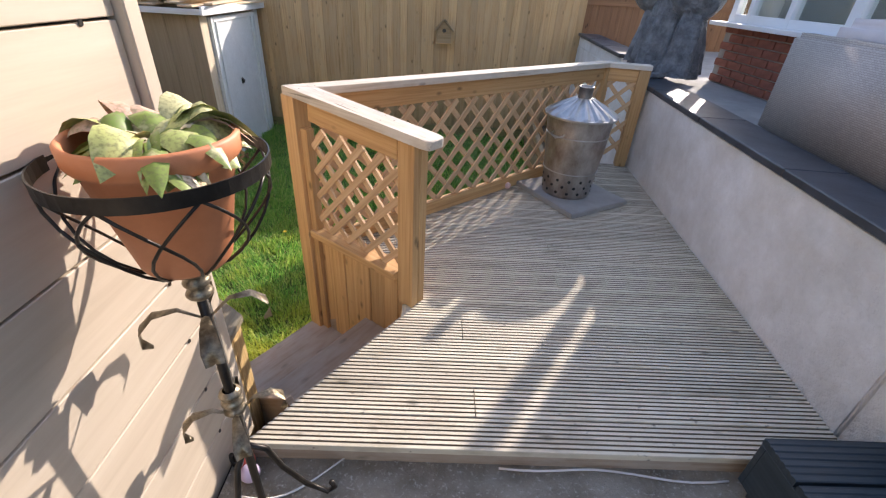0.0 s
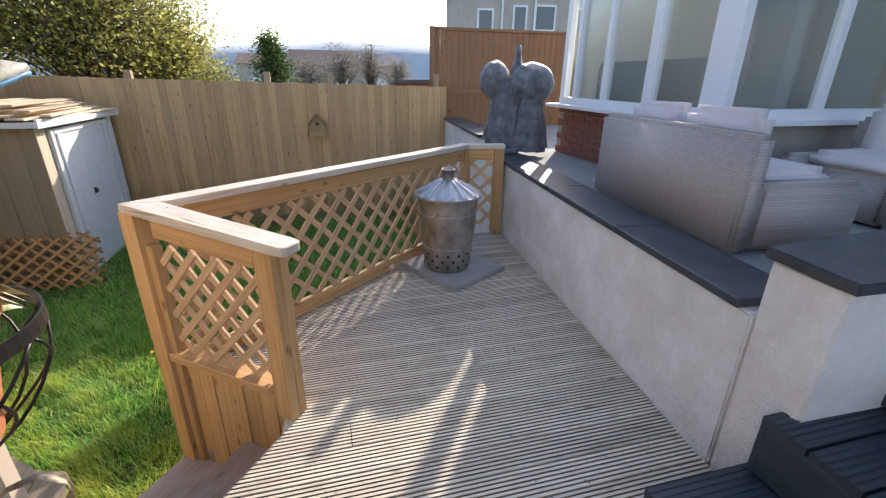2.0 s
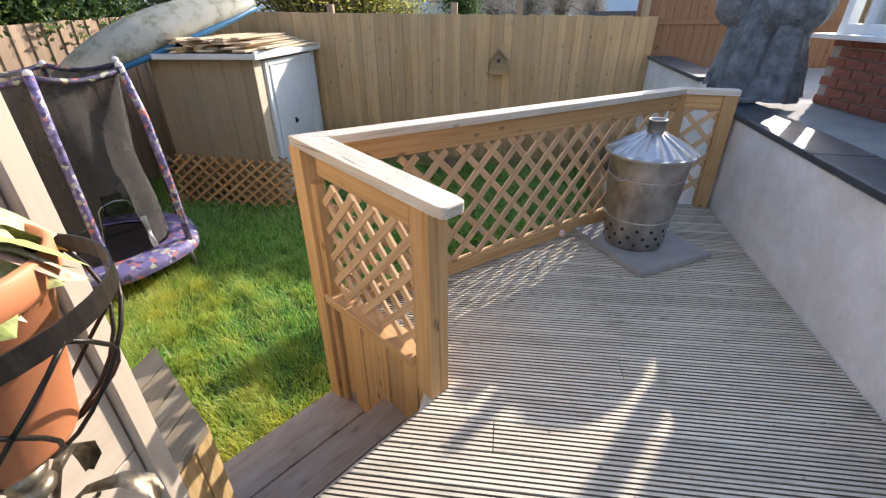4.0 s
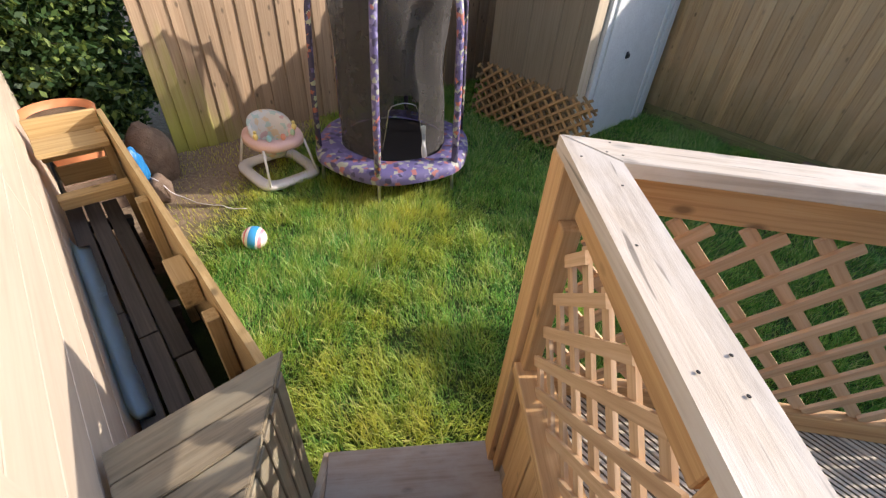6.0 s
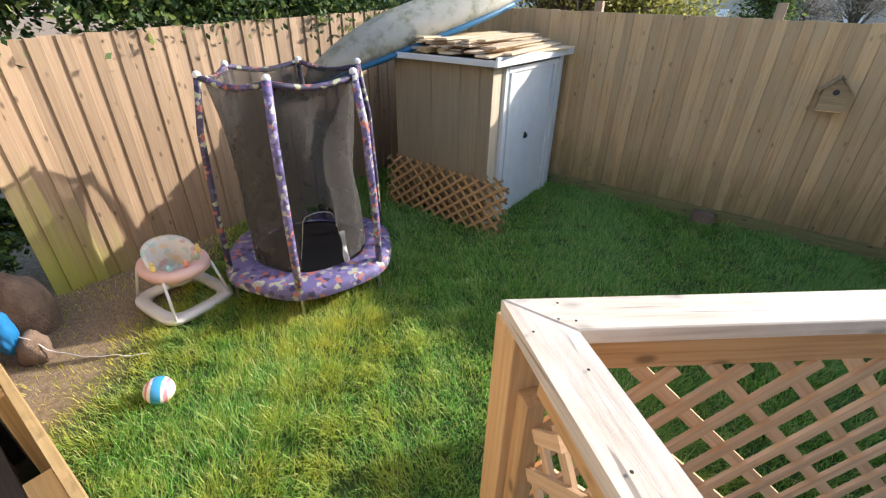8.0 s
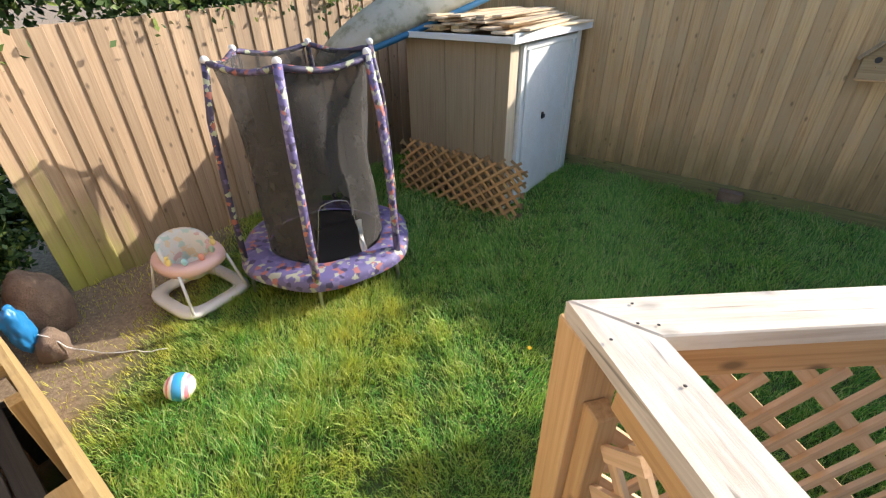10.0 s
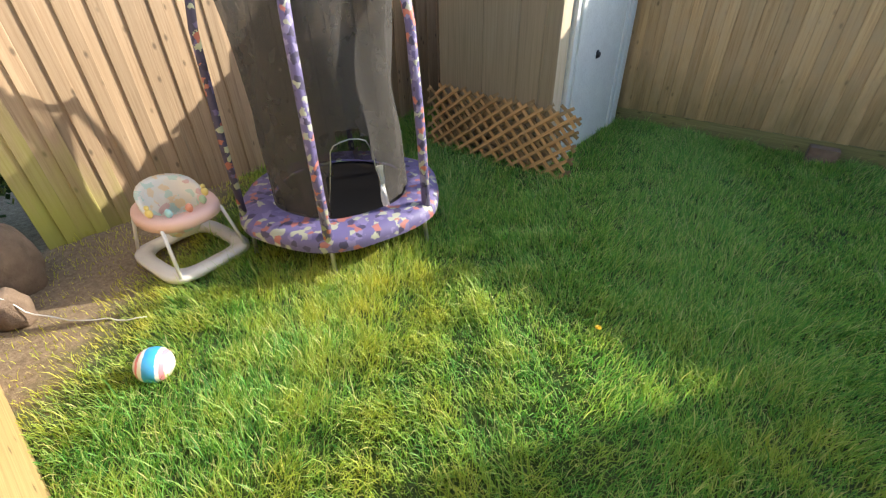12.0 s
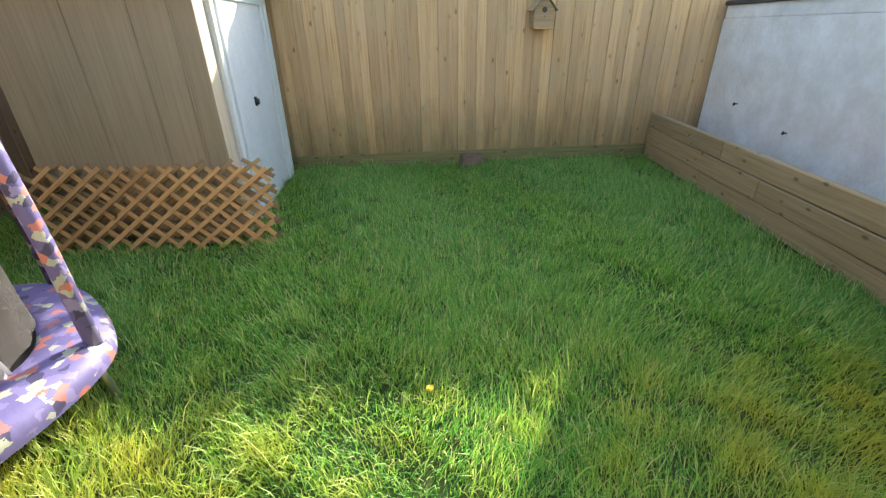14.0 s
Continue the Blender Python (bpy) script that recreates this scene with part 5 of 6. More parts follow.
# ---- toys on the lawn ----
def build_walker():
    cx, cy = -4.06, 2.70
    turn = Matrix.Translation((cx, cy, 0)) @ Matrix.Rotation(radians(4), 4, "Z")
    w = thing("baby_walker", Matrix.Translation((cx, cy, LAWN)), "pink and white baby walker with toy tray", "baby walker")

    def loop(rx, ry, z, n=48, p=4.5, ox=0.0):
        pts = []
        for i in range(n):
            a = math.tau * i / n
            c, s = math.cos(a), math.sin(a)
            pts.append((ox + rx * abs(c) ** (2 / p) * (1 if c > 0 else -1), ry * abs(s) ** (2 / p) * (1 if s > 0 else -1), z))
        return pts

    def ring(outer, inner, z0, z1, name, mat, label):
        bm = bmesh.new()
        layers = [[bm.verts.new((x, y, z)) for x, y, _ in pts] for pts, z in ((outer, z0), (outer, z0 + (z1 - z0) * 0.6), ([(x * 0.96, y * 0.96, 0) for x, y, _ in outer], z1), ([(x * 1.06, y * 1.06, 0) for x, y, _ in inner], z1), (inner, z0 + (z1 - z0) * 0.5), (inner, z0))]
        n = len(outer)
        for p, q in zip(layers, layers[1:] + layers[:1]):
            for i in range(n):
                bm.faces.new((p[i], p[(i + 1) % n], q[(i + 1) % n], q[i]))
        bmesh.ops.recalc_face_normals(bm, faces=bm.faces)
        return part(name, bm, mat, w, label, turn, True)

    g = LAWN
    ring(loop(0.34, 0.31, 0), loop(0.235, 0.205, 0), g + 0.035, g + 0.085, "base", WHITE_PLASTIC, "white plastic base ring")
    ring(loop(0.29, 0.25, 0, p=2.4), loop(0.17, 0.15, 0, p=2.2), g + 0.36, g + 0.43, "tray", PINK, "pale pink tray ring")
    pat = camo("patterned_seat_fabric", (0.72, 0.66, 0.56), ((0.45, 0.60, 0.50), (0.75, 0.55, 0.30), (0.62, 0.36, 0.32)), 22.0, (0.70, 0.68, 0.62))
    # padded seat back
    bm = bmesh.new()
    cols = []
    for i in range(17):
        a = math.pi * 0.5 + math.pi * (i / 16 - 0.5) * 1.15 + math.pi * 0.5
        edge = math.sin(math.pi * i / 16) ** 0.5
        col = [(0.17, 0.30), (0.185, 0.40), (0.20, 0.40 + 0.10 * edge), (0.20, 0.41 + 0.17 * edge), (0.165, 0.40 + 0.16 * edge), (0.145, 0.38), (0.13, 0.26)]
        cols.append([bm.verts.new((r * math.cos(a), r * math.sin(a), g + z)) for r, z in col])
    for p, q in zip(cols, cols[1:]):
        for i in range(6):
            bm.faces.new((p[i], p[i + 1], q[i + 1], q[i]))
    bmesh.ops.recalc_face_normals(bm, faces=bm.faces)
    part("seat_back", bm, pat, w, "cream patterned padded seat back", turn, True)
    part("seat_sling", lathe([(0.0001, 0.20), (0.10, 0.22), (0.16, 0.36)], 24), pat, w, "cream patterned cloth seat", turn @ Matrix.Translation((0, 0, g)), True)
    for sx, sy in ((1, 1), (1, -1), (-1, 1), (-1, -1)):
        part("strut", tube([(sx * 0.30, sy * 0.24, g + 0.07), (sx * 0.20, sy * 0.20, g + 0.38)], 0.012, 8), WHITE_PLASTIC, w, "", turn, True)
        wheel = part("castor", lathe([(0.0001, -0.012), (0.026, -0.012), (0.028, 0.0), (0.026, 0.012), (0.0001, 0.012)], 14), BLACK, w, "", turn @ Matrix.Translation((sx * 0.28, sy * 0.22, g + 0.026)) @ Matrix.Rotation(radians(90), 4, "X"))
    colours = ((0.80, 0.62, 0.20), (0.35, 0.60, 0.62), (0.72, 0.30, 0.20), (0.45, 0.58, 0.38), (0.80, 0.64, 0.22))
    for i, c in enumerate(colours):
        a = radians(-70 + 35 * i)
        bm = bmesh.new()
        bmesh.ops.create_uvsphere(bm, u_segments=12, v_segments=8, radius=0.023)
        for v in bm.verts:
            v.co.z *= 1.35
        if i in (0, 4):
            extra = bmesh.ops.create_uvsphere(bm, u_segments=10, v_segments=6, radius=0.016, matrix=Matrix.Translation((0, 0, 0.042)))
        part("tray_toy", bm, plain("toy_plastic", c, 0.4, grime=0.05), w, "bright plastic tray toy", turn @ Matrix.Translation((0.215 * math.cos(a), 0.20 * math.sin(a), g + 0.46)), True)


build_walker()


def build_ball():
    m, nt, b = start("striped_ball_rubber", 0.4)
    tc = nt.nodes.new("ShaderNodeTexCoord")
    sep = nt.nodes.new("ShaderNodeSeparateXYZ")
    nt.links.new(tc.outputs["Object"], sep.inputs[0])
    n = noise_tex(nt, tc.outputs["Object"], 30, 4, 0.6)
    f = math_node(nt, "ADD", math_node(nt, "MULTIPLY_ADD", sep.outputs[0], 4.6), math_node(nt, "MULTIPLY", n, 0.06))
    f.node.inputs[0].links[0].from_node.inputs[2].default_value = 0.47
    r = nt.nodes.new("ShaderNodeValToRGB")
    r.color_ramp.interpolation = "CONSTANT"
    stops = [(0.0, (0.75, 0.72, 0.68)), (0.20, (0.70, 0.20, 0.26)), (0.27, (0.78, 0.76, 0.74)), (0.37, (0.04, 0.30, 0.62)), (0.63, (0.80, 0.78, 0.76)), (0.70, (0.72, 0.25, 0.32)), (0.80, (0.80, 0.72, 0.66))]
    while len(r.color_ramp.elements) < len(stops):
        r.color_ramp.elements.new(0.5)
    for e, (p, c) in zip(r.color_ramp.elements, stops):
        e.position, e.color = p, (*c, 1)
    nt.links.new(f, r.inputs[0])
    nt.links.new(r.outputs[0], b.inputs["Base Color"])
    bm = bmesh.new()
    bmesh.ops.create_uvsphere(bm, u_segments=32, v_segments=20, radius=0.092)
    ball = part("play_ball", bm, m, m=pose(-3.09, 2.06, LAWN + 0.088, 20, 10, 50), smooth=True)
    tagged(ball, "striped white, pink and blue rubber play ball on the lawn", "ball")


build_ball()


def build_dandelion(x, y):
    d = thing("dandelion", (x, y, LAWN), "single yellow dandelion flower in the grass", "flower", "dandelions in the lawn")
    part("stem", tube([(x, y, LAWN), (x + 0.004, y, LAWN + 0.05), (x + 0.006, y, LAWN + 0.095)], 0.003, 5), HOSTA, d)
    bm = bmesh.new()
    for ring, (r, z, n) in enumerate(((0.020, 0.0, 16), (0.015, 0.004, 12), (0.008, 0.007, 8))):
        for i in range(n):
            a = math.tau * i / n + ring
            c, s = math.cos(a), math.sin(a)
            vs = [bm.verts.new(v) for v in ((0, 0, z - 0.002), (r * 0.6 * c - 0.003 * s, r * 0.6 * s + 0.003 * c, z), (r * c, r * s, z + 0.003), (r * 0.6 * c + 0.003 * s, r * 0.6 * s - 0.003 * c, z))]
            bm.faces.new(vs)
    part("flower_head", bm, YELLOW_PETAL, d, "yellow flower head", Matrix.Translation((x + 0.006, y, LAWN + 0.096)))


YELLOW_PETAL = plain("yellow_petal", (0.80, 0.52, 0.02), 0.6, grime=0.05)
build_dandelion(-1.435, 3.68)


# ---- bird box, stone ----
def build_bird_box():
    b = thing("bird_box", (0.05, 7.39, 0.80), "small wooden bird box hung on the fence", "bird box")
    x, y, z = 0.05, 7.31, 0.76
    part("box", prism([(x - 0.105, y - 0.07), (x + 0.105, y - 0.07), (x + 0.105, 7.40), (x - 0.105, 7.40)], z - 0.12, z + 0.06, 0.003), SLEEPER, b)
    bm = bmesh.new()
    pts = [(-0.105, 0.06), (0.105, 0.06), (0, 0.175)]
    f = [bm.verts.new((x + a, y - 0.07, z + c)) for a, c in pts]
    g = [bm.verts.new((x + a, 7.40, z + c)) for a, c in pts]
    bm.faces.new(f[::-1]), bm.faces.new(g)
    for i in range(3):
        bm.faces.new((f[i], f[(i + 1) % 3], g[(i + 1) % 3], g[i]))
    bmesh.ops.recalc_face_normals(bm, faces=bm.faces)
    part("gable", bm, SLEEPER, b)
    for sgn in (-1, 1):
        beam("roof_board", (x + sgn * 0.072, y - 0.10, z + 0.117), (x + sgn * 0.072, 7.405, z + 0.117), 0.20, 0.012, SLEEPER, b, up=(sgn * 0.75, 0, 0.66))
    part("entrance_hole", lathe([(0.0001, 0.001), (0.026, 0.001), (0.027, 0.0)], 18), BLACK, b, "", pose(x, y - 0.0705, z + 0.05, 90, 0, 0))
    beam("perch", (x, y - 0.075, z - 0.01), (x, y - 0.12, z - 0.01), 0.01, 0.01, NEW_WOOD, b)
    beam("ledge", (x - 0.11, y - 0.085, z - 0.122), (x + 0.11, y - 0.085, z - 0.122), 0.06, 0.012, NEW_WOOD, b)
    s = part("stone_block", box_bm(0.24, 0.12, 0.16), STONE, m=pose(-0.68, 7.31, LAWN + 0.06, 0, 3, 6))
    tagged(s, "rough stone block at the foot of the fence", "stone")


def box_bm(sx, sy, sz):
    bm = bmesh.new()
    bmesh.ops.create_cube(bm, size=1)
    bmesh.ops.subdivide_edges(bm, edges=bm.edges[:], cuts=4, use_grid_fill=True)
    for v in bm.verts:
        k = 0.04 * noise.noise(v.co * 5)
        v.co = Vector((v.co.x * sx, v.co.y * sy, v.co.z * sz)) * (1 + k)
    return bm


build_bird_box()


# ---- plant stand ----
def build_plant_stand():
    x, y = -0.504, 0.763
    g = -0.085
    rim = 1.155
    s = thing("plant_stand", (x, y, g), "tall black iron scrollwork plant stand with wire basket", "plant stand")
    M = Matrix.Translation((x, y, 0))
    collar = 0.865
    part("stem", tube([(0, 0, g), (0, 0, 0.4), (0, 0, collar)], 0.012, 10), IRON, s, "", M, True)
    for z in (collar - 0.03, 0.447):
        prof = []
        for k in range(13):
            q = k / 12
            prof.append((0.017 + 0.012 * abs(math.sin(q * math.pi * 3)), z - 0.045 + 0.09 * q))
        part("twisted_knop", lathe(prof, 20), BRONZED, s, "bronzed twisted knop", M, True)
    # leaf scrolls
    for z, size in ((0.735, 1.05), (0.40, 1.0)):
        for k in range(4):
            a = math.tau * k / 4 + 0.5
            c, q = math.cos(a), math.sin(a)
            bm = bmesh.new()
            path = [(0.01, 0.0), (0.05, 0.035), (0.095, 0.035), (0.125, 0.005), (0.128, -0.03), (0.11, -0.045)]
            wid = [0.004, 0.008, 0.014, 0.02, 0.018, 0.006]
            rows = []
            for (r, h), w in zip(path, wid):
                r, h, w = r * size, h * size, w * size
                rows.append([bm.verts.new((c * r - q * t * w, q * r + c * t * w, z + h + (0.005 if t == 0 else 0))) for t in (-1, 0, 1)])
            for p, r2 in zip(rows, rows[1:]):
                for i in range(2):
                    bm.faces.new((p[i], p[i + 1], r2[i + 1], r2[i]))
            bmesh.ops.solidify(bm, geom=bm.faces[:], thickness=0.004)
            part("leaf_scroll", bm, BRONZED, s, "bronzed iron leaf scroll", M, True)
    for k in range(3):
        a = math.tau * k / 3 + 0.3
        c, q = math.cos(a), math.sin(a)
        pts = [(c * r, q * r, z) for r, z in ((0.0, 0.26), (0.05, 0.22), (0.08, 0.12), (0.14, 0.0), (0.20, g + 0.012), (0.225, g + 0.03), (0.215, g + 0.06))]
        part("foot", tube(pts, 0.009, 8), IRON, s, "", M, True)
    # basket
    R = 0.187
    bm = bmesh.new()
    ring = rim - 0.052
    rows = [[bm.verts.new((r * math.cos(math.tau * i / 48), r * math.sin(math.tau * i / 48), z)) for i in range(48)] for r, z in ((R, ring - 0.014), (R + 0.003, ring - 0.014), (R + 0.003, ring + 0.014), (R, ring + 0.014))]
    for p, q in zip(rows, rows[1:] + rows[:1]):
        for i in range(48):
            bm.faces.new((p[i], p[(i + 1) % 48], q[(i + 1) % 48], q[i]))
    bmesh.ops.recalc_face_normals(bm, faces=bm.faces)
    part("basket_hoop", bm, IRON, s, "flat iron hoop", M)
    for k in range(8):
        for sw in (-1, 1):
            pts = []
            for j in range(9):
                f = j / 8
                a = math.tau * k / 8 + sw * 0.75 * math.sin(math.pi * f * 0.5)
                r = R * math.cos(f * math.pi / 2) ** 0.55 + 0.012 * f
                pts.append((r * math.cos(a), r * math.sin(a), ring - 0.01 - (ring - 0.01 - collar) * f ** 1.1))
            part("basket_wire", tube(pts, 0.0032, 5), IRON, s, "", M, True)
    # pot with its plant
    pot = thing("plant_pot", (x, y, collar + 0.03), "round terracotta coloured plastic flower pot", "flower pot")
    prof = [(0.0001, 0.0), (0.080, 0.0), (0.086, 0.01), (0.128, 0.22), (0.136, 0.222), (0.142, 0.232), (0.143, 0.262), (0.137, 0.268), (0.130, 0.262), (0.127, 0.23)]
    part("pot", lathe(prof, 48), TERRACOTTA, pot, "", Matrix.Translation((x, y, rim - 0.262)), True)
    part("compost", lathe([(0.0001, 0.225), (0.128, 0.215)], 24), SOIL, pot, "", Matrix.Translation((x, y, rim - 0.25)))
    plant = thing("hosta_plant", (x, y, rim - 0.03), "wilting green hosta with pale drooping leaves in the pot", "plant")
    rng = random.Random(8)
    for k in range(84):
        a = rng.uniform(0, math.tau)
        L = rng.uniform(0.07, 0.15)
        wdt = rng.choice((0.008, 0.014, 0.022, 0.030, 0.036))
        lift = rng.uniform(-0.01, 0.055)
        r0 = rng.uniform(0.0, 0.06)
        c, q = math.cos(a), math.sin(a)
        bm = bmesh.new()
        rows = []
        tw = rng.uniform(-1.0, 1.0)
        for j in range(7):
            f = j / 6
            r = r0 + L * f
            z = lift * math.sin(math.pi * min(1, f * 1.05) * 0.8) - 0.05 * f * f
            w = wdt * (math.sin(math.pi * (0.06 + 0.94 * f)) ** 0.8) * (1 if f > 0.1 else 0.25)
            rows.append([bm.verts.new((c * r - q * t * w, q * r + c * t * w, z - 0.35 * abs(t) * w + tw * t * w)) for t in (-1, -0.5, 0, 0.5, 1)])
        for p, r2 in zip(rows, rows[1:]):
            for i in range(4):
                bm.faces.new((p[i], p[i + 1], r2[i + 1], r2[i]))
        part("leaf", bm, HOSTA_LEAF, plant, "", Matrix.Translation((x, y, rim - 0.005)), True)


def hosta_leaf():
    m, nt, b = start("veined_hosta_leaf", 0.5)
    info = nt.nodes.new("ShaderNodeObjectInfo")
    col = ramp(nt, info.outputs["Random"], [(0.0, (0.14, 0.22, 0.03)), (0.3, (0.30, 0.38, 0.08)), (0.55, (0.52, 0.52, 0.20)), (0.8, (0.66, 0.58, 0.40)), (1.0, (0.50, 0.30, 0.22))])
    v = coords(nt, (1, 1, 1))
    col = mix_col(nt, ramp(nt, noise_tex(nt, v, 22, 4, 0.6), [(0.56, (0, 0, 0)), (0.70, (1, 1, 1))]), col, (0.58, 0.54, 0.30))
    col = mix_col(nt, ramp(nt, noise_tex(nt, v, 150, 3, 0.5), [(0.45, (0, 0, 0)), (0.7, (0.7, 0.7, 0.7))]), col, (0.16, 0.15, 0.06))
    nt.links.new(col, b.inputs["Base Color"])
    return m


HOSTA_LEAF = hosta_leaf()
build_plant_stand()


def build_yard_bits():
    for (x, y, r, c, lab) in ((-0.585, 0.865, 0.033, (0.62, 0.50, 0.66), "lilac"), (-0.615, 0.91, 0.03, (0.70, 0.10, 0.07), "red")):
        bm = bmesh.new()
        bmesh.ops.create_uvsphere(bm, u_segments=20, v_segments=12, radius=r)
        tagged(part("toy_ball", bm, plain(lab + "_ball_plastic", c, 0.35, grime=0.06), m=Matrix.Translation((x, y, -0.085 + r)), smooth=True), "small " + lab + " toy ball on the concrete by the wall", "ball")
    pts = [(0.28 + 0.07 * i, 0.925 - 0.012 * math.sin(i * 0.8) - 0.002 * i, -0.079 + 0.02 * max(0, math.sin(i * 0.5))) for i in range(13)]
    tagged(part("cable", tube(pts, 0.004, 6), WHITE_PLASTIC, smooth=True), "thin white cable along the deck's edge", "cable")
    pts = [(-0.60 + 0.03 * i, 0.80 + 0.012 * i - 0.05 * math.sin(i / 3), -0.08) for i in range(12)]
    tagged(part("cable", tube(pts, 0.0035, 6), WHITE_PLASTIC, smooth=True), "thin white cable lying on the concrete", "cable")


build_yard_bits()


# ---- patio furniture ----
def rattan_material():
    m, nt, b = start("grey_woven_rattan", 0.55)
    v = coords(nt, (1, 1, 1), shift=False)
    br = nt.nodes.new("ShaderNodeTexBrick")
    br.inputs["Scale"].default_value = 26.0
    br.inputs["Mortar Size"].default_value = 0.03
    br.inputs["Color1"].default_value = (0.46, 0.42, 0.39, 1)
    br.inputs["Color2"].default_value = (0.38, 0.345, 0.32, 1)
    br.inputs["Mortar"].default_value = (0.27, 0.245, 0.23, 1)
    mp = nt.nodes.new("ShaderNodeMapping")
    mp.inputs["Rotation"].default_value = (0, radians(90), radians(90))
    nt.links.new(v, mp.inputs[0])
    nt.links.new(mp.outputs[0], br.inputs["Vector"])
    nt.links.new(br.outputs["Color"], b.inputs["Base Color"])
    bump(nt, b, br.outputs["Fac"], 0.5, -0.004)
    return m


RATTAN = rattan_material()
CUSHION = blotchy("pale_grey_cushion_fabric", (0.62, 0.57, 0.57), (0.70, 0.65, 0.65), 5, 0.9, 160, 0.2)


def soft_box(sx, sy, sz, r=0.05, cuts=5):
    bm = bmesh.new()
    bmesh.ops.create_cube(bm, size=1)
    bmesh.ops.scale(bm, vec=(sx, sy, sz), verts=bm.verts)
    bmesh.ops.bevel(bm, geom=bm.edges[:], offset=r, segments=4, affect="EDGES")
    if not cuts:
        return bm
    bmesh.ops.subdivide_edges(bm, edges=[e for e in bm.edges if e.calc_length() > 0.2], cuts=cuts, use_grid_fill=True)
    for v in bm.verts:
        v.co += v.co.normalized() * 0.012 * noise.noise(v.co * 6)
    return bm


def build_sofa(name, at, width, label, category, cushions):
    """Rattan seat: local x is its front, y its length; the origin is on the floor behind its back."""
    s = thing(name, at, label, category)

    def bit(n, bm, mat, x, y, z, lab=""):
        part(n, bm, mat, s, lab, at @ Matrix.Translation((x, y, z)), True)

    bm = soft_box(0.12, width, 0.575, 0.03, 0)
    bit("backrest", bm, RATTAN, 0.06, 0, 0.2875)
    for sgn in (-1, 1):
        bm = soft_box(0.60, 0.13, 0.30, 0.03, 0)
        for v in bm.verts:
            if v.co.z > 0:
                v.co.z += 0.05 * math.cos(v.co.x / 0.36 * 1.3)
        bit("armrest", bm, RATTAN, 0.40, sgn * (width / 2 - 0.066), 0.17)
    bit("seat_base", soft_box(0.54, width - 0.28, 0.26, 0.02, 0), RATTAN, 0.39, 0, 0.15)
    n = cushions
    w = (width - 0.28) / n
    for k in range(n):
        y = -width / 2 + 0.14 + w * (k + 0.5)
        bit("seat_cushion", soft_box(0.46, w - 0.01, 0.12, 0.04), CUSHION, 0.42, y, 0.33, "pale grey seat cushion")
        bit("back_cushion", soft_box(0.15, w - 0.01, 0.40, 0.05), CUSHION, 0.19, y, 0.47, "pale grey back cushion")


build_sofa("garden_sofa", Matrix.Translation((2.045, 2.21, 0.70)) @ Matrix.Rotation(radians(-5), 4, "Z"), 1.34, "grey woven rattan garden sofa with pale cushions on the patio", "sofa", 2)
build_sofa("garden_armchair", Matrix.Translation((3.85, 1.92, 0.70)) @ Matrix.Rotation(radians(178), 4, "Z"), 0.80, "grey woven rattan garden armchair with pale cushions", "armchair", 1)


def build_covered_ornament():
    fleece = blotchy("grey_plastic_cover", (0.12, 0.125, 0.14), (0.34, 0.36, 0.39), 9, 0.28, 22, 1.0, dist=0.06)
    o = thing("covered_planter", (2.2, 4.55, 0.75), "garden ornament wrapped in crumpled grey plastic covers", "cover")
    for k, (x, y, z, rx, rz) in enumerate(((1.98, 4.75, 1.48, 0.16, 0.19), (2.32, 4.55, 1.44, 0.235, 0.215))):
        bm = bmesh.new()
        bmesh.ops.create_icosphere(bm, subdivisions=5, radius=1)
        for v in bm.verts:
            c = v.co.copy()
            a = math.atan2(c.y, c.x)
            fold = 0.05 * noise.noise((a * 3.5, c.z * 1.2, k)) + 0.05 * abs(noise.noise(c * 3 + Vector((k * 7, 0, 0))))
            r = 1 + fold
            v.co = Vector((c.x * rx * r, c.y * rx * r, c.z * rz * r))
        part("wrapped_head", bm, fleece, o, "", Matrix.Translation((x, y, z)), True)
    # tied peak
    prof = [(0.075, 0), (0.05, 0.08), (0.028, 0.17), (0.035, 0.22), (0.02, 0.25)]
    bm = lathe(prof, 20)
    for v in bm.verts:
        v.co.x *= 1 + 0.3 * noise.noise(v.co * 20)
    part("tied_peak", bm, fleece, o, "", Matrix.Translation((2.18, 4.62, 1.57)), True)
    # hanging folds
    for k, (x, y, w, z0, z1) in enumerate(((2.12, 4.62, 0.20, 1.5, 0.76), (2.28, 4.45, 0.16, 1.32, 0.76), (2.40, 4.55, 0.12, 1.3, 0.80), (2.02, 4.72, 0.12, 1.35, 0.85))):
        bm = bmesh.new()
        rows = []
        for j in range(14):
            f = j / 13
            row = []
            for i in range(25):
                a = math.tau * i / 24
                r = w * (0.55 + 0.6 * f) * (1 + 0.28 * math.sin(a * 5 + k + f * 2) * f + 0.25 * noise.noise((math.cos(a) * 2, math.sin(a) * 2 + k * 5, f * 2)))
                row.append(bm.verts.new((r * math.cos(a), r * math.sin(a) * 0.7, z0 + (z1 - z0) * f + 0.05 * noise.noise((a, k, 1)) * f)))
            rows.append(row)
        for p, q in zip(rows, rows[1:]):
            for i in range(24):
                bm.faces.new((p[i], p[i + 1], q[i + 1], q[i]))
        part("hanging_cover", bm, fleece, o, "", Matrix.Translation((x, y, 0)), True)
    part("hose_coil", tube([(2.0 + 0.16 * math.cos(a / 4), 4.42 + 0.10 * math.sin(a / 4), 0.775 + 0.012 * (a // 25)) for a in range(50)], 0.018, 8), fleece, o, "", smooth=True)


build_covered_ornament()


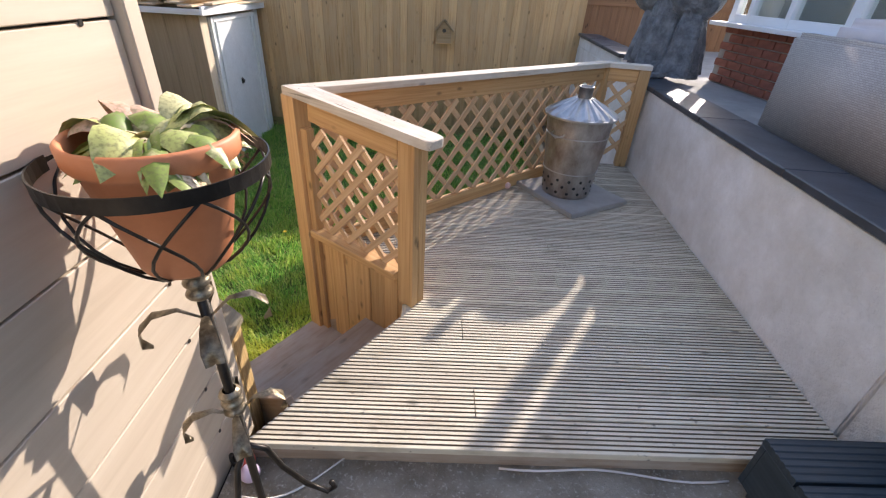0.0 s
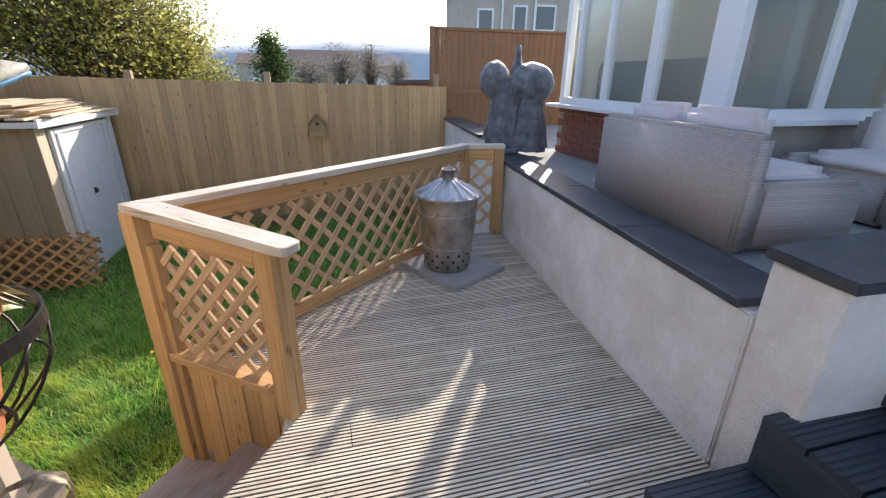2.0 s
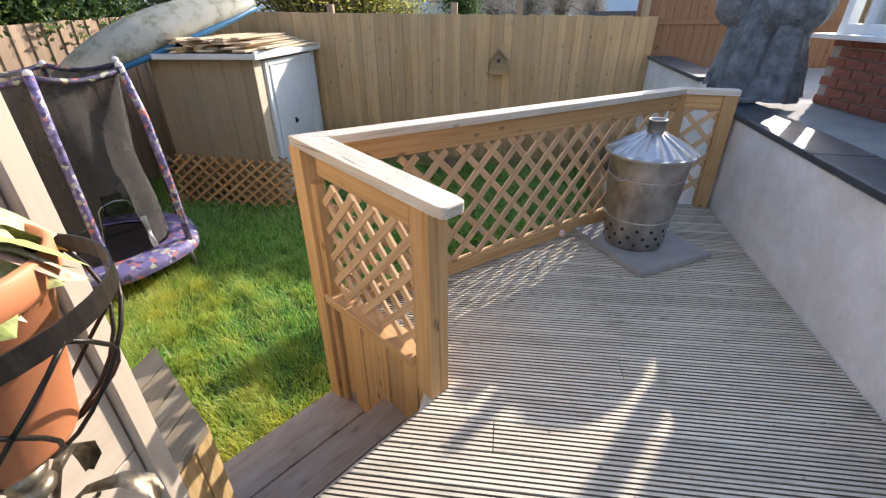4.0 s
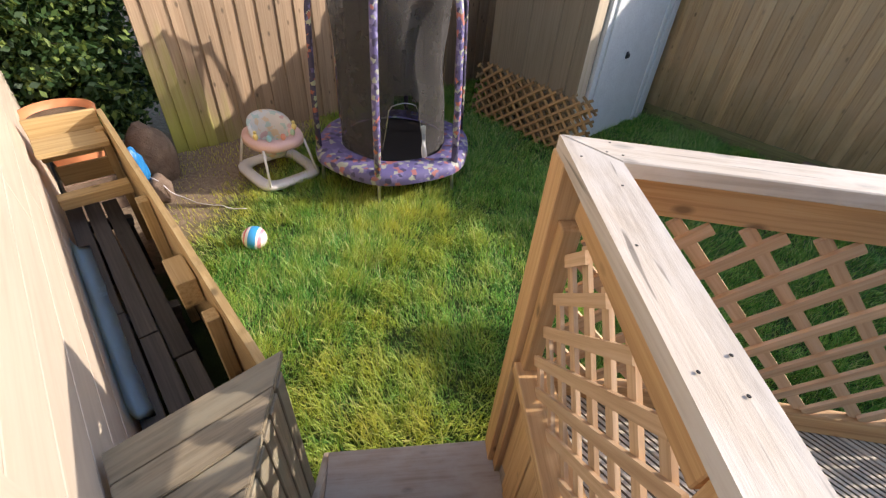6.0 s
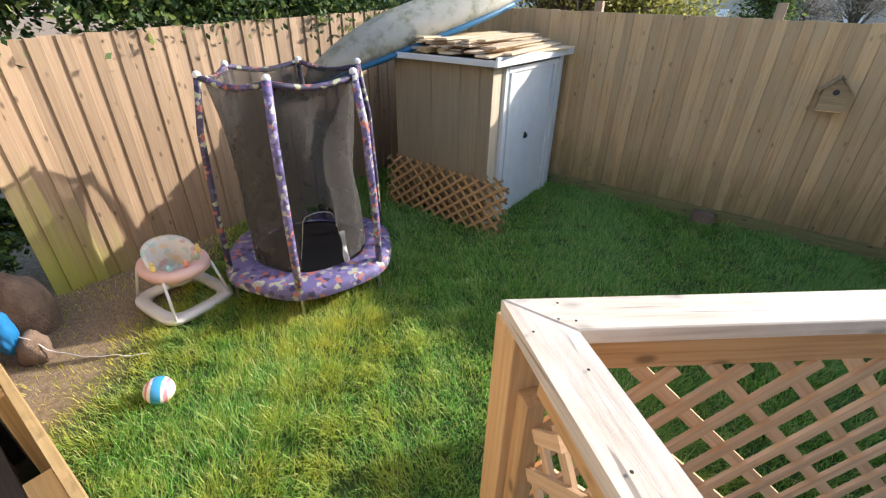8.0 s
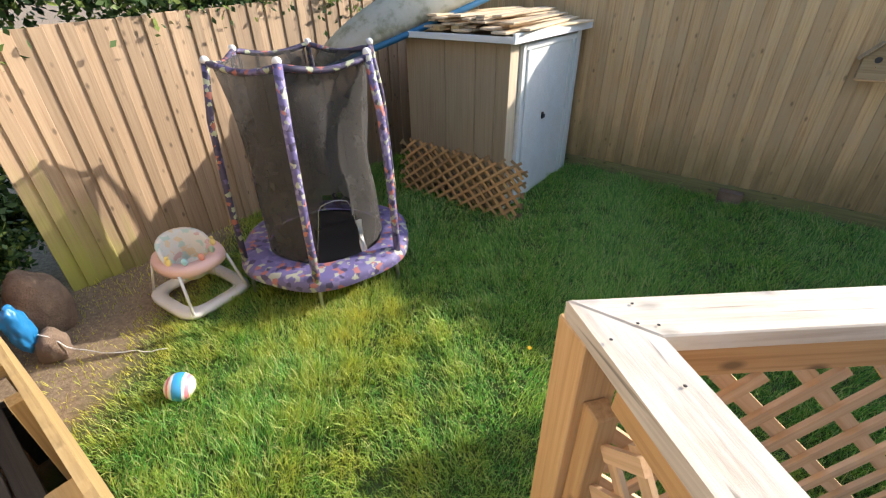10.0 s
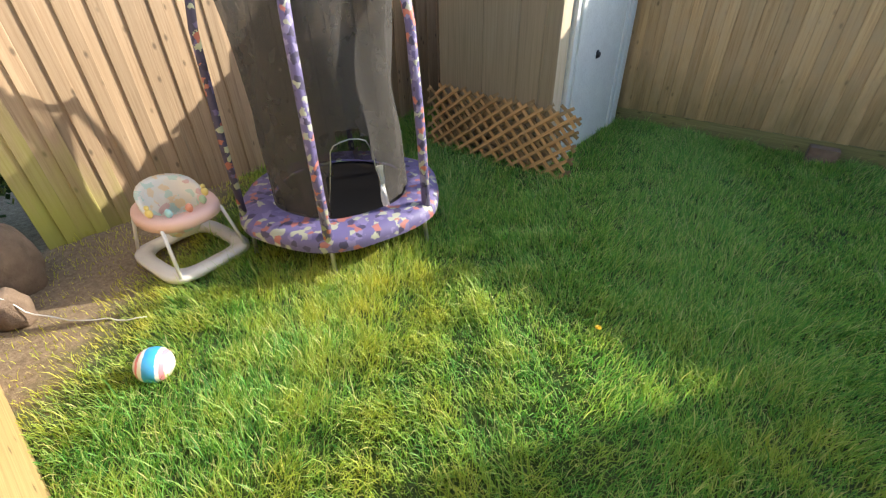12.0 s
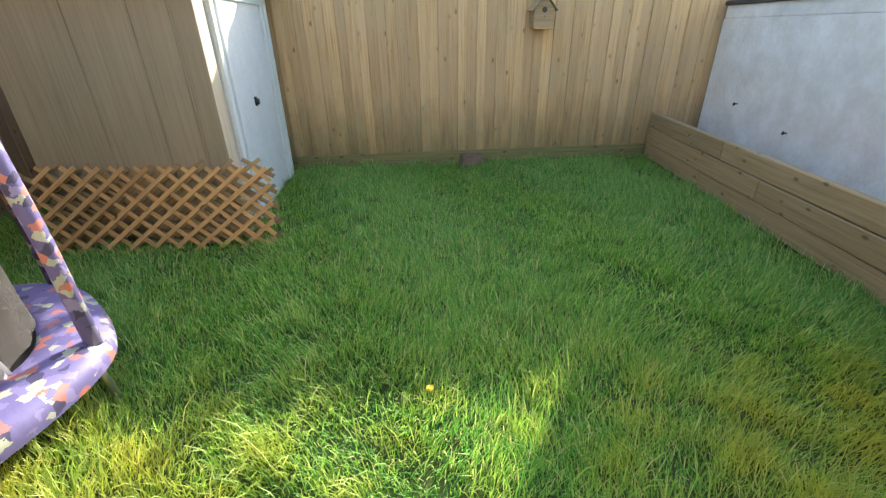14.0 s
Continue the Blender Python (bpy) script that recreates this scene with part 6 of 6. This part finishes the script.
# ---- house, conservatory windows ----
def glass_material():
    """Thin clear glass: lets light straight through and mirrors at a glance."""
    m, nt, b = start("window_glass", 0.02)
    clear = nt.nodes.new("ShaderNodeBsdfTransparent")
    clear.inputs[0].default_value = (0.93, 0.96, 0.95, 1)
    gloss = nt.nodes.new("ShaderNodeBsdfGlossy")
    gloss.inputs["Roughness"].default_value = 0.01
    lw = nt.nodes.new("ShaderNodeLayerWeight")
    lw.inputs[0].default_value = 0.5
    fr = math_node(nt, "ADD", math_node(nt, "MULTIPLY", math_node(nt, "POWER", lw.outputs["Facing"], 4.0), 0.8), 0.05)
    mx = nt.nodes.new("ShaderNodeMixShader")
    nt.links.new(fr, mx.inputs[0])
    nt.links.new(clear.outputs[0], mx.inputs[1])
    nt.links.new(gloss.outputs[0], mx.inputs[2])
    nt.links.new(mx.outputs[0], nt.nodes["Material Output"].inputs[0])
    return m


GLASS = glass_material()


def sheet_material():
    """Milky roofing sheet that glows with the daylight above it."""
    m, nt, b = start("milky_polycarbonate", 0.4)
    tr = nt.nodes.new("ShaderNodeBsdfTranslucent")
    tr.inputs[0].default_value = (0.80, 0.82, 0.82, 1)
    mx = nt.nodes.new("ShaderNodeMixShader")
    mx.inputs[0].default_value = 0.75
    b.inputs["Base Color"].default_value = (0.75, 0.77, 0.78, 1)
    nt.links.new(b.outputs[0], mx.inputs[1])
    nt.links.new(tr.outputs[0], mx.inputs[2])
    nt.links.new(mx.outputs[0], nt.nodes["Material Output"].inputs[0])
    return m


POLYCARBONATE = sheet_material()
BRICK = blotchy("red_brick", (0.20, 0.065, 0.04), (0.31, 0.11, 0.07), 12, 0.9, 70, 0.5)
MORTAR = blotchy("mortar", (0.30, 0.27, 0.24), (0.38, 0.35, 0.31), 9, 0.95, 90, 0.4)
BLIND = plain("grey_vertical_blind", (0.36, 0.35, 0.33), 0.8)
INDOOR = plain("pale_interior_floor", (0.55, 0.52, 0.48), 0.9)
HOUSE_RENDER = blotchy("beige_house_render", (0.42, 0.38, 0.34), (0.50, 0.46, 0.41), 2, 0.95, 50, 0.3)
ROOF_TILE = blotchy("brown_roof_tiles", (0.12, 0.085, 0.07), (0.20, 0.14, 0.11), 8, 0.9, 40, 0.6)


def build_conservatory():
    X, y0, y1 = 2.78, 2.5, 4.74
    zs, zt = 1.235, 2.52
    tagged(part("wall_conservatory", prism([(X + 0.012, y0), (X + 0.22, y0), (X + 0.22, y1 - 0.012), (X + 0.012, y1 - 0.012)], 0.70, zs - 0.03), MORTAR), "dwarf brick wall below the windows", "wall", kind="structure")
    tagged(part("wall_conservatory_end", prism([(X + 0.22, y1 - 0.22), (5.2, y1 - 0.22), (5.2, y1 - 0.012), (X + 0.22, y1 - 0.012)], 0.70, zs - 0.03), MORTAR), "dwarf brick wall at the conservatory's end", "wall", kind="structure")
    # windows along the patio
    w = thing("window_1", (X, 3.6, zs), "white plastic framed conservatory windows", "window", kind="structure")
    beam("window_sill", (X - 0.05, 2.5, zs - 0.012), (X - 0.05, y1 + 0.09, zs - 0.012), 0.16, 0.035, PVC, w)
    beam("window_frame", (X + 0.03, 2.5, zs + 0.04), (X + 0.03, y1, zs + 0.04), 0.07, 0.07, PVC, w)
    beam("window_frame", (X + 0.03, 2.5, zt), (X + 0.03, y1, zt), 0.07, 0.09, PVC, w)
    posts = ((4.69, 0.08), (4.45, 0.05), (3.93, 0.06), (3.30, 0.10), (2.62, 0.22))
    for y, t in posts:
        beam("window_frame", (X + 0.03, y, zs), (X + 0.03, y, zt), t, 0.075, PVC, w, up=(1, 0, 0))
    for (ya, ta), (yb, tb) in zip(posts, posts[1:]):
        p = block("pane", (X + 0.03, yb + tb / 2, zs + 0.07), (X + 0.038, ya - ta / 2, zt - 0.04), GLASS, w, bevel=0)
        p.visible_shadow = False
    e = thing("window_2", (3.9, y1, zs), "white plastic framed conservatory end window", "window", kind="structure")
    for x in (4.1, 4.62):
        beam("window_frame", (x, y1 - 0.05, zs), (x, y1 - 0.05, zt), 0.07, 0.07, PVC, e, up=(0, 1, 0))
        p = block("pane", (x + 0.035, y1 - 0.054, zs + 0.05), (x + 0.48, y1 - 0.046, zt - 0.04), GLASS, e, bevel=0)
        p.visible_shadow = False
    p = block("pane", (X + 0.08, y1 - 0.054, zs + 0.05), (4.065, y1 - 0.046, zt - 0.04), GLASS, e, bevel=0)
    p.visible_shadow = False
    beam("window_frame", (X, y1 - 0.05, zs + 0.02), (5.2, y1 - 0.05, zs + 0.02), 0.07, 0.07, PVC, e)
    beam("window_frame", (X, y1 - 0.05, zt), (5.2, y1 - 0.05, zt), 0.07, 0.09, PVC, e)
    # side window towards the doors, blinds drawn behind it
    D = 4.55
    g = thing("window_3", (3.7, y0, zs), "white plastic framed conservatory side window", "window", kind="structure")
    tagged(part("wall_conservatory_side", prism([(X + 0.222, y0), (D, y0), (D, y0 + 0.2), (X + 0.222, y0 + 0.2)], 0.70, zs - 0.03), MORTAR), "dwarf brick wall beside the patio doors", "wall", kind="structure")
    beam("window_sill", (X + 0.1, y0 - 0.02, zs - 0.012), (D, y0 - 0.02, zs - 0.012), 0.12, 0.035, PVC, g)
    for z in (zs + 0.04, zt):
        beam("window_frame", (X + 0.1, y0 + 0.03, z), (D, y0 + 0.03, z), 0.07, 0.075, PVC, g)
    for x in (3.62, D - 0.04):
        beam("window_frame", (x, y0 + 0.03, zs), (x, y0 + 0.03, zt), 0.07, 0.07, PVC, g, up=(0, 1, 0))
    for xa, xb in ((X + 0.14, 3.58), (3.66, D - 0.08)):
        p = block("pane", (xa, y0 + 0.03, zs + 0.07), (xb, y0 + 0.038, zt - 0.04), GLASS, g, bevel=0)
        p.visible_shadow = False
    b = thing("vertical_blind", (3.6, y0 + 0.2, 1.3), "grey vertical slat blinds behind the glass", "blind")
    x = X + 0.26
    while x < D - 0.1:
        beam("blind_slat", (x, y0 + 0.26, zs), (x, y0 + 0.26, zt - 0.05), 0.105, 0.003, BLIND, b, up=(0.5, 0.85, 0), bevel=0)
        x += 0.125
    beam("headrail", (X + 0.2, y0 + 0.26, zt - 0.03), (D, y0 + 0.26, zt - 0.03), 0.05, 0.04, PVC, b)
    # blinds added to keep sun off the deck, pale so the panes look brighter
    pale = plain("pale_added_blind", (0.72, 0.72, 0.70), 0.8)
    b = thing("vertical_blind", (4.0, y1 - 0.3, 1.3), "closed vertical slat blinds added inside the end window to block sun", "blind")
    x = X + 0.10
    while x < 5.15:
        beam("blind_slat", (x, y1 - 0.28, zs - 0.05), (x, y1 - 0.28, zt - 0.05), 0.125, 0.003, pale, b, up=(0.3, 0.95, 0), bevel=0)
        x += 0.112
    beam("headrail", (X + 0.1, y1 - 0.28, zt - 0.03), (5.18, y1 - 0.28, zt - 0.03), 0.05, 0.04, PVC, b)
    # glazed doors set back beside it
    d = thing("door_1", (D, 1.5, 0.70), "white framed glazed patio doors", "door", kind="structure")
    for y, t in ((2.40, 0.12), (1.50, 0.14), (0.6, 0.12)):
        beam("door_frame", (D + 0.04, y, 0.70), (D + 0.04, y, zt), t, 0.07, PVC, d, up=(1, 0, 0))
    for z in (0.76, zt):
        beam("door_frame", (D + 0.04, 0.6, z), (D + 0.04, 2.46, z), 0.07, 0.12, PVC, d)
    for ya, yb in ((2.34, 1.57), (1.43, 0.66)):
        p = block("pane", (D + 0.04, yb, 0.82), (D + 0.048, ya, zt - 0.06), GLASS, d, bevel=0)
        p.visible_shadow = False
    tagged(part("wall_above_doors", prism([(D, -6), (D + 0.2, -6), (D + 0.2, y0 - 0.002), (D, y0 - 0.002)], zt + 0.06, 3.2), HOUSE_RENDER), "beige rendered wall above the patio doors", "wall", kind="structure")
    tagged(part("wall_beside_doors", prism([(D, -6), (D + 0.2, -6), (D + 0.2, 0.53), (D, 0.53)], 0.69, zt + 0.058), HOUSE_RENDER), "beige rendered wall beside the patio doors", "wall", kind="structure")
    tagged(part("floor_conservatory", prism([(X + 0.22, y0), (5.2, y0), (5.2, y1 - 0.22), (X + 0.22, y1 - 0.22)], 0.701, 0.72), INDOOR), "dim conservatory floor", "floor", kind="structure")
    # added panel: cuts the sun off the deck and greys the lower panes
    tagged(part("indoor_sofa", prism([(3.02, 2.78), (3.14, 2.78), (3.14, 4.42), (3.02, 4.42)], 0.721, 1.66, 0.02), BLIND), "tall grey panel added behind the conservatory glass to block sun", "sofa")
    # roof sheet of the conservatory and the house behind
    bm = bmesh.new()
    v = [bm.verts.new(p) for p in ((X - 0.10, y0 - 0.1, 2.58), (5.25, y0 - 0.1, 3.25), (5.25, y1 + 0.08, 3.25), (X - 0.10, y1 + 0.08, 2.58))]
    bm.faces.new(v)
    bmesh.ops.solidify(bm, geom=bm.faces[:], thickness=0.0001)
    tagged(part("roof_conservatory", bm, POLYCARBONATE), "milky translucent conservatory roof sheet", "roof", kind="structure")
    tagged(part("house_wall", prism([(5.2, -6), (5.45, -6), (5.45, y1), (5.2, y1)], 0.7, 5.2), HOUSE_RENDER), "beige rendered house wall", "wall", kind="structure")
    tagged(part("house_end_wall", prism([(5.45, y1 - 0.25), (10, y1 - 0.25), (10, y1), (5.45, y1)], 0.7, 5.2), HOUSE_RENDER), "beige rendered house end wall", "wall", kind="structure")
    tagged(part("house_roof", prism([(5.0, -6), (10.2, -6), (10.2, y1 + 0.2), (5.0, y1 + 0.2)], 5.2, 5.4), ROOF_TILE), "brown tiled house roof", "roof", kind="structure")


build_conservatory()


def build_neighbours():
    h = thing("neighbour_house", (9, 30, LAWN), "beige rendered two storey neighbouring house", "house")
    dark = plain("dark_window_glass", (0.10, 0.11, 0.13), 0.1, grime=0.02)
    part("wall", prism([(8.0, 25), (18, 23.5), (18.6, 30), (8.6, 31.5)], LAWN - 0.03, 6.4), HOUSE_RENDER, h)
    A, B = Vector((8.0, 25, 0)), Vector((18, 23.5, 0))
    bm = bmesh.new()
    v = [bm.verts.new(p) for p in ((7.6, 24.6, 6.35), (18.4, 23.0, 6.35), (19, 30.4, 6.35), (8.2, 32, 6.35), (8.4, 28.3, 8.4), (18.6, 26.8, 8.4))]
    for f in ((0, 1, 5, 4), (2, 3, 4, 5), (3, 0, 4), (1, 2, 5), (3, 2, 1, 0)):
        bm.faces.new([v[i] for i in f])
    part("roof", bm, ROOF_TILE, h)
    d = (B - A).normalized()
    n = Vector((d.y, -d.x, 0))
    for q, z, wd, ht in ((1.0, 4.3, 0.9, 1.4), (2.9, 4.5, 0.8, 1.4), (4.3, 4.6, 1.2, 1.3), (6.4, 4.5, 1.4, 1.3), (2.2, 0.9, 1.0, 1.5), (4.4, 0.9, 1.6, 1.5), (7.0, 0.9, 1.4, 1.5)):
        c = A + d * q + Vector((0, 0, z))
        win = beam("window", c - d * wd / 2 + n * 0.02, c + d * wd / 2 + n * 0.02, ht, 0.05, PVC, h, up=tuple(n))
        beam("pane", c - d * (wd / 2 - 0.1) + n * 0.05, c + d * (wd / 2 - 0.1) + n * 0.05, ht - 0.2, 0.012, dark, win, up=tuple(n))
    for q in (1.9, 3.7):
        c = A + d * q + n * 0.08
        part("downpipe", tube([c + Vector((0, 0, LAWN)), c + Vector((0, 0, 6.35))], 0.06, 8), PVC, h)
    part("gutter", tube([(7.6, 24.6, 6.42), (18.4, 23.0, 6.42)], 0.08, 8), PVC, h)
    beam("band", A + n * 0.03 + Vector((0, 0, 2.5)), B + n * 0.03 + Vector((0, 0, 2.5)), 0.12, 0.05, PAVING, h, up=tuple(n))
    c = A + d * 0.5 + n * 0.3 + Vector((0, 0, 2.9))
    part("satellite_dish", lathe([(0.0001, 0.0), (0.16, 0.02), (0.32, 0.11)], 18), STEEL, h, "", look(c, c + Vector((-1, -1, 0.5))))
    for k, (x, y, w2, ht, lab) in enumerate(((2.9, 13.2, 1.3, 2.2, "small red brick outhouse with flat roof"), (0.6, 38, 5.0, 3.2, "low pale bungalow in the distance"), (4.5, 46, 6.0, 3.4, "low pale bungalow in the distance"), (-5, 55, 7, 3.6, "low pale bungalow in the distance"))):
        b = thing("outhouse" if k == 0 else "bungalow", (x, y, LAWN), lab, "house")
        z0 = LAWN - 0.03
        wl = part("wall", prism([(x - w2 / 2, y), (x + w2 / 2, y), (x + w2 / 2, y + w2), (x - w2 / 2, y + w2)], z0, z0 + ht), BRICK if k == 0 else HOUSE_RENDER, b)
        if k == 0:
            part("roof", prism([(x - w2 / 2 - 0.1, y - 0.1), (x + w2 / 2 + 0.1, y - 0.1), (x + w2 / 2 + 0.1, y + w2), (x - w2 / 2 - 0.1, y + w2)], z0 + ht + 0.002, z0 + ht + 0.10), SLATE, b)
            beam("door", (x - 0.1, y - 0.02, z0 + 0.2), (x - 0.1, y - 0.02, z0 + 2.0), 0.3, 0.03, PVC, b, up=(0, -1, 0))
        else:
            bm = bmesh.new()
            a = w2 / 2 + 0.3
            v = [bm.verts.new(p) for p in ((x - a, y - 0.3, z0 + ht), (x + a, y - 0.3, z0 + ht), (x + a, y + w2, z0 + ht), (x - a, y + w2, z0 + ht), (x - a, y + w2 / 2, z0 + ht + 1.2), (x + a, y + w2 / 2, z0 + ht + 1.2))]
            for f in ((0, 1, 5, 4), (2, 3, 4, 5), (3, 0, 4), (1, 2, 5), (3, 2, 1, 0)):
                bm.faces.new([v[i] for i in f])
            part("roof", bm, ROOF_TILE if k % 2 else SLATE, b)
            for s in (-1, 1):
                beam("window", (x + s * w2 / 4 - 0.5, y - 0.02, z0 + 1.7), (x + s * w2 / 4 + 0.5, y - 0.02, z0 + 1.7), 1.0, 0.05, PVC, b, up=(0, -1, 0))


build_neighbours()


def build_distance():
    # far hill across the valley
    hill = blotchy("hazy_far_hillside", (0.34, 0.39, 0.42), (0.44, 0.48, 0.50), 0.02, 1.0, 0.2, 0.1)
    bm = bmesh.new()
    rows = []
    for i in range(90):
        x = -700 + 1500 * i / 89
        h = 38 + 10 * math.sin(x * 0.006 + 0.6) + 3 * noise.noise((x * 0.02, 0, 0)) - max(0, (x - 60) * 0.05)
        rows.append([bm.verts.new((x, 560, LAWN - 0.5)), bm.verts.new((x, 600, h * 0.7)), bm.verts.new((x, 660, h)), bm.verts.new((x, 800, LAWN - 0.5))])
    for p, q in zip(rows, rows[1:]):
        for i in range(3):
            bm.faces.new((p[i], q[i], q[i + 1], p[i + 1]))
    tagged(part("backdrop", bm, hill, smooth=True), "hazy blue-grey hill across the valley", "hill", kind="structure")
    build_tree("shrub_willow", -4.4, 11.2, LAWN, 5.2, 2.3, SPRING, 31, "tall loose shrub in yellow-green spring leaf behind the fence", "tree", 0.085, 36, 260)
    build_tree("shrub_willow", -3.4, 12.6, LAWN, 4.2, 1.6, SPRING, 32, "tall loose shrub in yellow-green spring leaf behind the fence", "tree", 0.085, 36, 220)
    build_tree("shrub_willow", -6.6, 10.8, LAWN, 5.8, 2.3, SPRING, 33, "tall loose shrub in yellow-green spring leaf behind the fence", "tree", 0.085, 36, 220)
    build_tree("conifer_tree", -1.05, 13.0, LAWN, 3.3, 1.35, CONIFER, 34, "small dark green conifer beyond the fence", "tree", 0.07, 60, 120, conical=True)
    build_tree("dark_conifer", -6.3, 8.9, LAWN, 6.2, 1.9, CONIFER, 35, "tall dark conifer behind the shed", "tree", 0.09, 70, 150, conical=True)
    bare = foliage("bare_winter_twigs", (0.20, 0.17, 0.14), (0.27, 0.23, 0.19), (0.33, 0.30, 0.22))
    for k, (x, y, h) in enumerate(((1.4, 30, 4.4), (3.6, 33, 4.8), (-0.6, 28, 3.6), (6.0, 36, 4.2))):
        build_tree("bare_tree", x, y, LAWN, h, 1.6, bare, 40 + k, "hazy leafless tree in the valley", "tree", 0.10, 24, 70)


build_distance()

# ---- bricks under the windows ----
brick_wall = bpy.data.objects["wall_conservatory"]
brick_me = box_mesh(0.21, 0.062, 0.02, BRICK, 0.003)
for row in range(7):
    z = 0.745 + 0.073 * row
    for i in range(18):
        y = 2.62 + 0.222 * i + (0.11 if row % 2 else 0)
        if y < 4.64:
            put("brick", brick_me, brick_wall, beam_pose((2.785, y - 0.1, z), (2.785, y + 0.1, z), up=(-1, 0, 0)))
